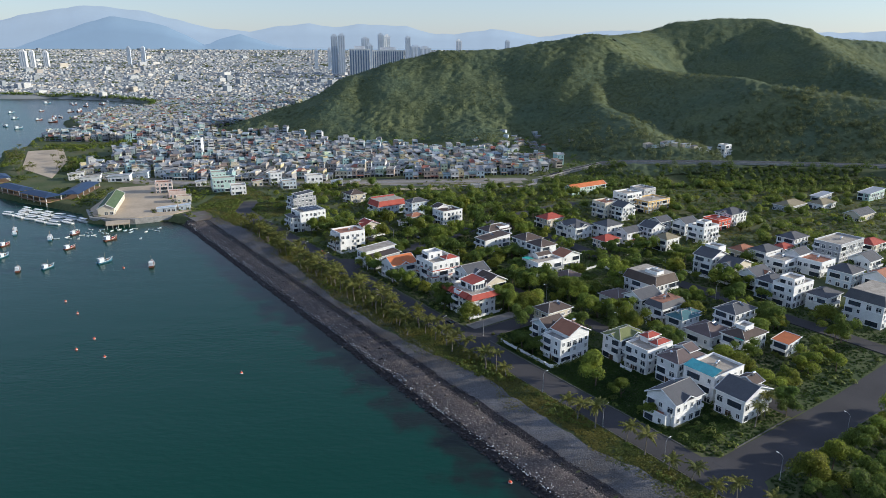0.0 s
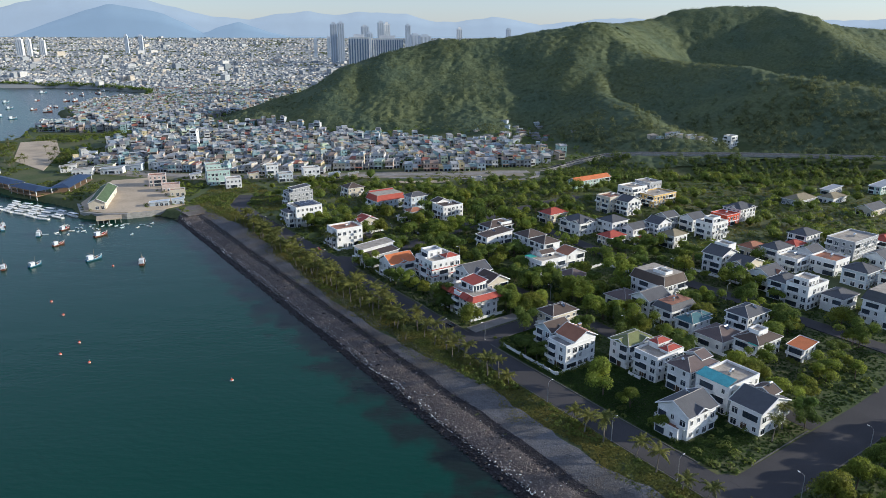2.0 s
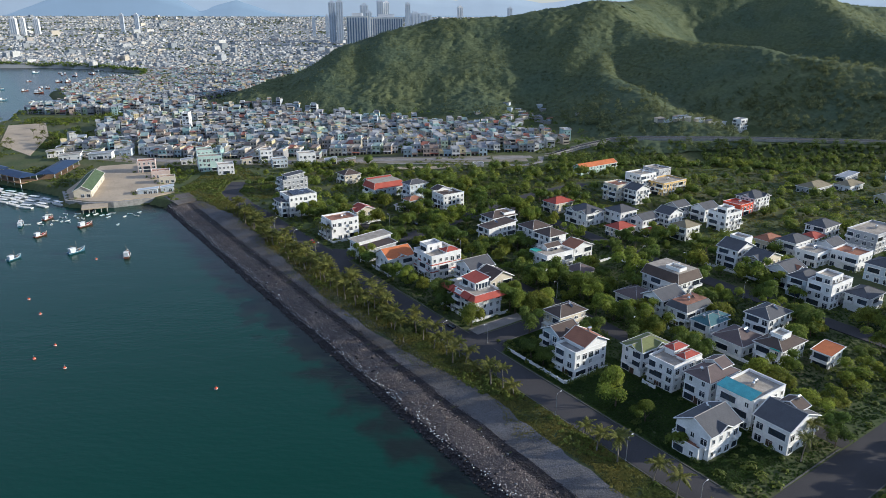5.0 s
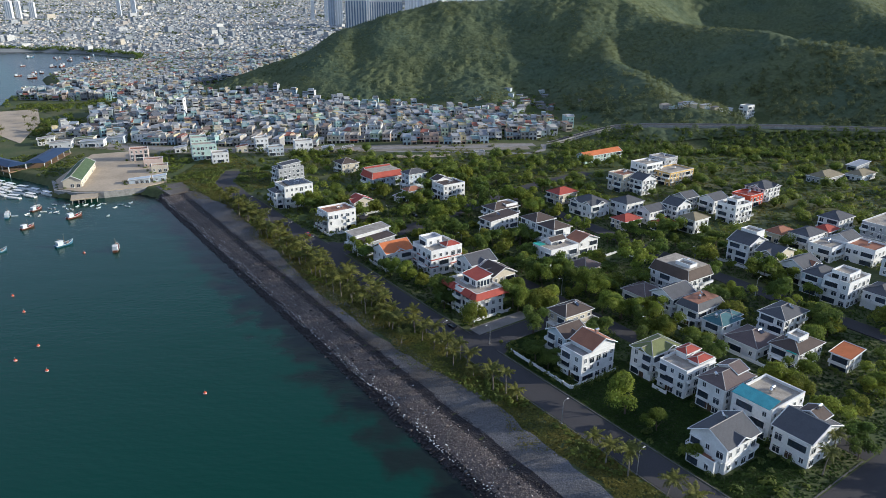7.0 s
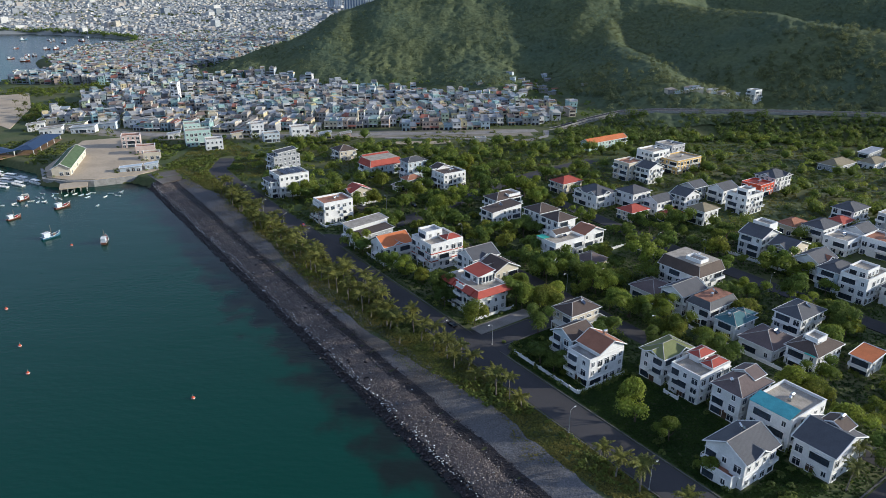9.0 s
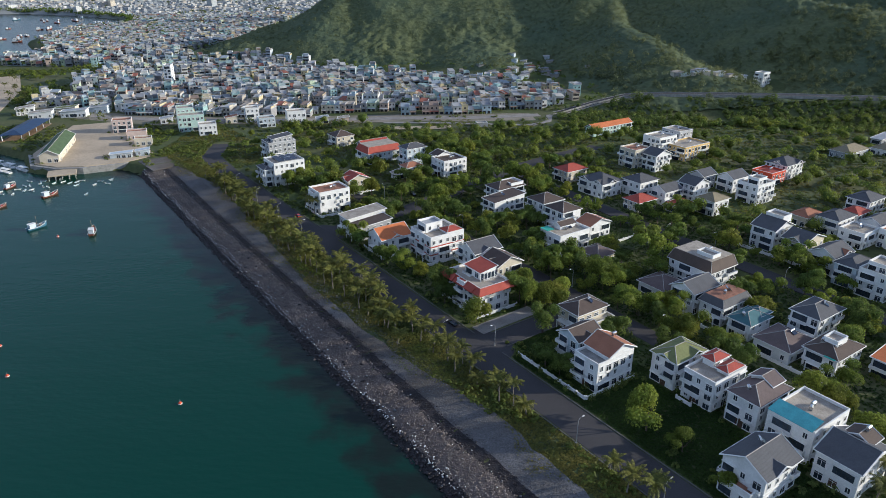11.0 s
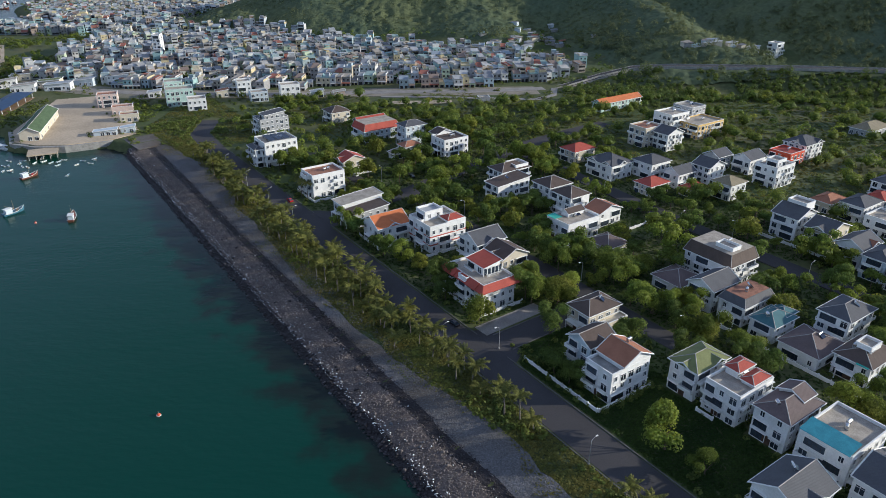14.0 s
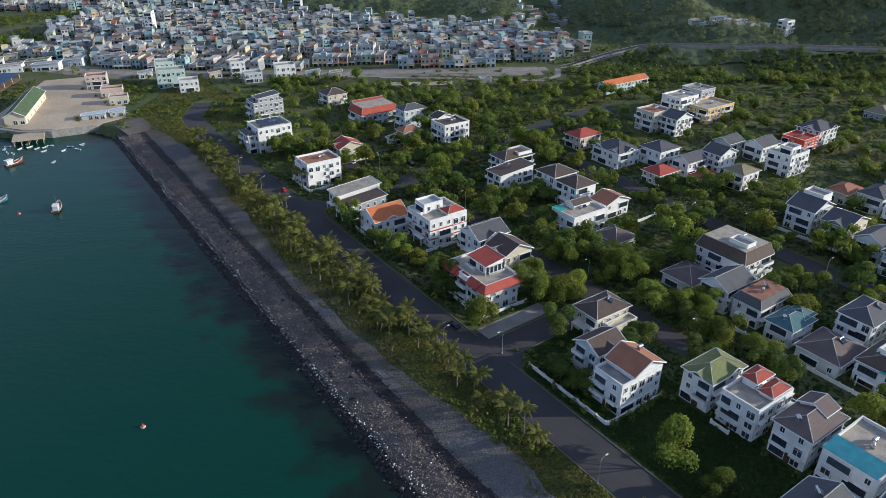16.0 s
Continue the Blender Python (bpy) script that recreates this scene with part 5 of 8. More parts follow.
slab("pavement_yard", [(-184, 499), (-195, 484), (-217, 473), (-233, 471.5), (-249, 477), (-263, 500), (-277, 580), (-247, 594), (-222, 556)], 0.5, 4.35, YARD, "pale concrete harbour yard", "yard")
slab("quay_wall", [(-182, 499), (-196, 482), (-217, 471), (-233, 469), (-251, 475), (-266, 500), (-263, 501), (-248, 478), (-232, 472.5), (-216, 475), (-194, 486), (-186, 501)], -4, 3.9, CONCRETE, "weathered concrete quay wall", "quay wall")
slab("pavement_plaza", [(-358, 622), (-415, 672), (-476, 788), (-445, 806), (-395, 720)], 2, 4.3, YARD, "pale paved waterside plaza", "plaza")
jetty = tagged(new("jetty"), "concrete jetty on round piles", "jetty")
part("deck", Shape().box(-11, -6, 2.6, 11, 6, 3.3), YARD, jetty)
for x in (-10, -5, 0, 5, 10):
    for y in (-5, 0, 5):
        part("pile", Shape().tube([(x, y, -6), (x, y, 2.6)], [0.35, 0.35], 8), CONCRETE, jetty)
jetty.matrix_basis = pose(-226, 464, 0, 0, 0, 25) @ Matrix.Diagonal((0.7, 1, 1, 1))


def house_at(x, y, turn, lx, ly, h, kind, roof, wall, label, blocks=(), category="house"):
    """A building placed by world coordinates; returns it."""
    q = Vector((x, y)) - ORIGIN
    ob = villa(q.dot(ALONG), q.dot(INLAND), ly, lx, h, kind, roof, wall, label, blocks, turn=turn - GRID, base=4.2, bands=False, balconies=0)
    tagged(ob, category=category)
    return ob


house_at(-247, 478, 17, 12, 57, 4.6, "gable_u", R_DARKGREEN, CREAM, "long cream warehouse with a green metal roof", category="warehouse")
house_at(-236, 556, 20, 13, 10, 8.2, F, TERRACOTTA, PINK, "pink three-storey harbour office with a flat roof", category="office")
house_at(-218, 537, 20, 13, 8, 4.8, F, TERRACOTTA, PINK, "low pink harbour office with a terracotta roof deck", category="office")
house_at(-206, 521, 20, 11, 7, 4.2, F, TERRACOTTA, CREAM, "cream annexe of the harbour office", category="office")
house_at(-209, 489, 16, 14, 6, 2.6, "shed", PALEBLUE, PALEBLUE, "pale blue waterside shed with a flat roof", category="shed")
house_at(-195, 495, 20, 9, 6, 3.2, "shed", PALEBLUE, PALEBLUE, "pale blue waterside hut", category="hut")
house_at(-190, 560, 22, 18, 12, 11, F, SCREED, MINT, "pale green house with stepped roof terraces", [(0, 12, 12, 12, 14, F, SCREED, 0)])
house_at(-172, 550, 22, 12, 10, 7, F, SCREED, WHITE, "white house with a flat roof by the coast road")
house_at(-150, 592, 22, 10, 10, 10, F, SCREED, WHITE, "white corner house with a roof terrace")
house_at(-136, 575, 22, 12, 10, 6, F, SCREED, PALEBLUE, "pale blue house with a flat roof")
house_at(-118, 590, 22, 14, 10, 8, F, SCREED, WHITE, "white house with arched roof terraces")
house_at(25, 570, 10, 8, 6, 4.5, F, SCREED, GREYW, "grey box building in the field", category="pump house")
# low sheds round the yard and along the town road
rng = random.Random(44)
for x, y, turn, lx, ly, h, m, wl in [(-322, 600, 15, 18, 9, 4.2, SCREED, WHITE), (-345, 640, 15, 16, 10, 3.8, GALV, CREAM), (-300, 606, 8, 20, 9, 4.4, GALV, WHITE), (-338, 612, 25, 14, 9, 5.0, SCREED, WHITE), (-312, 618, 8, 18, 10, 4.0, R_GREEN, CREAM), (-286, 622, 5, 16, 10, 4.2, GALV, PALEBLUE), (-262, 628, 5, 18, 9, 6.4, SCREED, WHITE), (-236, 622, 5, 14, 8, 3.6, GALV, GREYW), (-214, 586, 20, 10, 8, 3.4, GALV, WHITE), (-165, 588, 22, 10, 8, 4.0, R_RUST, CREAM), (-96, 587, 15, 10, 8, 4.0, GALV, WHITE), (-80, 590, 12, 9, 7, 3.6, SCREED, PINK)]:
    house_at(x, y, turn, lx, ly, h, "shed", m, wl, "low shed with a sheet roof by the town road", category="shed")
# waterside pavilions with blue roofs
for x, y, turn, lx, ly in ((-356, 563, 55, 14, 42), (-320, 537, 58, 14, 38), (-300, 560, 8, 15, 52), (-398, 612, 40, 12, 26)):
    p = tagged(new("pavilion"), "waterside pavilion with a blue sheet roof", "pavilion", "waterside pavilions")
    p.matrix_basis = pose(x, y, 4.0, 0, 0, turn)
    shape, lines, edges = roof_shape("hip", -lx / 2, -ly / 2, lx / 2, ly / 2, 4.0, 2.0)
    part("roof", shape, NAVY, p)
    for px in (-lx / 2 + 1, lx / 2 - 1):
        for k in range(5):
            part("post", Shape().box(px - 0.2, -ly / 2 + 1 + k * (ly - 2) / 4 - 0.2, -4, px + 0.2, -ly / 2 + 1 + k * (ly - 2) / 4 + 0.2, 3.85), TRIM, p)
    part("deck", Shape().box(-lx / 2, -ly / 2, -0.5, lx / 2, ly / 2, 0.2), WOODY, p)
# moored white pontoons
PONT = None
for k in range(16):
    x, y = -258 - k * 4.0 - 4.5 * (k % 3), 478 + k * 2.3 - 6.5 * (k % 3)
    if PONT is None:
        PONT = tagged(new("tour_boat"), "white covered tour boat moored at the quay", "boat", "moored tour boats")
        hull = [(-6, -1.3, 0.7), (4.2, -1.4, 0.8), (6.4, 0, 1.1), (4.2, 1.4, 0.8), (-6, 1.3, 0.7), (-5.6, -1, -0.3), (3.6, -1, -0.3), (5.4, 0, -0.2), (3.6, 1, -0.3), (-5.6, 1, -0.3)]
        part("hull", Shape().solid(hull, [(0, 1, 2, 3, 4), (9, 8, 7, 6, 5), (5, 6, 1, 0), (6, 7, 2, 1), (7, 8, 3, 2), (8, 9, 4, 3), (9, 5, 0, 4)]), TRIM, PONT)
        part("canopy", Shape().box(-5, -1.3, 2.5, 3, 1.3, 2.65), TRIM, PONT)
        for px in (-4.8, -1, 2.8):
            for py in (-1.15, 1.15):
                part("post", Shape().box(px - 0.05, py - 0.05, 0.7, px + 0.05, py + 0.05, 2.5), GALV, PONT)
        PONT.matrix_basis = pose(x, y, 0, 0, 0, 150)
    else:
        copy_thing(PONT, pose(x, y, 0, 0, 0, 140 + (k * 37) % 25))


# ---------------------------------------------------------------- the dense old town
rng = random.Random(11)
LOTS = []
row, yy = 0, 614.0
while yy < 1560:
    xx = -640.0 + rng.uniform(0, 4)
    while xx < 150:
        w = rng.uniform(4.0, 7.5)
        LOTS.append((xx + w / 2, yy + 5 * math.sin(xx * 0.018 + row) + rng.uniform(-2.5, 2.5), w))
        xx += w + (0.15 if rng.random() < 0.86 else rng.uniform(2.0, 5.0))
    row += 1
    yy += rng.uniform(12.5, 15) if row % 2 else rng.uniform(14, 18)
LX, LY = np.array([q[0] for q in LOTS]), np.array([q[1] for q in LOTS])
LH, LD = height(LX, LY), land_distance(LX, LY)
foot = np.interp(LX, [-640, -289, -229, -131, -58, 11, 73, 126, 150], [1500, 960, 905, 850, 825, 790, 735, 685, 660])
front = np.interp(LX, [-640, -330, -220, -113, -44, 9, 72, 110, 150], [760, 640, 606, 606, 608, 607, 620, 652, 700])
keep = ((LY < foot) | (LX < -300)) & (LD > 14) & (LY > front + 4) & (LH < np.where(LX > -250, 13.0, 9.0) + np.clip(LY - 1550, 0, None)) & ~((LX < -360) & (LY < 870)) & ~((LX < -345) & (LY < 745))
TOWN = [(q[0], q[1], q[2], z) for q, ok, z in zip(LOTS, keep, LH) if ok]
TOWN.sort(key=lambda q: q[1] + 0.25 * abs(q[0] + 60))
print("town lots", len(TOWN))


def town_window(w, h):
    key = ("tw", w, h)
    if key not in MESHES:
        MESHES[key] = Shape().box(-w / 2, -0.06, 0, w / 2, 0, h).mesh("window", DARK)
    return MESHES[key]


def town_house(x, y, w, z, r):
    """A narrow town house: walls with a parapet, a roof, windows to the street and a sheet-roofed awning."""
    deep, storeys = r.uniform(9, 13.5), (r.choice((1, 1, 2, 2)) if y < 634 else r.choice((1, 2, 2, 2, 2, 3, 3, 3)))
    h = storeys * 3.3 + 0.4
    house = tagged(new("town_house"), "narrow %s-storey town house with a flat roof" % ("one", "two", "three", "four")[storeys - 1], "house", "houses of the old town")
    house.matrix_basis = pose(x, y, z - 0.3, 0, 0, r.uniform(-9, 9) + 3 + 8 * math.sin(x * 0.013))
    part("wall", Shape().box(-w / 2, 0, -1, w / 2, deep, h), TOWNWALL_OB, house)
    cover = r.random()
    if cover < 0.6:
        part("roof", Shape().solid([(-w / 2 - 0.1, -0.5, h + 0.25), (w / 2 + 0.1, -0.5, h + 0.25), (w / 2 + 0.1, deep, h + 1.1), (-w / 2 - 0.1, deep, h + 1.1), (-w / 2 - 0.1, -0.5, h), (w / 2 + 0.1, -0.5, h), (w / 2 + 0.1, deep, h), (-w / 2 - 0.1, deep, h)], [(0, 1, 2, 3), (4, 5, 1, 0), (5, 6, 2, 1), (6, 7, 3, 2), (7, 4, 0, 3), (7, 6, 5, 4)]), TOWNROOF_OB, house)
    else:
        t, pz = 0.15, h + 0.9
        o, i = [(-w / 2, 0), (w / 2, 0), (w / 2, deep), (-w / 2, deep)], [(-w / 2 + t, t), (w / 2 - t, t), (w / 2 - t, deep - t), (-w / 2 + t, deep - t)]
        v = [(*p, h) for p in o] + [(*p, pz) for p in o] + [(*p, pz) for p in i] + [(*p, h + 0.1) for p in i]
        f = [(12, 13, 14, 15)]
        for k in range(4):
            j = (k + 1) % 4
            f += [(k, j, 4 + j, 4 + k), (4 + k, 4 + j, 8 + j, 8 + k), (8 + k, 8 + j, 12 + j, 12 + k)]
        part("parapet", Shape().solid(v, f), TOWNWALL_OB, house)
        if r.random() < 0.65:
            sx, sy = w * r.uniform(0.4, 0.75), deep * r.uniform(0.25, 0.45)
            x0, y0 = -w / 2 + 0.2 + (w - sx - 0.4) * r.random(), 0.3 + (deep - sy - 0.6) * r.random()
            part("stair_head", Shape().box(x0, y0, h + 0.1, x0 + sx, y0 + sy, h + 2.7), TOWNWALL_OB, house)
            part("roof", Shape().box(x0 - 0.2, y0 - 0.2, h + 2.7, x0 + sx + 0.2, y0 + sy + 0.2, h + 2.85), TOWNROOF_OB, house)
    part("party_wall", Shape().box(w / 2 - 0.2, -0.3, h, w / 2, deep * r.uniform(0.5, 1.0), h + r.uniform(1.0, 1.8)), TOWNWALL_OB, house)
    n = 2 if w > 5 else 1
    for st in range(storeys):
        for k in range(n):
            ww, hh = (1.2, 1.4) if st else (w / n * 0.6, 2.2)
            part("window" if st else "door", town_window(round(ww, 1), hh), None, house, at=pose(-w / 2 + (k + 0.5) * w / n, 0, st * 3.3 + (1.0 if st else 0.2), 0, 0, 0))
    if r.random() < 0.6:
        part("awning", Shape().solid([(-w / 2, -2.2, 2.6), (w / 2, -2.2, 2.6), (w / 2, 0, 3.1), (-w / 2, 0, 3.1), (-w / 2, -2.2, 2.5), (w / 2, -2.2, 2.5), (w / 2, 0, 3.0), (-w / 2, 0, 3.0)], [(0, 1, 2, 3), (7, 6, 5, 4), (4, 5, 1, 0), (5, 6, 2, 1), (7, 4, 0, 3)]), TOWNROOF_OB, house)
    return house


rng = random.Random(21)
NEAR_TOWN = 120
for x, y, w, z in TOWN[:NEAR_TOWN]:
    town_house(x, y, w, z, rng)

# the rest of the town: too many to count
walls, roofs, holes = Shape(), Shape(), Shape()


def turned(p, x, y, z, c, s):
    return [(x + a * c - b * s, y + a * s + b * c, z + e) for a, b, e in p]


CUBE = [(4, 5, 6, 7), (0, 1, 5, 4), (1, 2, 6, 5), (2, 3, 7, 6), (3, 0, 4, 7)]


def cube(x0, y0, z0, x1, y1, z1):
    return [(x0, y0, z0), (x1, y0, z0), (x1, y1, z0), (x0, y1, z0), (x0, y0, z1), (x1, y0, z1), (x1, y1, z1), (x0, y1, z1)]


for x, y, w, z in TOWN[NEAR_TOWN:]:
    if rng.random() < 0.06:
        continue
    deep, storeys = rng.uniform(8, 13.5), rng.choice((1, 1, 2, 2, 2, 2, 3, 3))
    if x < -400 and y > 1000:
        storeys = 1
    h = storeys * 3.2 + rng.uniform(-0.4, 0.9)
    a = radians(rng.uniform(-16, 16) + (26 if x < -250 else 12 + 12 * math.sin(x * 0.01 + y * 0.013)))
    c, s = math.cos(a), math.sin(a)
    walls.solid(turned(cube(-w / 2, 0, -3, w / 2, deep, h), x, y, z, c, s), CUBE)
    if rng.random() < 0.6:
        # a sheet roof that falls to the street or to one side
        rise, side = rng.uniform(0.5, 1.5), rng.uniform(-0.5, 0.5)
        p = cube(-w / 2 - 0.25, -0.6, h, w / 2 + 0.25, deep + 0.2, h + 0.2)
        p = p[:4] + [(p[4][0], p[4][1], h + 0.2 + max(0, side)), (p[5][0], p[5][1], h + 0.2 + max(0, -side)), (p[6][0], p[6][1], h + 0.2 + rise), (p[7][0], p[7][1], h + 0.2 + rise)]
        roofs.solid(turned(p, x, y, z, c, s), CUBE)
    else:
        u, v = rng.uniform(0.1, 0.5), rng.uniform(0.2, 0.5)
        walls.solid(turned(cube(-w / 2 + 0.2, deep * u, h, w / 2 - rng.uniform(0.3, 2.0), deep * (u + v), h + rng.uniform(2.0, 2.8)), x, y, z, c, s), CUBE)
        if rng.random() < 0.5:
            roofs.solid(turned(cube(-w / 2 + 0.1, 0.2, h + 2.3, w / 2 - 0.1, deep * u + 0.4, h + 2.42), x, y, z, c, s), CUBE)
    # party walls stand proud of the roof
    tall = rng.uniform(0.5, 1.3)
    for u in (-w / 2, w / 2 - 0.2):
        if rng.random() < 0.7:
            walls.solid(turned(cube(u, -0.3, h, u + 0.2, deep * rng.uniform(0.5, 1.0), h + tall + 0.4), x, y, z, c, s), CUBE)
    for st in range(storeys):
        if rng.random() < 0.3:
            # a flat dark panel across the front, painted in for a gallery's shade
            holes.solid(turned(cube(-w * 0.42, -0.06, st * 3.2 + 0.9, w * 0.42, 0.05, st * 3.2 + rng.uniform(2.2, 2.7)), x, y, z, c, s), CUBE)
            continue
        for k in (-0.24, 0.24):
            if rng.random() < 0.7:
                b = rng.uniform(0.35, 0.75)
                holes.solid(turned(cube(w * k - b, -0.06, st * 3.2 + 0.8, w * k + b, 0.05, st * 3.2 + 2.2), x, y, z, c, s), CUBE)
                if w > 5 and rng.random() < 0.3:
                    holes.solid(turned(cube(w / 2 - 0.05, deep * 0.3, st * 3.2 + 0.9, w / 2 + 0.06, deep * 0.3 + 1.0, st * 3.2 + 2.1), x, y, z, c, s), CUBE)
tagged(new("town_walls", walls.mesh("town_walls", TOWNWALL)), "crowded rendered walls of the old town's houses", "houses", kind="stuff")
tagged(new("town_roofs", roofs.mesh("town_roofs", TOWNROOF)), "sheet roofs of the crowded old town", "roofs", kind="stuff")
tagged(new("town_openings", holes.mesh("town_openings", DARK)), "dark windows and painted gallery shade of the crowded old town", "windows", kind="stuff")
house_at(-265, 735, 5, 7, 10, 21, F, SCREED, WHITE, "tall narrow white house above the town's roofs")

# shacks on the hillside
for i in range(74):
    if i < 44:
        x, y = 88 + rng.gauss(0, 20), 800 + rng.gauss(0, 22)
    elif i < 52:
        x, y = 118 + rng.gauss(0, 12), 752 + rng.gauss(0, 7)
    elif i < 65:
        x, y = rng.uniform(208, 266), rng.uniform(700, 714)
    else:
        x, y = rng.uniform(280, 322), rng.uniform(646, 658)
    z = ground_z(x, y)
    if z < 6 or z > 60:
        continue
    lx, ly, hh = rng.uniform(4.5, 9.5), rng.uniform(4, 7), rng.uniform(2.2, 3.2)
    sh = tagged(new("shack"), "small hillside shack with a metal sheet roof", "shack", "hillside shacks")
    sh.matrix_basis = pose(x, y, z + 0.6, 0, 0, rng.uniform(-30, 30))
    part("wall", Shape().box(-lx / 2, -ly / 2, -3, lx / 2, ly / 2, hh), rng.choice((CONCRETE, PALEBLUE, CREAM)), sh)
    part("roof", roof_shape("shed", -lx / 2 - 0.4, -ly / 2 - 0.4, lx / 2 + 0.4, ly / 2 + 0.4, hh + 0.2, 0.8)[0], TOWNROOF_OB, sh)

# ---------------------------------------------------------------- the far city
cand = []
rng = random.Random(5)
for i in range(27000):
    y = 1250 + 3300 * rng.random() ** 1.35
    x = -0.78 * y + rng.random() * (0.83 * y + 150)
    if y < 1560 and x > -330 and x < 900:
        y += 330
    cand.append((x, y, rng.random(), rng.random(), rng.random(), rng.random()))
cand = np.array(cand)
walls = Shape()
ok = (land_distance(cand[:, 0], cand[:, 1]) > 12) & ~((np.abs(wavy(cand[:, 0], cand[:, 1], 0.0035, 31)) < 0.10) & (cand[:, 1] > 1700))
cz = height(cand[:, 0], cand[:, 1])
ok &= ~((cand[:, 1] < 1560) & (cz > 8)) & (cand[:, 1] > 1540)
for (x, y, a, b, c, e), z in zip(cand[ok], cz[ok]):
    big = 1 + (y - 1500) / 5000
    grand = e > 0.988
    w, dp = (4.0 + 5 * a * a + 14 * a * grand) * big, (5 + 4 * b + 8 * grand) * big
    h = 1.8 + 2.8 * c * c + (12 * c if grand else 0)
    an = 0.15 + 1.0 * ((e * 37) % 1)
    walls.solid(turned(cube(-w / 2, -dp / 2, -6, w / 2, dp / 2, h), x, y, z, math.cos(an), math.sin(an)), CUBE)
tagged(new("city", walls.mesh("city", CITYWALL)), "wide pale city of low blocks on the plain", "city", kind="stuff")


def tower(x, y, w, dp, h, material, label, bays, turn=0, strips=None):
    """A far high-rise: body, dark window strips between white piers, and a plant room."""
    t = tagged(new("tower_block"), label, "tower block", "far tower blocks")
    t.matrix_basis = pose(x, y, ground_z(x, y) - 2, 0, 0, turn)
    part("wall", Shape().box(-w / 2, -dp / 2, 0, w / 2, dp / 2, h), material, t)
    for k in range(bays):
        u = -w / 2 + (k + 0.5) * w / bays
        part("window_strip", Shape().box(u - w / bays * 0.24, -dp / 2 - 0.25, 6, u + w / bays * 0.24, -dp / 2, h - 3), strips or TOWERGLASS, t)
    part("plant_room", Shape().box(-w / 4, -dp / 4, h, w / 4, dp / 4, h + 5), material, t)
    return t


TOWERBLUE = mat("blue_tower_glass", (0.17, 0.23, 0.34), rough=0.4, var=0.2, bump=0, scale=0.05)
# paled far beyond real glass: haze put into the colour
TOWERGLASS = mat("tower_glass", (0.40, 0.46, 0.52), rough=0.35, var=0.2, bump=0, scale=0.05)
TOWERPALE = mat("pale_tower_render", (0.74, 0.74, 0.74), var=0.08, scale=0.02, fine=0.2, bump=0)
# farther towers' walls: haze lightens and blues the colour itself
TOWERGREY = mat("blue_grey_tower", (0.55, 0.60, 0.66), var=0.08, scale=0.02, fine=0.2, bump=0)
tower(-163, 1405, 40, 24, 114, TOWERPALE, "pale high-rise with blue vertical window strips", 8, 5, TOWERBLUE)
tower(-109, 1420, 62, 24, 112, TOWERPALE, "broad pale high-rise with blue vertical window strips", 14, 4, TOWERBLUE)
for px, top, y, w in ((603, 66, 2400, 22), (615, 65, 2380, 22), (655, 70, 2300, 24), (662, 80, 2250, 20), (681, 64, 2400, 20), (691, 66, 2420, 20), (726, 68, 2350, 16), (738, 82, 2200, 30), (754, 84, 2100, 34), (811, 73, 2600, 18), (892, 74, 2700, 16), (594, 86, 2600, 12), (572, 88, 2700, 12), (80, 91, 2700, 22), (95, 91, 2720, 16), (118, 92, 2750, 18), (258, 85, 2900, 14), (282, 85, 2950, 16), (865, 88, 2500, 22)):
    f = 1214.4
    x = y * (px - 784) / f / 0.985
    z = 121.75 + y * (82 - top) / f * 1.06
    tower(x, y, w, w * 0.8, max(20, z - ground_z(x, y)), TOWERPALE if px in (811, 80, 95, 118, 691, 865) else TOWERGREY, "slender high-rise on the city's skyline", 3, 10)


# ---------------------------------------------------------------- stone revetment along the shore
def shore_points(n, d0, d1, seed, s0=-70, s1=372):
    g = np.random.default_rng(seed)
    s, d = g.uniform(s0, s1, n), g.uniform(d0, d1, n)
    x, y = 28.5 - 0.57 * s + 0.8216 * d, 165 + 0.8216 * s + 0.57 * d
    return s, d, x, y, sheet(x, y), g


def stones(name, n, d0, d1, r0, r1, material, label, seed, s0=-70, sink=0.1, flat=0.6):
    s, d, x, y, z, g = shore_points(n, d0, d1, seed, s0)
    r = r0 + (r1 - r0) * g.random(n) ** 2.2
    me = lumps_mesh(name, np.stack([x, y, z + r * 0.25 + sink], axis=1), r, material, seed + 1, flat, closed=False)
    return tagged(new(name, me), label, "stones", kind="stuff")


# where the gravel gives way to grass: along the shore, inland
EDGE = [(-80, 26.5), (60, 25), (75, 24.2), (95, 21.5), (130, 20), (177, 18.6), (202, 21.5), (226, 23.5), (248, 21.7), (262, 25), (295, 26.5), (320, 27), (344, 24), (378, 18)]


def grass_edge(s):
    return np.interp(s, [q[0] for q in EDGE], [q[1] for q in EDGE])


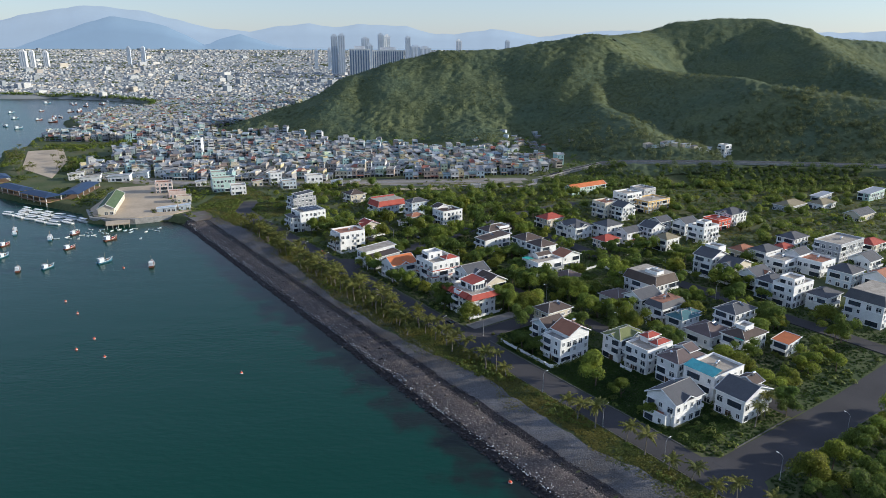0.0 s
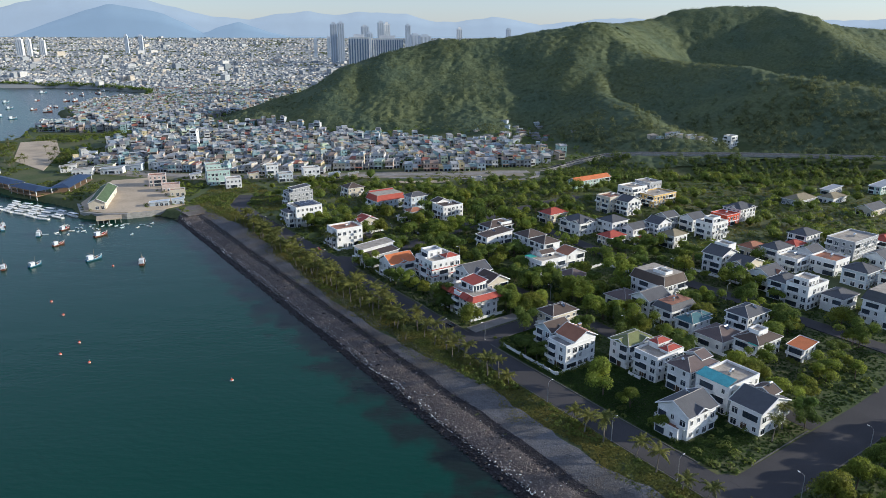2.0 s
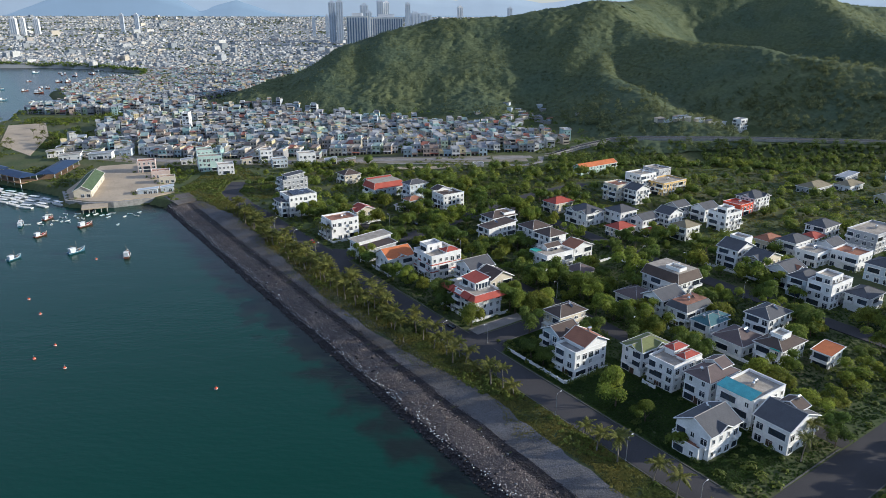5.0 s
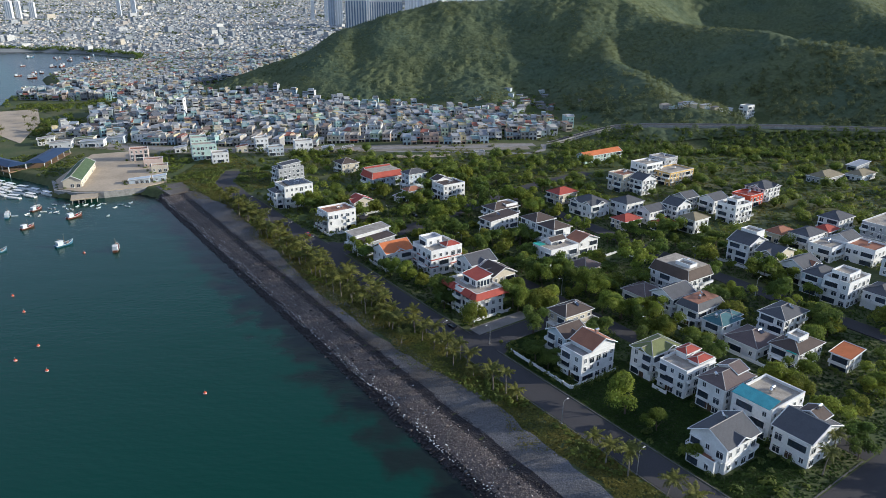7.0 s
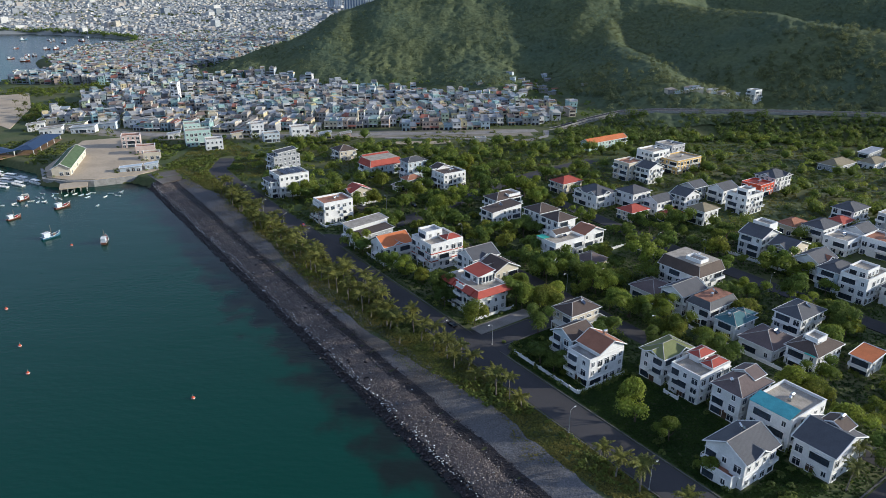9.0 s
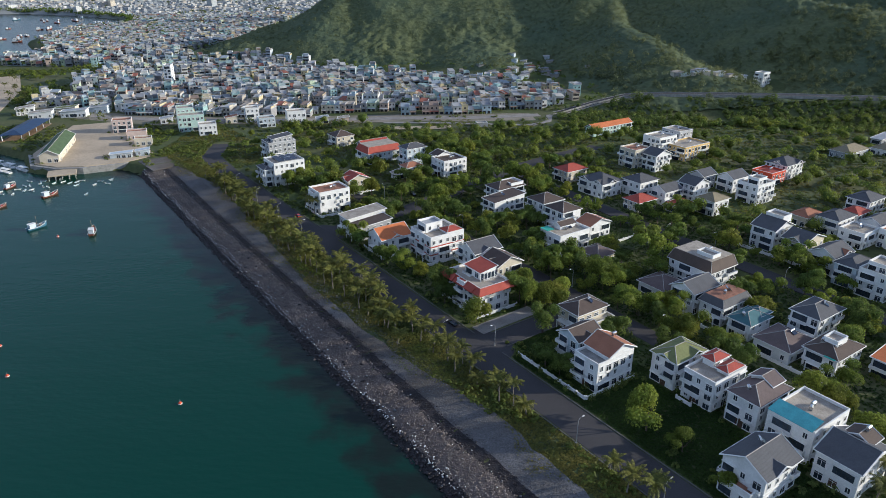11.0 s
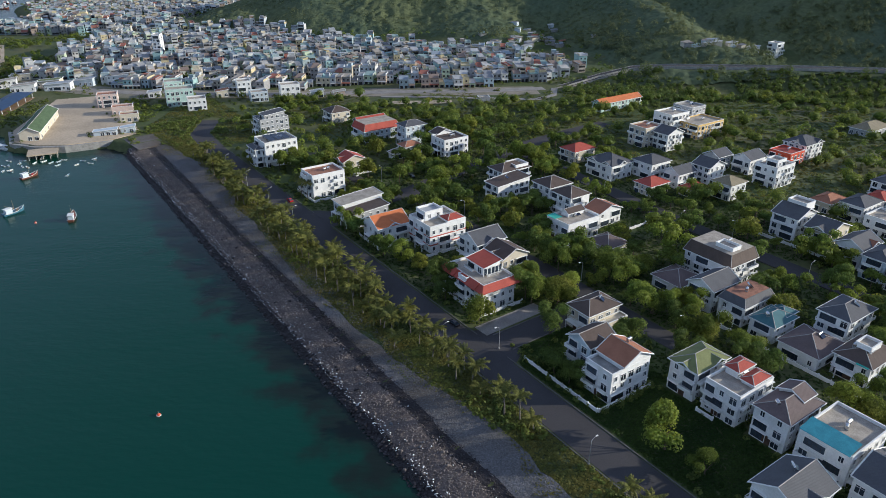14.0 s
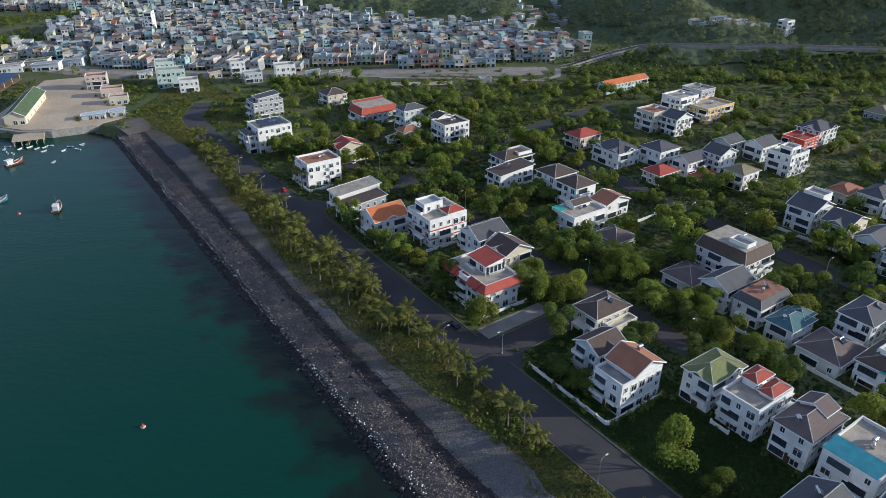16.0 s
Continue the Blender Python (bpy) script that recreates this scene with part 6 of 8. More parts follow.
def shore_band(name, d0, d1, lift, material, label, ragged=0.0):
    """The bed of stones between two lines along the shore."""
    ss, dd = np.arange(-90, 374.1, 3.0), np.linspace(d0, d1, 7)
    gs, gd = np.meshgrid(ss, dd)
    gd = gd + wavy(gs * 1.0, gd * 0, 0.11, 8) * 0.9 + wavy(gs * 1.0, gd * 0, 0.02, 6) * 0.8 + ragged * ((gd - d0) / (d1 - d0)) ** 2 * (wavy(gs * 1.0, gd * 0, 0.05, 19) + 0.6 * wavy(gs * 1.0, gd * 0, 0.25, 20))
    if ragged:
        gd = d0 + (gd - d0) * (grass_edge(gs) + 0.8 - d0) / (d1 - d0)
    x, y = 28.5 - 0.57 * gs + 0.8216 * gd, 165 + 0.8216 * gs + 0.57 * gd
    z = sheet(x, y) + lift + wavy(x, y, 0.8, 5) * 0.05
    k, n = len(ss), len(dd)
    s = Shape()
    s.solid(np.stack([x, y, z], axis=2).reshape(-1, 3).tolist(), [(r * k + i, r * k + k + i, r * k + k + i + 1, r * k + i + 1)[::-1] for r in range(n - 1) for i in range(k - 1)])
    return tagged(new(name, s.mesh(name, material, smooth=True)), label, "shore", kind="structure")


shore_band("ground_wet_stones", -8, 3.6, 0.10, BEDDARK, "dark wet stone bed at the waterline")
shore_band("ground_stone_crest", 3.0, 12.4, 0.14, BEDSTONE, "brown stone bed of the revetment's crest")
# the trough has the same dark bed and stones as the waterline
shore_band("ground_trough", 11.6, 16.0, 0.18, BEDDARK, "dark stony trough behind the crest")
shore_band("ground_gravel", 15.6, 25.4, 0.22, BEDGRAVEL, "grey gravel bank above the revetment", 1.9)
ribbon("ground_gravel_end", on_ground([spot(366, 15), spot(376, 13), spot(388, 12)], 7, 0.1), 8.5, BEDGRAVEL, 0, label="grey gravel at the end of the shore by the quay", category="ground", plan=False)
stones("wet_stones", 9500, -4.0, 3.4, 0.14, 0.55, DARKSTONE, "dark wet stones at the waterline", 41, sink=0.1)
stones("revetment_stones", 27000, 3.0, 12.4, 0.08, 0.29, STONE, "tumbled brown-grey revetment stones", 43, sink=0.14)
stones("dark_stones", 7000, 11.8, 16.3, 0.10, 0.32, DARKSTONE, "dark stones in the revetment's trough", 45, sink=0.18)
stones("gravel_stones", 15000, 15.8, 24.5, 0.06, 0.17, GRAVEL, "grey gravel and small stones of the upper bank", 47, sink=0.27, flat=0.6)
bank = tagged(new("revetment"), "large boulders of the sea revetment", "revetment", kind="structure")
g = np.random.default_rng(77)
for k in range(4):
    MESHES[("boulder", k)] = lumps_mesh("boulder", np.zeros((1, 3)), np.array([1.0]), [STONE, STONE, DARKSTONE, GRAVEL][k], 80 + k, 0.7)
for k in range(130):
    s, d = g.uniform(-40, 230), g.uniform(-2.5, 13)
    x, y = spot(s, d)
    b = part("boulder", MESHES[("boulder", int(g.integers(0, 4)))], None, bank)
    r = g.uniform(0.35, 0.65)
    b.matrix_basis = pose(x, y, ground_z(x, y) + 0.25, g.uniform(-15, 15), g.uniform(-15, 15), g.uniform(0, 360)) @ Matrix.Diagonal((r, r, r, 1))
# pale litter between the stones
s, d, x, y, z, g = shore_points(1300, 0, 9, 91)
d = np.where(np.arange(1300) % 7 > 0, 2.2 + (d / 9) ** 2 * 2.6 + wavy(s, s * 0, 0.06, 24) * 0.6, d * 1.6)
x, y = 28.5 - 0.57 * s + 0.8216 * d, 165 + 0.8216 * s + 0.57 * d
z = sheet(x, y)
me = lumps_mesh("pale_stones", np.stack([x, y, z + 0.35], axis=1), g.uniform(0.08, 0.26, 1300), TRIM, 92, 0.5)
tagged(new("pale_stones", me), "scattered whitish stones and litter", "stones", kind="stuff")


# ---------------------------------------------------------------- trees
def crown_mesh(name, seed, r, h, material, leaves=620, size=0.185, low=0.0):
    """A crown of leaf clumps on overlapping lobes, with gaps and an uneven outline."""
    g = np.random.default_rng(seed)
    lobes = int(g.integers(6, 10))
    cs = np.stack([g.normal(0, r * 0.48, lobes), g.normal(0, r * 0.48, lobes), g.uniform(0.25, 0.8, lobes) * h], axis=1)
    rs = g.uniform(0.42, 0.66, lobes) * r
    k = g.integers(0, lobes, leaves)
    v = g.normal(size=(leaves, 3))
    v /= np.linalg.norm(v, axis=1, keepdims=True)
    v[:, 2] = np.where(v[:, 2] < -0.35, -v[:, 2], v[:, 2])
    c = cs[k] + v * (rs[k] * g.uniform(0.72, 1.08, leaves))[:, None] * np.array([1, 1, 0.78])
    n = v + g.normal(0, 0.45, (leaves, 3))
    return quads_mesh(name, c, size * g.uniform(0.7, 1.5, leaves), size * g.uniform(0.6, 1.2, leaves), n, material, seed + 1)


def core_mesh(name, seed, r, h, material):
    """The leafy mass inside the same lobes."""
    g = np.random.default_rng(seed)
    lobes = int(g.integers(6, 10))
    cs = np.stack([g.normal(0, r * 0.48, lobes), g.normal(0, r * 0.48, lobes), g.uniform(0.25, 0.8, lobes) * h], axis=1)
    rs = g.uniform(0.42, 0.66, lobes) * r
    return lumps_mesh(name, cs, rs * 0.6, material, seed, 0.8)


def joined(meshes, name):
    """Several meshes as one."""
    s = Shape()
    for me in meshes:
        s.solid([tuple(v.co) for v in me.vertices], [tuple(p.vertices) for p in me.polygons])
    return s.mesh(name, meshes[0].materials[0])


TREES, FAR_TREES = [], []
for k, (r, h, trunk, m) in enumerate([(4.1, 5.4, 1.8, LEAF_A), (3.5, 5.0, 1.6, LEAF_C), (4.6, 6.0, 2.0, LEAF_A), (3.0, 3.8, 1.0, LEAF_B), (3.7, 6.2, 1.8, LEAF_C), (2.5, 4.2, 1.2, LEAF_A), (4.2, 5.2, 1.6, LEAF_B)]):
    s = Shape()
    bend = 0.3 * math.sin(k * 2.0)
    s.tube([(0, 0, -0.6), (bend * 0.4, 0.1, trunk * 0.6), (bend, 0.2, trunk + h * 0.35)], [0.24, 0.19, 0.09], 6)
    trunk_me = s.mesh("trunk", BARK)
    limbs = []
    for a in range(4):
        w = a * 1.6 + k
        limbs.append(Shape().tube([(bend * 0.6, 0.1, trunk * 0.8), (math.cos(w) * r * 0.3, math.sin(w) * r * 0.3, trunk + h * 0.2), (math.cos(w) * r * 0.6, math.sin(w) * r * 0.6, trunk + h * 0.45)], [0.12, 0.08, 0.03], 5).mesh("limb", BARK))
    TREES.append((trunk_me, limbs, joined([crown_mesh("leaves", 100 + k, r, h, m, leaves=int(760 * r)), core_mesh("inner", 100 + k, r, h, m)], "crown"), trunk))
    FAR_TREES.append(joined([crown_mesh("leaves", 100 + k, r, h, m, leaves=int(320 * r), size=0.28), core_mesh("inner", 100 + k, r, h, m)], "crown"))


def tree(x, y, kind, scale, turn, label="bushy broadleaf tree with a rounded uneven crown", limbs=False):
    trunk_me, limb_me, crown, trunk = TREES[kind]
    t = tagged(new("tree"), label, "tree", "trees among the villas")
    t.matrix_basis = pose(x, y, ground_z(x, y), 0, 0, turn) @ Matrix.Diagonal((scale, scale, scale * (1.12 + 0.16 * math.sin(turn)), 1))
    part("trunk", trunk_me, None, t)
    if limbs:
        for q in limb_me:
            part("limb", q, None, t)
    part("crown", FAR_TREES[kind] if math.hypot(x, y) > 330 else crown, None, t, at=pose(0, 0, trunk))
    return t


def road_clear(s, d, m=1.0):
    """Whether a spot keeps off the streets."""
    for _, line, half in ROADS:
        for (a, b), (c, e) in zip(line[:-1], line[1:]):
            vx, vy = c - a, e - b
            t = max(0, min(1, ((s - a) * vx + (d - b) * vy) / (vx * vx + vy * vy)))
            if math.hypot(s - a - t * vx, d - b - t * vy) < half + m:
                return False
    return True


def lot_clear(s, d, m=0.0):
    return not any(a - m < s < b + m and c - m < d < e + m for a, b, c, e in FOOTPRINTS)


# trees that stand out: (s, d, kind, scale)
for s, d, k, sc in [(33, 56, 0, 1.6), (22, 57, 0, 0.9), (8, 53, 5, 1.0), (72, 55, 1, 1.3), (66, 55, 4, 1.0), (106, 53.5, 6, 1.25), (76, 58, 3, 1.0), (88, 68, 4, 1.3), (127, 56, 1, 1.3), (132, 58, 4, 1.4), (139, 60, 1, 1.2), (150, 58, 3, 1.2), (158, 57, 3, 1.0), (166, 52.5, 4, 1.0), (170, 53, 1, 1.1), (188, 52, 1, 1.3), (196, 51.5, 2, 1.0),
                    (106, 76, 0, 1.2), (112, 80, 3, 1.4), (103, 86, 6, 1.2), (117, 84, 0, 1.1), (86, 103, 0, 1.25), (78, 105, 1, 1.1), (68, 104, 4, 1.2), (58, 104, 6, 1.3), (48, 106, 0, 1.1), (70, 112, 2, 1.0), (45, 112, 6, 1.0), (36, 105, 1, 1.2), (-18, 92, 1, 1.1), (-14, 97, 4, 1.0), (-4, 103, 0, 1.3), (8, 106, 6, 1.2), (16, 108, 0, 1.3), (12, 116, 2, 1.0), (-6, 112, 3, 1.4), (-6, 128, 2, 1.1), (-4, 142, 3, 1.5), (2, 150, 1, 1.2),
                    (-42, 62, 6, 1.3), (-48, 66, 3, 1.5), (-42, 74, 0, 1.2), (-52, 78, 1, 1.5), (-42, 86, 4, 1.2), (-48, 94, 2, 1.4), (-60, 72, 2, 1.5), (-62, 88, 0, 1.4), (-44, 104, 6, 1.2), (-54, 108, 1, 1.5), (-42, 116, 2, 1.2), (-70, 100, 4, 1.4), (-45, 130, 0, 1.3), (-60, 122, 2, 1.4), (-48, 56, 1, 1.2), (-58, 60, 4, 1.3),
                    (118, 100, 2, 1.1), (124, 104, 0, 1.2), (130, 106, 4, 1.2), (140, 108, 6, 1.0), (146, 116, 1, 1.2), (120, 112, 2, 1.2), (150, 122, 5, 1.5), (104, 112, 0, 1.4), (98, 108, 2, 1.0), (110, 132, 1, 1.2), (100, 124, 6, 1.2), (96, 136, 2, 1.2), (224, 72, 3, 1.2), (228, 66, 3, 1.0), (232, 100, 0, 1.2), (205, 100, 2, 1.3), (198, 104, 0, 1.3), (190, 106, 1, 1.4), (212, 84, 3, 1.3), (276, 64, 1, 1.4), (282, 58, 0, 1.3), (284, 70, 2, 1.3), (270, 72, 4, 1.4), (300, 50.5, 3, 1.0), (320, 60, 1, 1.5), (312, 66, 0, 1.4)]:
    x, y = spot(s, d)
    tree(x, y, k, sc * 0.9, s * 37 % 360, limbs=s < 60 and d < 70)

rng = random.Random(8)
GROVE = []
count = 0
while count < 440:
    if count < 64:
        # along the streets
        _, line, half = ROADS[rng.choice((2, 3, 3, 4, 5, 5, 5, 6))]
        k = rng.randrange(len(line) - 1)
        q, side = rng.random(), rng.choice((-1, 1)) * (half + rng.uniform(1.9, 3.4))
        ux, uy = line[k + 1][0] - line[k][0], line[k + 1][1] - line[k][1]
        s, d = line[k][0] + ux * q - uy / math.hypot(ux, uy) * side, line[k][1] + uy * q + ux / math.hypot(ux, uy) * side
    elif count < 125:
        # the grove between the villas and the town
        s, d = rng.uniform(285, 420), rng.uniform(66, 190)
    elif count < 260:
        s, d = rng.uniform(-18, 330), rng.uniform(50, 330)
    elif count < 370:
        s, d = rng.uniform(60, 420), rng.uniform(95, 480)
    else:
        # the gardens of the middle rows
        s, d = rng.uniform(40, 270), rng.uniform(100, 300)
    if not road_clear(s, d, 1.6) or not lot_clear(s, d, 1.2):
        continue
    x, y = spot(s, d)
    if y > 588 or (y > 562 and -60 < x < 88) or (60 < s < 105 and 49 < d < 76) or (-16 < s < 52 and 49 < d < 76):
        continue
    count += 1
    kind, size, turn = rng.choice((0, 1, 2, 3, 4, 4, 1, 5, 6)), rng.uniform(0.75, 1.35), rng.uniform(0, 360)
    if d < 205 and s < 290:
        tree(x, y, kind, size, turn)
    else:
        if not (s > 300 and d < 112 and rng.random() < 0.6):
            GROVE.append((x, y, size))


# ---------------------------------------------------------------- coconut palms
def palm_meshes(seed, h):
    g = random.Random(seed)
    lean = g.uniform(-0.9, 0.9), g.uniform(-0.9, 0.9)
    trunk = Shape().tube([(0, 0, -0.5), (lean[0] * 0.3, lean[1] * 0.3, h * 0.4), (lean[0], lean[1], h)], [0.26, 0.17, 0.12], 7).mesh("trunk", PALMBARK)
    fronds = []
    for k in range(22):
        a = 2 * math.pi * k / 22 + g.uniform(-0.15, 0.15)
        up = g.uniform(0.0, 1.25)
        length = g.uniform(3.0, 4.3)
        s = Shape()
        prev = None
        for i in range(7):
            t = i / 6
            r = length * t * (1 - 0.12 * t)
            z = up * length * t * 0.75 - 0.46 * length * t * t
            c = Vector((math.cos(a) * r, math.sin(a) * r, z))
            side = Vector((-math.sin(a), math.cos(a), 0)) * (0.06 + 0.60 * math.sin(math.pi * min(1, 0.12 + t * 0.86)))
            cur = (c - side - Vector((0, 0, 0.28 * t + 0.05)), c, c + side - Vector((0, 0, 0.28 * t + 0.05)))
            if prev:
                # leaflets: slanted strips with gaps on each side of the rib
                for e, sgn in ((0, 0), (2, 1)):
                    for q in (0.0, 0.5):
                        m0, m1 = prev[1].lerp(cur[1], q), prev[1].lerp(cur[1], q + 0.42)
                        o0, o1 = prev[e].lerp(cur[e], q + 0.3), prev[e].lerp(cur[e], q + 0.58)
                        s.face([m0, m1, o1, o0] if sgn else [m1, m0, o0, o1])
            prev = cur
        fronds.append(s.mesh("frond", PALMLEAF))
    return trunk, fronds, (lean[0], lean[1], h)


PALMS = [palm_meshes(50 + k, h) for k, h in enumerate((6.5, 7.5, 5.2, 8.2, 4.2))]
FAR_CROWNS = [joined(p[1], "crown") for p in PALMS]


def palm(x, y, kind, scale, turn, whole=None):
    trunk, fronds, top = PALMS[kind]
    t = tagged(new("palm_tree"), "coconut palm with a slim trunk and drooping fronds", "palm tree", "palms along the shore")
    t.matrix_basis = pose(x, y, ground_z(x, y), 0, 0, turn) @ Matrix.Diagonal((scale, scale, scale, 1))
    part("trunk", trunk, None, t)
    if whole:
        part("crown", whole[kind], None, t, at=pose(*top))
    else:
        for f in fronds:
            part("frond", f, None, t, at=pose(*top))
    return t


rng = random.Random(15)
PALM_SPOTS = [(-43, 40), (-36, 36), (-31, 34.5), (-22, 36), (-15, 35), (-6, 35.5), (2, 36.2), (13, 34.5), (20, 33.5), (28, 36), (57, 34), (62, 33.5), (66, 31.5), (70, 34.5), (76, 31), (83, 33.5), (86, 30), (88, 34.5), (92, 31.5), (96, 34), (99, 30.5), (103, 33.5), (107, 31)]
s = 110.0
while s < 335:
    PALM_SPOTS.append((s + rng.uniform(-0.8, 0.8), max(rng.uniform(24.0, 36), float(grass_edge(s)) + 1.5)))
    s += rng.uniform(1.0, 2.6)
for s, d in PALM_SPOTS:
    x, y = spot(s, d)
    palm(x, y, rng.choice((0, 1, 2, 2, 4, 0)), rng.uniform(0.85, 1.15), rng.uniform(0, 360), None if s < 72 else FAR_CROWNS)
for s, d in ((238, 53.5), (243, 52.6), (250, 54), (-16, 77), (-14, 86)):
    x, y = spot(s, d)
    palm(x, y, 3, 0.95, s * 50, FAR_CROWNS)
for k in range(40):
    q = rng.random()
    x, y = -352 - 130 * q + rng.choice((-22, 24)) + rng.uniform(-9, 9), 612 + 190 * q + rng.uniform(-10, 10)
    if land_distance(np.array([x]), np.array([y]))[0] > 5:
        palm(x, y, rng.choice((0, 2, 4)), 0.9, k * 40, FAR_CROWNS)


# ---------------------------------------------------------------- shrubs, grass and hill scrub
def clumps(name, x, y, z, radius, per, quad, material, label, category, seed, squash=0.7, tall=0.5, up=0.5):
    """Low growth as many leaf clumps on the ground."""
    g = np.random.default_rng(seed)
    n = len(x)
    v = g.normal(size=(n, per, 3))
    v /= np.linalg.norm(v, axis=2, keepdims=True)
    v[:, :, 2] = np.abs(v[:, :, 2])
    r = (radius * np.ones(n))[:, None, None]
    c = np.stack([x, y, z], axis=1)[:, None, :] + v * r * np.array([1, 1, squash]) * g.uniform(0.6, 1.05, (n, per, 1)) + np.array([0, 0, 1.0]) * r * tall * 0.3
    nn = v + g.normal(0, 0.25, v.shape) + np.array([0, 0, up])
    q = (quad * np.ones(n))[:, None] * g.uniform(0.7, 1.4, (n, per))
    return tagged(new(name, quads_mesh(name, c.reshape(-1, 3), q.ravel(), q.ravel() * 0.85, nn.reshape(-1, 3), material, seed + 1)), label, category, kind="stuff")


def plan_scatter(n, s0, s1, d0, d1, seed):
    g = np.random.default_rng(seed)
    s, d = g.uniform(s0, s1, n), g.uniform(d0, d1, n)
    keep = np.ones(n, bool)
    for a, b, c, e in FOOTPRINTS:
        keep &= ~((s > a + 0.6) & (s < b - 0.6) & (d > c + 0.6) & (d < e - 0.6))
    for _, line, half in ROADS:
        for (a, b), (c, e) in zip(line[:-1], line[1:]):
            vx, vy = c - a, e - b
            t = np.clip(((s - a) * vx + (d - b) * vy) / (vx * vx + vy * vy), 0, 1)
            keep &= np.hypot(s - a - t * vx, d - b - t * vy) > half + 0.7
    keep &= ~((np.hypot((s + 27) / 11.8, (d - 46) / 9.8) < 1) | (np.hypot((s - 93) / 11.8, (d - 47) / 9.8) < 1) | (np.hypot((s - 213) / 11.8, (d - 47) / 9.8) < 1))
    keep &= ~((s > 98.4) & (s < 106.2) & (d > 50) & (d < 78))
    s, d = s[keep], d[keep]
    x, y = 28.5 - 0.57 * s + 0.8216 * d, 165 + 0.8216 * s + 0.57 * d
    return s, d, x, y, sheet(x, y), g


# grass and weeds in the lots and on the shore strip
s, d, x, y, z, g = plan_scatter(46000, -75, 260, 50, 210, 61)
w = wavy(x, y, 0.05, 12)
k = w > -0.75
clumps("grass", x[k], y[k], z[k], g.uniform(0.35, 0.8, k.sum()), 5, 0.30, GRASS, "rough green grass and weeds of the empty lots", "grass", 62, 0.28, 0.2, 1.0)
s, d, x, y, z, g = plan_scatter(36000, -75, 372, 15.5, 37.0, 63)
k = (wavy(x, y, 0.12, 13) > -0.45 + np.interp(d - grass_edge(s), [-4, 0.0, 3.0], [1.2, 0.3, -0.75]))
clumps("shore_grass", x[k], y[k], z[k], g.uniform(0.3, 0.75, k.sum()), 6, 0.26, DRYGRASS, "yellow-green grass strip along the shore", "grass", 64, 0.3, 0.2, 1.1)
s, d, x, y, z, g = plan_scatter(4200, -80, 380, 50, 340, 65)
k = (wavy(x, y, 0.06, 14) > -0.1) & ~((s > 2) & (s < 50) & (d < 74) & (d > 55)) & ~((s > 136) & (s < 156) & (d < 72))
clumps("shrubs", x[k], y[k], z[k], g.uniform(0.8, 1.9, k.sum()), 26, 0.42, SHRUB, "dense green shrubs between the villas", "shrubs", 66, 0.8, 0.9, 0.8)
s, d, x, y, z, g = plan_scatter(1700, -70, 372, 20, 36, 67)
k = (wavy(x, y, 0.1, 15) > 0.15) & (d > grass_edge(s) + 1)
clumps("shore_shrubs", x[k], y[k], z[k], g.uniform(0.5, 1.2, k.sum()), 22, 0.3, SHRUB, "low shrubs under the shore palms", "shrubs", 68, 0.8, 1.0)
s, d, x, y, z, g = plan_scatter(6500, 60, 460, 200, 620, 69)
k = (y < 592 - 24 * ((x > -60) & (x < 88))) & (z < 16) & (wavy(x, y, 0.03, 16) > -0.05)
clumps("field_scrub", x[k], y[k], z[k], g.uniform(0.6, 1.7, k.sum()), 18, 0.5, SHRUB, "wild scrub of the field below the hill", "scrub", 70, 0.6, 0.6, 1.1)
s, d, x, y, z, g = plan_scatter(5500, 230, 470, 48, 330, 71)
k = (y < 592 - 28 * ((x > -60) & (x < 88))) & (wavy(x, y, 0.03, 17) > np.where(x > -20, 0.15, -0.3))
k &= ~((s > 296) & (d < 118) & (g.random(len(s)) < 0.75))
clumps("town_edge_scrub", x[k], y[k], z[k], g.uniform(0.6, 1.7, k.sum()), 18, 0.5, SHRUB, "scrub and small trees before the town", "scrub", 72, 0.65, 0.7, 1.0)

s, d, x, y, z, g = plan_scatter(2600, 366, 480, 6, 60, 73)
k = (y < 600) & (x > -185) & (wavy(x, y, 0.05, 18) > 0.3)
k &= g.random(len(s)) < 0.45
clumps("verge_scrub", x[k], y[k], z[k], g.uniform(0.6, 1.7, k.sum()), 16, 0.5, SHRUB, "scrub between the harbour yard and the coast road", "scrub", 74, 0.8, 0.8)
s, d, x, y, z, g = plan_scatter(9000, 340, 480, 6, 80, 79)
k = (y < 596) & (x > -185) & (d > np.interp(s, [340, 372, 400], [28, 22, 19]))
clumps("verge_grass", x[k], y[k], z[k], g.uniform(0.4, 0.9, k.sum()), 5, 0.36, DRYGRASS, "dry yellow grass between the yard and the coast road", "grass", 80, 0.28, 0.2, 1.2)
s, d, x, y, z, g = plan_scatter(34000, 60, 470, 110, 560, 75)
k = (y < 596 - 28 * ((x > -60) & (x < 88) & (wavy(x, y, 0.1, 5) < 0.3))) & (x > -190) & (z < 14) & ((s > 225) | (d > 205))
# paler shore-grass tone, partly standing for the haze over the far field
clumps("field_grass", x[k], y[k], z[k], g.uniform(0.5, 1.1, k.sum()), 5, 0.45, DRYGRASS, "dry yellow-green grass of the open field", "grass", 76, 0.25, 0.2, 1.4)

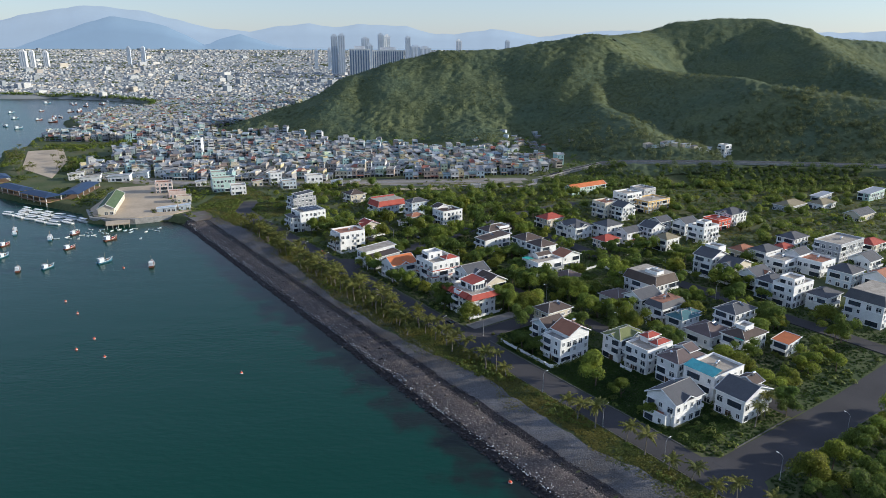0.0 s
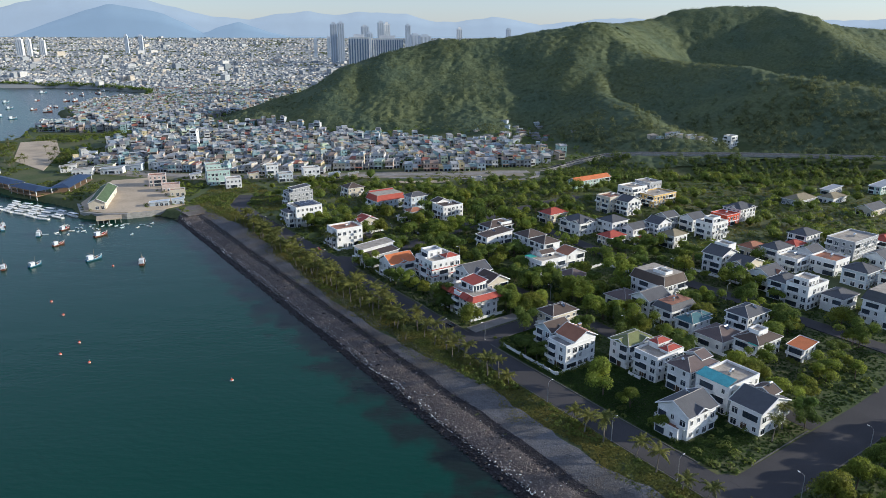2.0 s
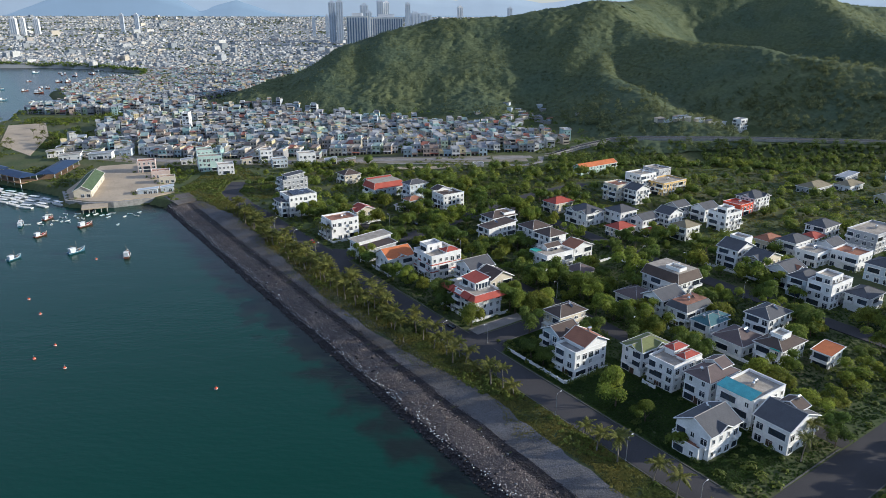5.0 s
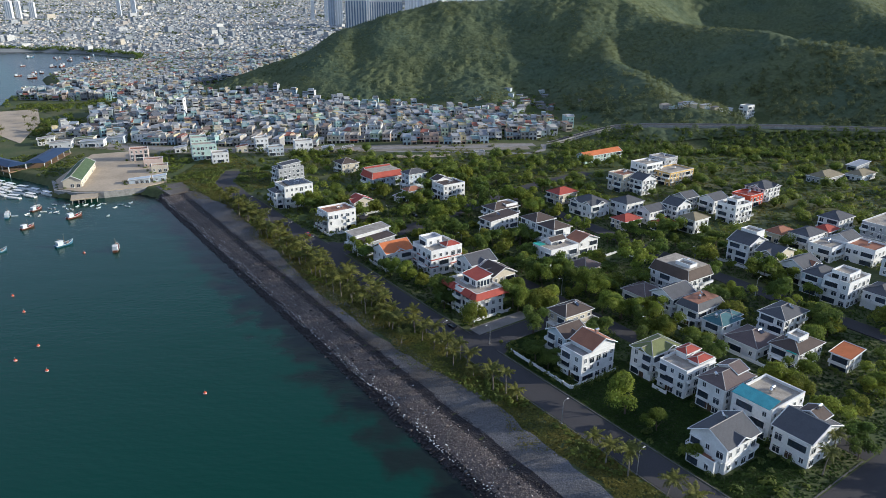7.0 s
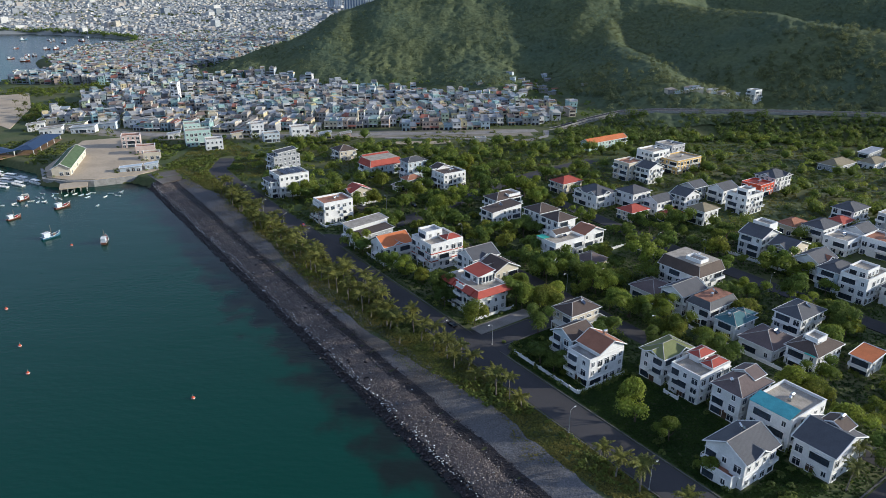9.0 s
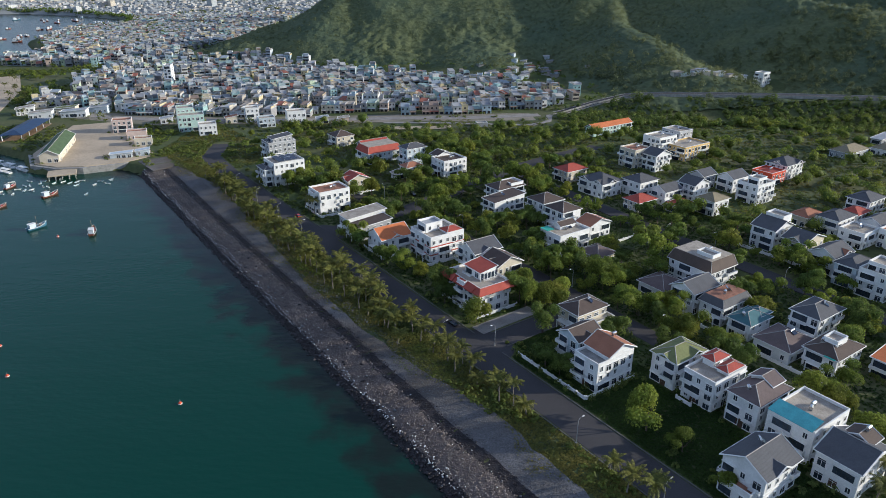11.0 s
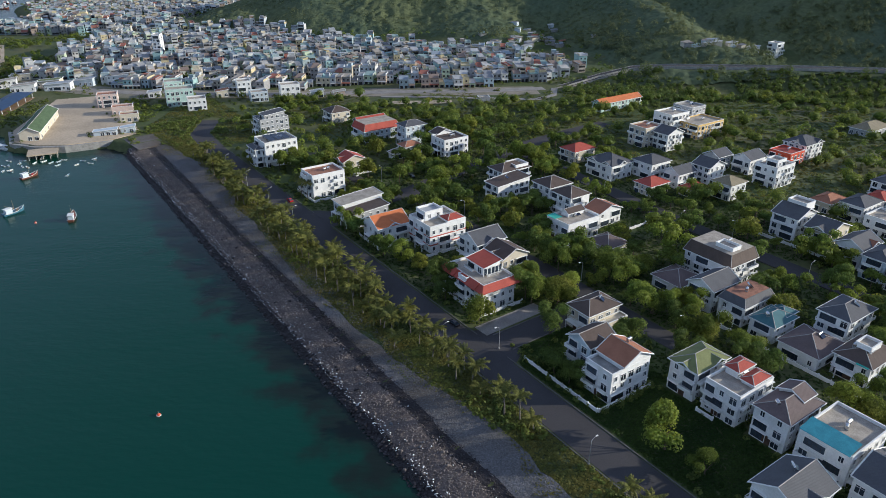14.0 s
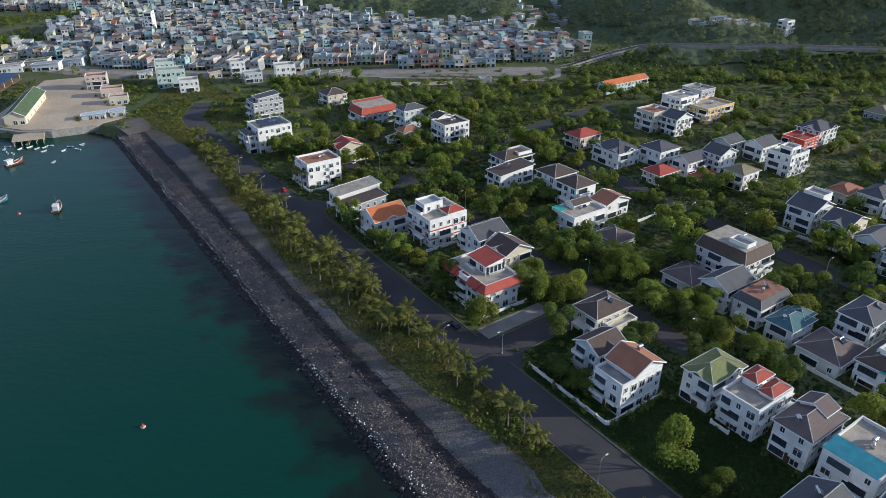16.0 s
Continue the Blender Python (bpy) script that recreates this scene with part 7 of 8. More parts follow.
s, d, x, y, z, g = plan_scatter(1500, 70, 470, 60, 600, 77)
k = (y < 590 - 22 * ((x > -60) & (x < 88))) & (x > -190) & (z < 17) & ((s > 235) | (d > 310)) & (wavy(x, y, 0.03, 19) > np.where(x > -20, -0.15, -0.35))
for j, (m, part_of) in enumerate(((LEAF_C, 0), (LEAF_A, 1), (LEAF_B, 2))):
    q = k & (np.arange(len(x)) % 3 == j)
    clumps("field_trees", x[q], y[q], z[q] + 1.2, g.uniform(1.6, 3.2, q.sum()), 70, 0.5, m, "scattered round trees of the field below the hill", "trees", 78 + j, 1.0, 1.5, 0.2)

gx, gy, gs = (np.array([q[k] for q in GROVE]) for k in range(3))
gz = sheet(gx, gy)
tagged(new("grove_trees", lumps_mesh("grove_trees", np.stack([gx, gy, gz + 3.2 * gs], axis=1), 2.5 * gs, LEAF_C, 84, 0.9)), "round trees of the grove towards the town", "trees", kind="stuff")
clumps("grove_leaves", gx, gy, gz + 1.6 * gs, 3.4 * gs, 420, 0.3, LEAF_A, "leafy crowns of the grove's trees", "leaves", 85, 1.2, 1.2, 0.2)

# greenery round the plaza, the pavilions and the yard
g = np.random.default_rng(81)
x, y = g.uniform(-560, -190, 26000), g.uniform(505, 900, 26000)
z = sheet(x, y)


def inside_plan(x, y, pts, grow):
    """Whether spots lie in a convex plan polygon, or close to it."""
    mx, my = sum(p[0] for p in pts) / len(pts), sum(p[1] for p in pts) / len(pts)
    keep = np.ones(x.shape, bool)
    for (ax, ay), (bx, by) in zip(pts, pts[1:] + pts[:1]):
        ux, uy = bx - ax, by - ay
        side = ((x - ax) * uy - (y - ay) * ux) / math.hypot(ux, uy)
        keep &= side * (1 if (mx - ax) * uy - (my - ay) * ux > 0 else -1) > -grow
    return keep


free_ground = (land_distance(x, y) > 3) & (z < 7) & (y < np.where(x < -352, 866, 640 + 0.9 * (-330 - x).clip(0, 400)))
for area, grow in (([(-358, 622), (-415, 672), (-476, 788), (-445, 806), (-395, 720)], 1), ([(-184, 499), (-217, 473), (-249, 477), (-277, 580), (-247, 594), (-222, 556)], 5)):
    free_ground &= ~inside_plan(x, y, area, grow)
for px, py, r in ((-356, 563, 15), (-368, 555, 12), (-342, 572, 12), (-320, 537, 16), (-306, 546, 12), (-332, 529, 12), (-300, 560, 12), (-297, 580, 11), (-303, 540, 11), (-398, 612, 13), (-322, 600, 11), (-345, 640, 11), (-300, 606, 12), (-338, 612, 10), (-312, 618, 11), (-286, 622, 11), (-262, 628, 11), (-236, 622, 10)):
    free_ground &= np.hypot(x - px, y - py) > r
free_ground &= np.abs(y - np.interp(x, [-330, -220, -113], [640, 606, 613])) > 7
bare = (x > -340) & (y > 578) & (g.random(26000) < 0.85)
k = free_ground & (wavy(x, y, 0.05, 22) > 0.0) & (np.arange(26000) % 3 < 2) & ~bare
clumps("harbour_scrub", x[k], y[k], z[k], g.uniform(0.7, 1.8, k.sum()), 12, 0.5, SHRUB, "shrubs and hedges round the harbour plaza", "shrubs", 82, 0.7, 0.6, 0.8)
k = free_ground & (np.arange(26000) % 12 == 2) & (wavy(x, y, 0.03, 23) > 0.0) & ~bare
clumps("harbour_trees", x[k], y[k], z[k] + 1.2, g.uniform(1.6, 3.0, k.sum()), 60, 0.42, LEAF_A, "round trees round the harbour plaza", "trees", 83, 1.1, 1.4, 0.2)

# garden planting along the villas' walls
g = np.random.default_rng(91)
gs, gd = [], []
for a, b, c, e in FOOTPRINTS:
    for k in range(9):
        q, out = g.random(), g.uniform(-0.2, 1.6)
        side = int(g.integers(0, 4))
        u, v = [(a + (b - a) * q, c - out), (a - out, c + (e - c) * q), (b + out, c + (e - c) * q), (a + (b - a) * q, e + out)][side]
        if road_clear(u, v, 1.0) and lot_clear(u, v, -0.4):
            gs.append(u)
            gd.append(v)
for k in range(70):
    # climbers and shrubs over the corner villas' garden walls
    u, v = [(g.uniform(53, 84), g.uniform(51.4, 55.0)), (g.uniform(50.8, 53.4), g.uniform(53, 72)), (g.uniform(109, 134), g.uniform(54.6, 57.4)), (g.uniform(62, 90), g.uniform(53, 59))][k % 4]
    gs.append(u)
    gd.append(v)
s, d = np.array(gs), np.array(gd)
x, y = 28.5 - 0.57 * s + 0.8216 * d, 165 + 0.8216 * s + 0.57 * d
clumps("garden_shrubs", x, y, sheet(x, y), g.uniform(0.6, 1.5, len(x)), 46, 0.24, SHRUB, "garden shrubs and hedges along the villas' walls", "shrubs", 92, 1.0, 1.2, 0.4)
# thick grass of the empty lots by the coast road
s, d, x, y, z, g = plan_scatter(26000, -12, 90, 50, 80, 93)
clumps("lot_grass", x, y, z, g.uniform(0.3, 0.6, len(x)), 4, 0.22, GRASS, "thick green grass of the lots by the coast road", "grass", 94, 0.35, 0.2, 0.9)

# the hill's woods: a closed canopy of crowns, with leaf clumps on it
g = np.random.default_rng(33)


def crowded(x0, x1, y0, y1, step):
    """Places on a jittered lattice."""
    gx, gy = np.meshgrid(np.arange(x0, x1, step), np.arange(y0, y1, step * 0.87))
    gx = gx + (np.arange(gx.shape[0])[:, None] % 2) * step / 2
    return (gx + g.normal(0, step * 0.3, gx.shape)).ravel(), (gy + g.normal(0, step * 0.3, gy.shape)).ravel()


def canopy(name, x0, x1, y0, y1, step, bump, label):
    """The woods' roof of leaves: an uneven sheet over the slopes, a crown's height above the soil at most."""
    xs, ys = np.arange(x0, x1, step), np.arange(y0, y1, step)
    gx, gy = np.meshgrid(xs, ys)
    gx, gy = gx + g.normal(0, step * 0.22, gx.shape), gy + g.normal(0, step * 0.22, gy.shape)
    rough = g.normal(0, 1, gx.shape)
    rough = rough + 0.6 * (np.roll(rough, 1, 0) + np.roll(rough, 1, 1) + np.roll(rough, (1, 1), (0, 1)))
    z = sheet(gx, gy)
    cover = np.clip((z - np.where(gx < 105, 10.0, 7.0)) / 4, -1, 1)
    away = np.abs(gy - np.interp(gx, [72, 150, 231, 359, 480], [612, 645, 634, 612, 590]))
    cover = np.minimum(cover, np.clip((away - 7) / 4, -1, 1))
    for cx, cy, rx, ry in CLEARINGS:
        cover = np.minimum(cover, np.clip((np.hypot((gx - cx) / rx, (gy - cy) / ry) - 0.8) * 3, -0.3, 1) + 0.35 * wavy(gx, gy, 0.25, 56))
    z = z + 1.6 * cover + bump * rough * (cover > 0) * (0.7 + 0.5 * wavy(gx, gy, 0.03, 55))
    ny, nx = gx.shape
    i = (np.arange(ny - 1)[:, None] * nx + np.arange(nx - 1)[None]).ravel()
    quad = np.stack([i, i + 1, i + 1 + nx, i + nx], axis=1)
    me = bpy.data.meshes.new(name)
    me.from_pydata(np.stack([gx, gy, z], axis=2).reshape(-1, 3).tolist(), [], quad.tolist())
    me.polygons.foreach_set("use_smooth", np.ones(len(quad), bool))
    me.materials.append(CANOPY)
    return tagged(new(name, me), label, "woods", kind="stuff")


CLEARINGS = [(90, 800, 36, 34), (118, 752, 22, 12), (238, 708, 34, 10), (300, 652, 26, 9), (300, 722, 24, 18), (300, 700, 18, 12)]
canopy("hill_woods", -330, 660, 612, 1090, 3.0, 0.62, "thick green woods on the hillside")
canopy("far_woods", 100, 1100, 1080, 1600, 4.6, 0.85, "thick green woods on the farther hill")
x, y = crowded(-330, 660, 612, 1075, 4.8)
ux, uy = crowded(100, 1080, 1076, 1580, 7.5)
x, y = np.concatenate([x, ux]), np.concatenate([y, uy])
z = sheet(x, y)
k = (z > np.where(x < 105, 12.0, 9.0)) & (np.abs(y - np.interp(x, [72, 150, 231, 359, 480], [612, 645, 634, 612, 590])) > 12) & (x < 0.66 * y + 60)
for cx, cy, rx, ry in CLEARINGS:
    k &= (np.hypot((x - cx) / rx, (y - cy) / ry) > 1) | (g.random(len(x)) < 0.25)
k &= wavy(x, y, 0.02, 58) + 0.6 * wavy(x, y, 0.09, 59) + g.normal(0, 0.5, len(x)) > -0.2
x, y, z = x[k], y[k], z[k]
big = g.uniform(1.4, 2.8, len(x)) * np.where(y > 1075, 1.3, 1.0)
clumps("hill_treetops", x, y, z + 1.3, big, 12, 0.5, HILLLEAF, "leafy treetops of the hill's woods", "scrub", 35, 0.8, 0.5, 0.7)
q = (y < 820) & (g.random(len(x)) < 0.45)
big = g.uniform(2.4, 4.2, q.sum())
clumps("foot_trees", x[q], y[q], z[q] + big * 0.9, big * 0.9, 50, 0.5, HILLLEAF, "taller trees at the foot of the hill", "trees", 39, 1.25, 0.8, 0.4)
# the belt of trees below the hill road
x, y = crowded(88, 500, 545, 640, 4.6)
z = sheet(x, y)
k = (y < np.interp(x, [72, 122, 150, 180, 231, 278, 359, 480], [606, 628, 637, 632, 626, 618, 604, 582]) - 3) & (y > np.interp(x, [88, 130, 480], [604, 578, 540]) + 8 * wavy(x, y, 0.04, 3)) & (wavy(x, y, 0.045, 52) > -0.55)
x, y, z = x[k], y[k], z[k]
big = g.uniform(1.5, 3.0, len(x))
tagged(new("belt_trees", lumps_mesh("belt_trees", np.stack([x, y, z + big * 0.35], axis=1), big * 0.6, LEAF_C, 41, 1.0, smooth=True)), "belt of bushy trees below the hill road", "trees", kind="stuff")
clumps("belt_leaves", x, y, z + big * 0.25, big, 44, 0.40, SHRUB, "leafy crowns of the belt below the hill road", "leaves", 40, 1.1, 0.8, 0.5)
# taller trees that screen the hill road
x = np.concatenate([g.uniform(128, 172, 16), g.uniform(232, 262, 8), g.uniform(300, 480, 46)])
y = np.interp(x, [72, 122, 150, 180, 231, 278, 359, 480], [606, 628, 637, 632, 626, 618, 604, 582]) - g.uniform(3, 9, len(x))
big = g.uniform(2.2, 3.6, len(x))
clumps("screen_trees", x, y, sheet(x, y) + big * 0.8, big, 90, 0.42, LEAF_C, "bushy trees that half hide the hill road", "trees", 86, 1.3, 0.8, 0.4)
# greenery among the town's and city's houses
g = np.random.default_rng(36)
x, y = g.uniform(-620, 140, 3600), g.uniform(625, 1500, 3600)
z = sheet(x, y)
k = (land_distance(x, y) > 8) & (z < 12) & ~((x < -345) & (y < 870))
clumps("town_trees", x[k], y[k], z[k] + 1.6, g.uniform(1.5, 3.4, k.sum()), 22, 0.7, LEAF_C, "trees between the town's houses", "trees", 37, 1.0, 2.0)
x, y = g.uniform(-3400, 700, 14000), g.uniform(1500, 4600, 14000)
z = sheet(x, y)
k = (land_distance(x, y) > 8) & (np.abs(x) < 0.8 * y) & ((np.abs(wavy(x, y, 0.0035, 31)) < 0.11) | (np.arange(14000) % 8 == 0))
sx, sy = [], []
for (ax, ay), (bx, by) in zip(CITY_SHORE[:-1], CITY_SHORE[1:]):
    n = int(math.hypot(bx - ax, by - ay) / 1.3)
    q = g.random(n)
    sx += (ax + (bx - ax) * q + g.normal(0, 8, n)).tolist()
    sy += (ay + (by - ay) * q + 6 + np.abs(g.normal(0, 10, n))).tolist()
sx, sy = np.array(sx), np.array(sy)
q = land_distance(sx, sy) > 2
clumps("bay_trees", sx[q], sy[q], sheet(sx[q], sy[q]) + 1.5, g.uniform(2.0, 4.5, q.sum()), 14, 1.2, LEAF_C, "dark trees along the far bay's shore", "trees", 87, 1.0, 0.8)
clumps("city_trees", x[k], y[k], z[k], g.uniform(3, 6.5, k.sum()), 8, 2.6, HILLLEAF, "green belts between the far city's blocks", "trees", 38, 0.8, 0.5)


# ---------------------------------------------------------------- street lamps
def build_lamp():
    t = new("street_lamp")
    part("pole", Shape().tube([(0, 0, -0.3), (0, 0, 4), (0, 0, 7.2)], [0.11, 0.09, 0.06], 8), GALV, t)
    part("arm", Shape().tube([(0, 0, 7.1), (0.25, 0, 7.7), (0.9, 0, 8.05), (1.5, 0, 8.1)], [0.06, 0.05, 0.045, 0.04], 6), GALV, t)
    part("head", Shape().solid([(1.35, -0.14, 8.05), (2.1, -0.17, 8.12), (2.1, 0.17, 8.12), (1.35, 0.14, 8.05), (1.4, -0.1, 8.2), (2.05, -0.13, 8.24), (2.05, 0.13, 8.24), (1.4, 0.1, 8.2)], [(4, 5, 6, 7), (3, 2, 1, 0), (0, 1, 5, 4), (1, 2, 6, 5), (2, 3, 7, 6), (3, 0, 4, 7)]), TRIM, t, "pale lamp head")
    part("base", Shape().box(-0.25, -0.25, -0.3, 0.25, 0.25, 0.3), CONCRETE, t)
    return tagged(t, "slim grey street lamp with a curved arm", "street lamp", "street lamps")


LAMP = build_lamp()
for i, (s, d, turn) in enumerate([(102, 36.6, 35), (91, 49.8, 215), (158, 36.6, 35), (215, 36.4, 35), (242, 36.2, 35), (40, 36.6, 35), (12, 36.8, 35), (-12, 36.8, 35), (-36, 57, 125), (-35.5, 96, 125), (-35.5, 128, 125), (239, 94, 125), (116, 166.8, 35), (98, 177.4, 215), (108, 101.8, 215), (64, 101.8, 215), (180, 101.8, 215), (60, 166.8, 35), (160, 168, 35), (270, 36.2, 35), (300, 36.2, 35)]):
    x, y = spot(s, d)
    m = pose(x, y, ground_z(x, y), 0, 0, turn)
    if i == 0:
        LAMP.matrix_basis = m
    else:
        copy_thing(LAMP, m)


# ---------------------------------------------------------------- cars
def car(s, d, turn, paint, label, scale=1.0):
    c = tagged(new("car"), label, "car")
    x, y = spot(s, d)
    c.matrix_basis = pose(x, y, ground_z(x, y) + 0.08, 0, 0, GRID + turn) @ Matrix.Diagonal((scale, scale, scale, 1))
    prof = [(-2.15, 0.35), (2.15, 0.35), (2.2, 0.75), (1.35, 0.92), (-1.9, 0.98), (-2.2, 0.85)]
    k = len(prof)
    body = Shape().solid([(x, -0.86, z) for x, z in prof] + [(x, 0.86, z) for x, z in prof], [tuple(range(k)), tuple(range(2 * k - 1, k - 1, -1))] + [(i, i + k, (i + 1) % k + k, (i + 1) % k) for i in range(k)])
    part("body", body, paint, c)
    cab = [(-1.85, -0.8, 0.95), (1.1, -0.8, 0.93), (1.1, 0.8, 0.93), (-1.85, 0.8, 0.95), (-1.35, -0.62, 1.42), (0.35, -0.62, 1.45), (0.35, 0.62, 1.45), (-1.35, 0.62, 1.42)]
    part("cabin_glass", Shape().solid(cab, CUBE), GLASS, c)
    part("roof_panel", Shape().box(-1.33, -0.6, 1.43, 0.33, 0.6, 1.48), paint, c)
    for wx in (-1.35, 1.35):
        for wy in (-0.8, 0.8):
            w = part("wheel", Shape().tube([(wx, wy - 0.1, 0.32), (wx, wy + 0.1, 0.32)], [0.32, 0.32], 10), RUBBER, c)
            part("rim", Shape().tube([(wx, wy - 0.11, 0.32), (wx, wy + 0.11, 0.32)], [0.19, 0.19], 8), STEEL, w)
    for sy in (-0.6, 0.6):
        part("headlight", Shape().box(2.12, sy - 0.18, 0.58, 2.21, sy + 0.18, 0.72), TRIM, c)
    return c


car(110, 46.3, 92, CARBLACK, "black car parked at the street corner")
car(240, 45.5, 88, CARRED, "red car parked on the coast road")
car(234, 136, 70, CARRED, "red car parked by the side street")
car(254, 87, 95, CARWHITE, "white car parked on the side street")
car(236, 110, 80, CARBLACK, "dark car parked beside the street trees")
car(100, 192, 10, CARWHITE, "white car parked outside a villa")


# ---------------------------------------------------------------- garden walls
def garden_wall(line, h=1.1, label="low white garden wall with posts"):
    w = tagged(new("garden_wall"), label, "wall")
    for (a, b), (c, e) in zip(line[:-1], line[1:]):
        p, q = Vector((*spot(a, b), 0)), Vector((*spot(c, e), 0))
        z = min(ground_z(p.x, p.y), ground_z(q.x, q.y))
        ang = math.degrees(math.atan2(q.y - p.y, q.x - p.x))
        L = (q - p).length
        m = pose(p.x, p.y, z, 0, 0, ang)
        part("panel", Shape().box(0, -0.1, -0.5, L, 0.1, h), WHITE, w, at=m)
        part("coping", Shape().box(-0.05, -0.16, h, L + 0.05, 0.16, h + 0.1), TRIM, w, at=m)
        n = max(1, round(L / 3.5))
        for k in range(n + 1):
            part("post", Shape().box(k * L / n - 0.2, -0.2, -0.5, k * L / n + 0.2, 0.2, h + 0.4), TRIM, w, at=m)


garden_wall([(82, 52.4), (66, 52.4), (52.6, 52.4)])
garden_wall([(52.2, 52.8), (52.2, 73)])
garden_wall([(133, 56), (108.5, 56), (108.5, 74)])
garden_wall([(172, 53.5), (172, 70)])
garden_wall([(188, 54), (172.5, 54)])
garden_wall([(155.5, 66), (155.5, 88)])
garden_wall([(232, 54), (232, 74)])
garden_wall([(250, 54), (233, 54)])
garden_wall([(276, 81), (255, 81), (255, 97)])
garden_wall([(33, 75), (38, 75)])
garden_wall([(13, 116.5), (60, 116.5)])
garden_wall([(62, 189), (97, 189)])
garden_wall([(131, 116.5), (131, 140)])
garden_wall([(112, 160), (128, 160), (128, 150)])

# terrace awnings over the villas' decks
aw = tagged(new("awning"), "turquoise fabric awning over a roof terrace", "awning")
x, y = spot(0.7, 78.5)
aw.matrix_basis = pose(x, y, BASE - 0.1, 0, 0, GRID)
part("cover", Shape().solid([(-0.9, 0.3, 10.75), (4.2, 0.3, 11.9), (4.2, 12.2, 11.9), (-0.9, 12.2, 10.75), (-0.9, 0.3, 10.65), (4.2, 0.3, 11.8), (4.2, 12.2, 11.8), (-0.9, 12.2, 10.65)], [(0, 1, 2, 3), (7, 6, 5, 4), (4, 5, 1, 0), (5, 6, 2, 1), (6, 7, 3, 2), (7, 4, 0, 3)]), TEALCLOTH, aw)
for k in range(4):
    part("post", Shape().box(0.05, 0.8 + k * 3.5, 9.6, 0.15, 0.9 + k * 3.5, 10.9), GALV, aw)
for s, d, h, m, lab in ((16.4, 121.5, 7.0, GREENCLOTH, "green fabric awning over a villa terrace"), (133.4, 119.2, 8.8, GREENCLOTH, "green mesh awning over a roof terrace")):
    aw = tagged(new("awning"), lab, "awning")
    x, y = spot(s, d)
    aw.matrix_basis = pose(x, y, ground_z(x, y), 0, 0, GRID)
    part("cover", Shape().box(-0.6, 1.0 if s < 100 else 7.5, h, 3.6, 4.4 if s < 100 else 12.4, h + 0.12), m, aw)
    for px, py in ((-0.4, 1.3), (3.3, 4.2)) if s < 100 else ((0.3, 7.8), (3.3, 12.0)):
        part("post", Shape().box(px - 0.05, py - 0.05, h - 2.2, px + 0.05, py + 0.05, h), GALV, aw)


# ---------------------------------------------------------------- boats and buoys
def boat(x, y, turn, hull_mat, label, scale=1.0):
    b = tagged(new("fishing_boat"), label, "boat", "moored fishing boats")
    b.matrix_basis = pose(x, y, 0, 0, 0, turn) @ Matrix.Diagonal((scale, scale, scale, 1))
    st = [(-4.6, 1.25, 1.0), (-2.5, 1.6, 0.85), (1.0, 1.65, 0.95), (3.6, 1.05, 1.5), (5.3, 0.06, 2.3)]
    v, f = [], []
    for x0, w, z in st:
        v += [(x0, -w, z), (x0 * 0.93, -w * 0.55, -0.5), (x0 * 0.93, w * 0.55, -0.5), (x0, w, z)]
    for i in range(len(st) - 1):
        k = i * 4
        f += [(k + 1, k, k + 4, k + 5), (k + 2, k + 1, k + 5, k + 6), (k + 3, k + 2, k + 6, k + 7), (k, k + 3, k + 7, k + 4)]
    f += [(0, 1, 2, 3), (19, 18, 17, 16)]
    part("hull", Shape().solid(v, f), hull_mat, b)
    part("gunwale", Shape().tube([(-4.6, -1.25, 1.05), (-2.5, -1.6, 0.9), (1, -1.65, 1.0), (3.6, -1.05, 1.55), (5.3, 0, 2.35), (3.6, 1.05, 1.55), (1, 1.65, 1.0), (-2.5, 1.6, 0.9), (-4.6, 1.25, 1.05)], [0.1] * 9, 5), TRIM, b)
    cab = part("cabin", Shape().box(-3.6, -1.0, 0.85, -0.6, 1.0, 2.9), PALEBLUE, b)
    part("window", Shape().box(-0.6, -0.7, 1.9, -0.55, 0.7, 2.6), GLASS, cab)
    part("cabin_roof", Shape().box(-3.9, -1.25, 2.9, -0.3, 1.25, 3.05), TRIM, b)
    part("mast", Shape().tube([(0.6, 0, 0.9), (0.6, 0, 6.2)], [0.09, 0.05], 6), WOODY, b)
    part("boom", Shape().tube([(0.6, 0, 2.2), (-3.2, 0, 4.6)], [0.06, 0.04], 5), WOODY, b)
    part("net_pile", lumps_mesh("net_pile", np.array([(1.9, 0, 1.1), (2.6, 0.2, 1.2), (1.5, -0.4, 1.0)]), np.array([0.7, 0.5, 0.5]), CARRED if hull_mat is HULLRED else WOODY, 5, 0.6), None, b)
    return b


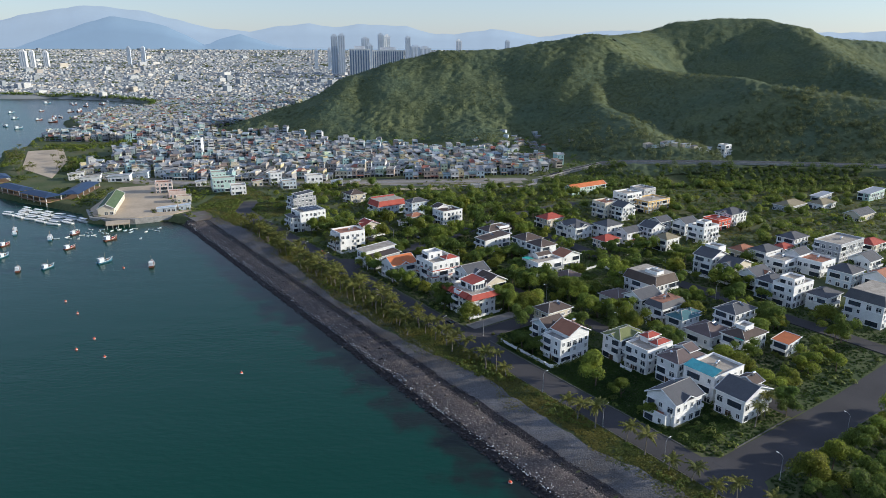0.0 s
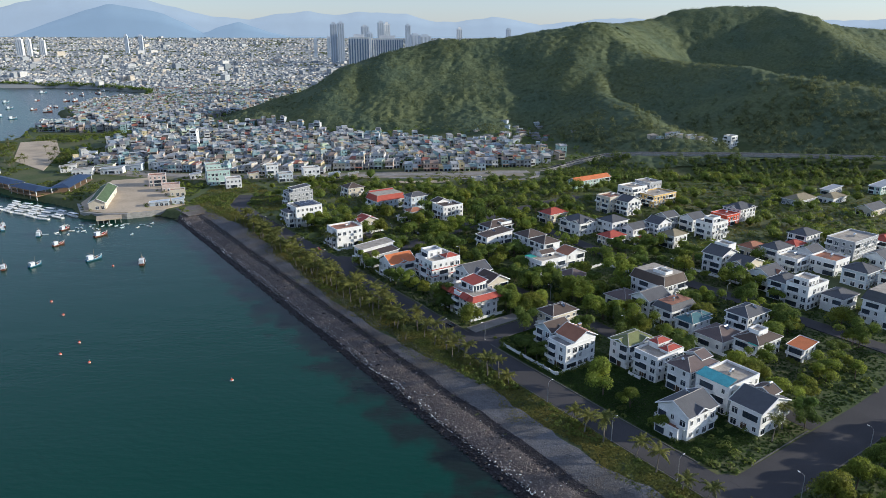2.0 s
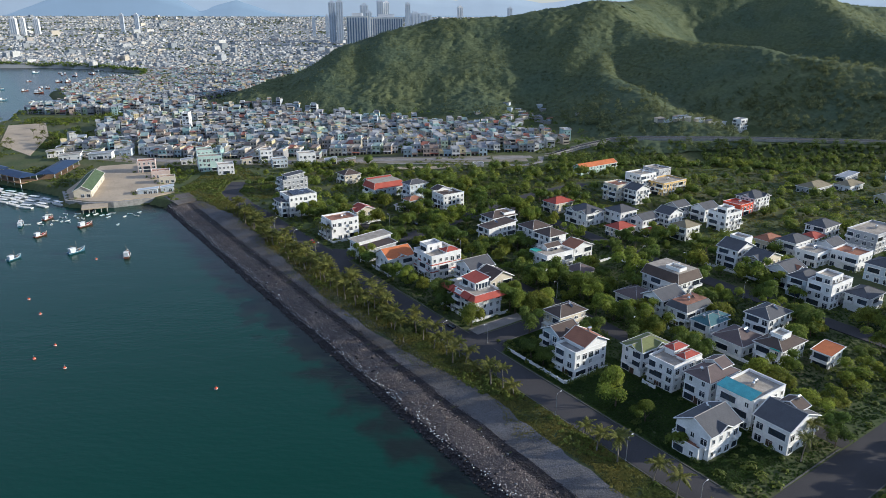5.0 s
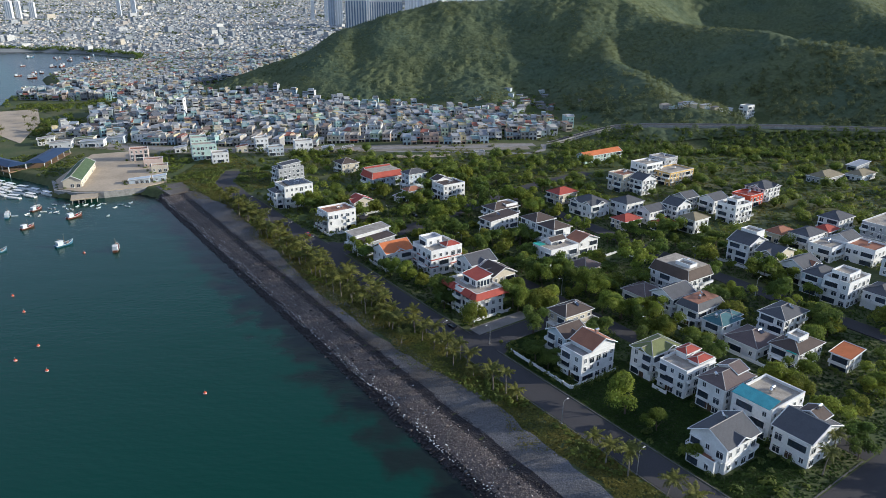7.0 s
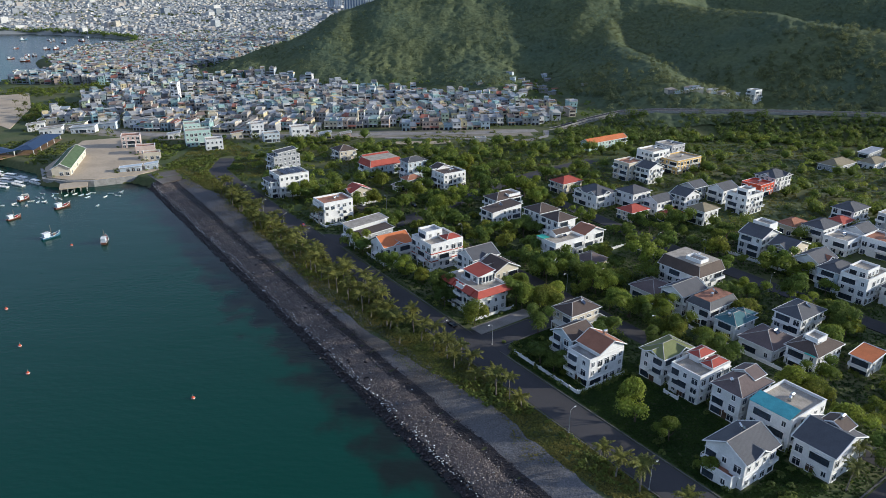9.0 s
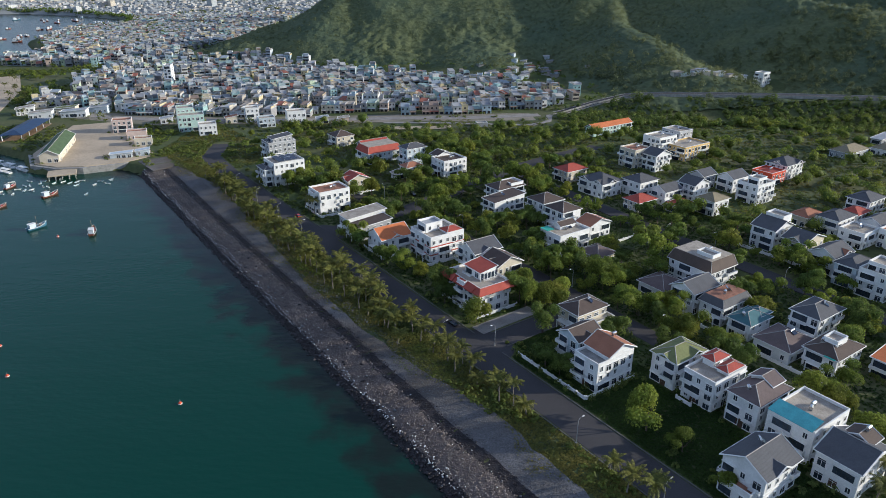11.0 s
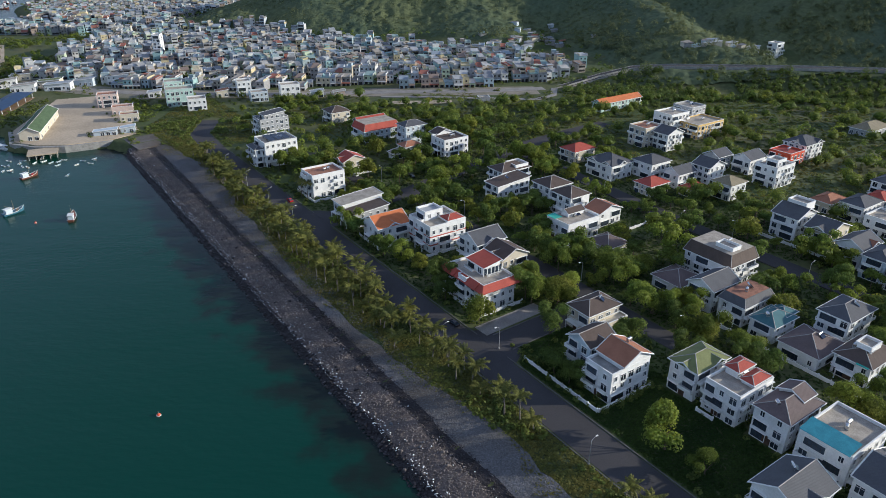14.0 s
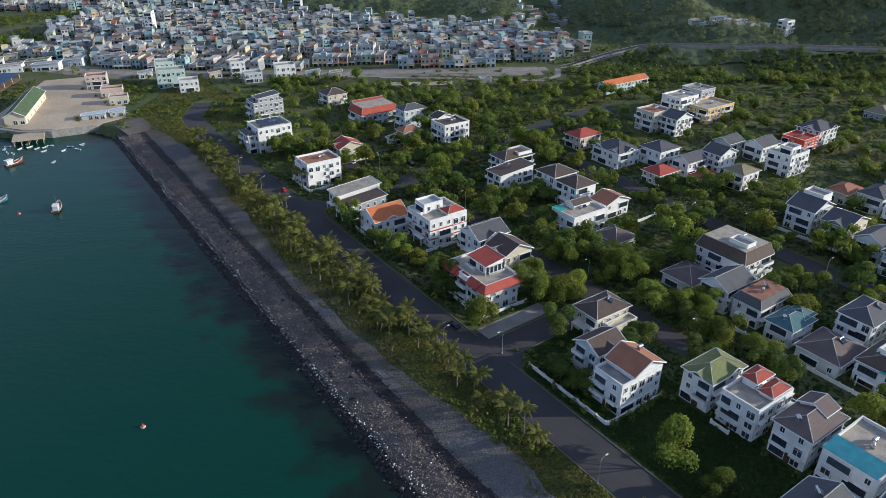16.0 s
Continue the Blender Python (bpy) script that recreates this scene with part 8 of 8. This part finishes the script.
for i, (x, y) in enumerate([(-197, 382), (-167, 376), (-216, 430), (-255, 430), (-232, 410), (-238, 366), (-224, 371), (-257, 434), (-246, 444), (-286, 443), (-276, 416), (-291, 452), (-262, 392), (-300, 436)]):
    boat(x, y, 60 + (i * 47) % 90, HULLBLUE if i % 3 == 0 else HULLRED, "small blue fishing boat riding at its mooring" if i % 3 == 0 else "small red-brown fishing boat riding at its mooring", 1.0 if i < 3 else 0.85)
rng = random.Random(3)
for i in range(38):
    # the fleet in the far bay
    x, y = rng.uniform(-860, -600), rng.uniform(930, 1590)
    if i % 3:
        x, y = ((-705, 1330), (-668, 1190), (-640, 1420), (-760, 1480))[i % 4][0] + rng.gauss(0, 16), ((-705, 1330), (-668, 1190), (-640, 1420), (-760, 1480))[i % 4][1] + rng.gauss(0, 22)
    if land_distance(np.array([x]), np.array([y]))[0] < -12:
        boat(x, y, rng.uniform(0, 180), HULLBLUE if i % 3 == 0 else HULLRED, "fishing boat moored in the far bay", rng.uniform(0.9, 1.6))
for i in range(30):
    x, y = -222 + rng.uniform(-30, 34), 448 + rng.uniform(-18, 14)
    if land_distance(np.array([x]), np.array([y]))[0] < -5:
        sk = tagged(new("skiff"), "small pale skiff moored off the quay", "boat", "moored skiffs")
        sk.matrix_basis = pose(x, y, 0, 0, 0, rng.uniform(0, 180))
        part("hull", Shape().solid([(-1.6, -0.5, 0.4), (1.2, -0.5, 0.4), (2.1, 0, 0.6), (1.2, 0.5, 0.4), (-1.6, 0.5, 0.4), (-1.4, -0.3, -0.15), (1, -0.3, -0.15), (1.6, 0, -0.1), (1, 0.3, -0.15), (-1.4, 0.3, -0.15)], [(9, 8, 7, 6, 5), (5, 6, 1, 0), (6, 7, 2, 1), (7, 8, 3, 2), (8, 9, 4, 3), (9, 5, 0, 4)]), PALEBLUE if i % 2 else TRIM, sk)
        part("thwart", Shape().box(-0.3, -0.45, 0.25, 0.1, 0.45, 0.32), WOODY, sk)
for i, (x, y) in enumerate([(-77.5, 241), (-137, 255), (-150, 273), (-172, 302), (-181, 371), (-152, 262), (20, 172), (-186, 318)]):
    b = tagged(new("buoy"), "red mooring buoy with a pale collar", "buoy", "mooring buoys")
    b.matrix_basis = pose(x, y, 0, 4, 3, i * 40)
    part("float", Shape().tube([(0, 0, -0.4), (0, 0, -0.1), (0, 0, 0.4), (0, 0, 0.75)], [0.35, 0.62, 0.55, 0.2], 10), BUOYRED, b)
    part("collar", Shape().tube([(0, 0, 0.15), (0, 0, 0.3)], [0.66, 0.62], 10), TRIM, b)
    part("staff", Shape().tube([(0, 0, 0.7), (0, 0, 1.5)], [0.05, 0.05], 5), GALV, b)
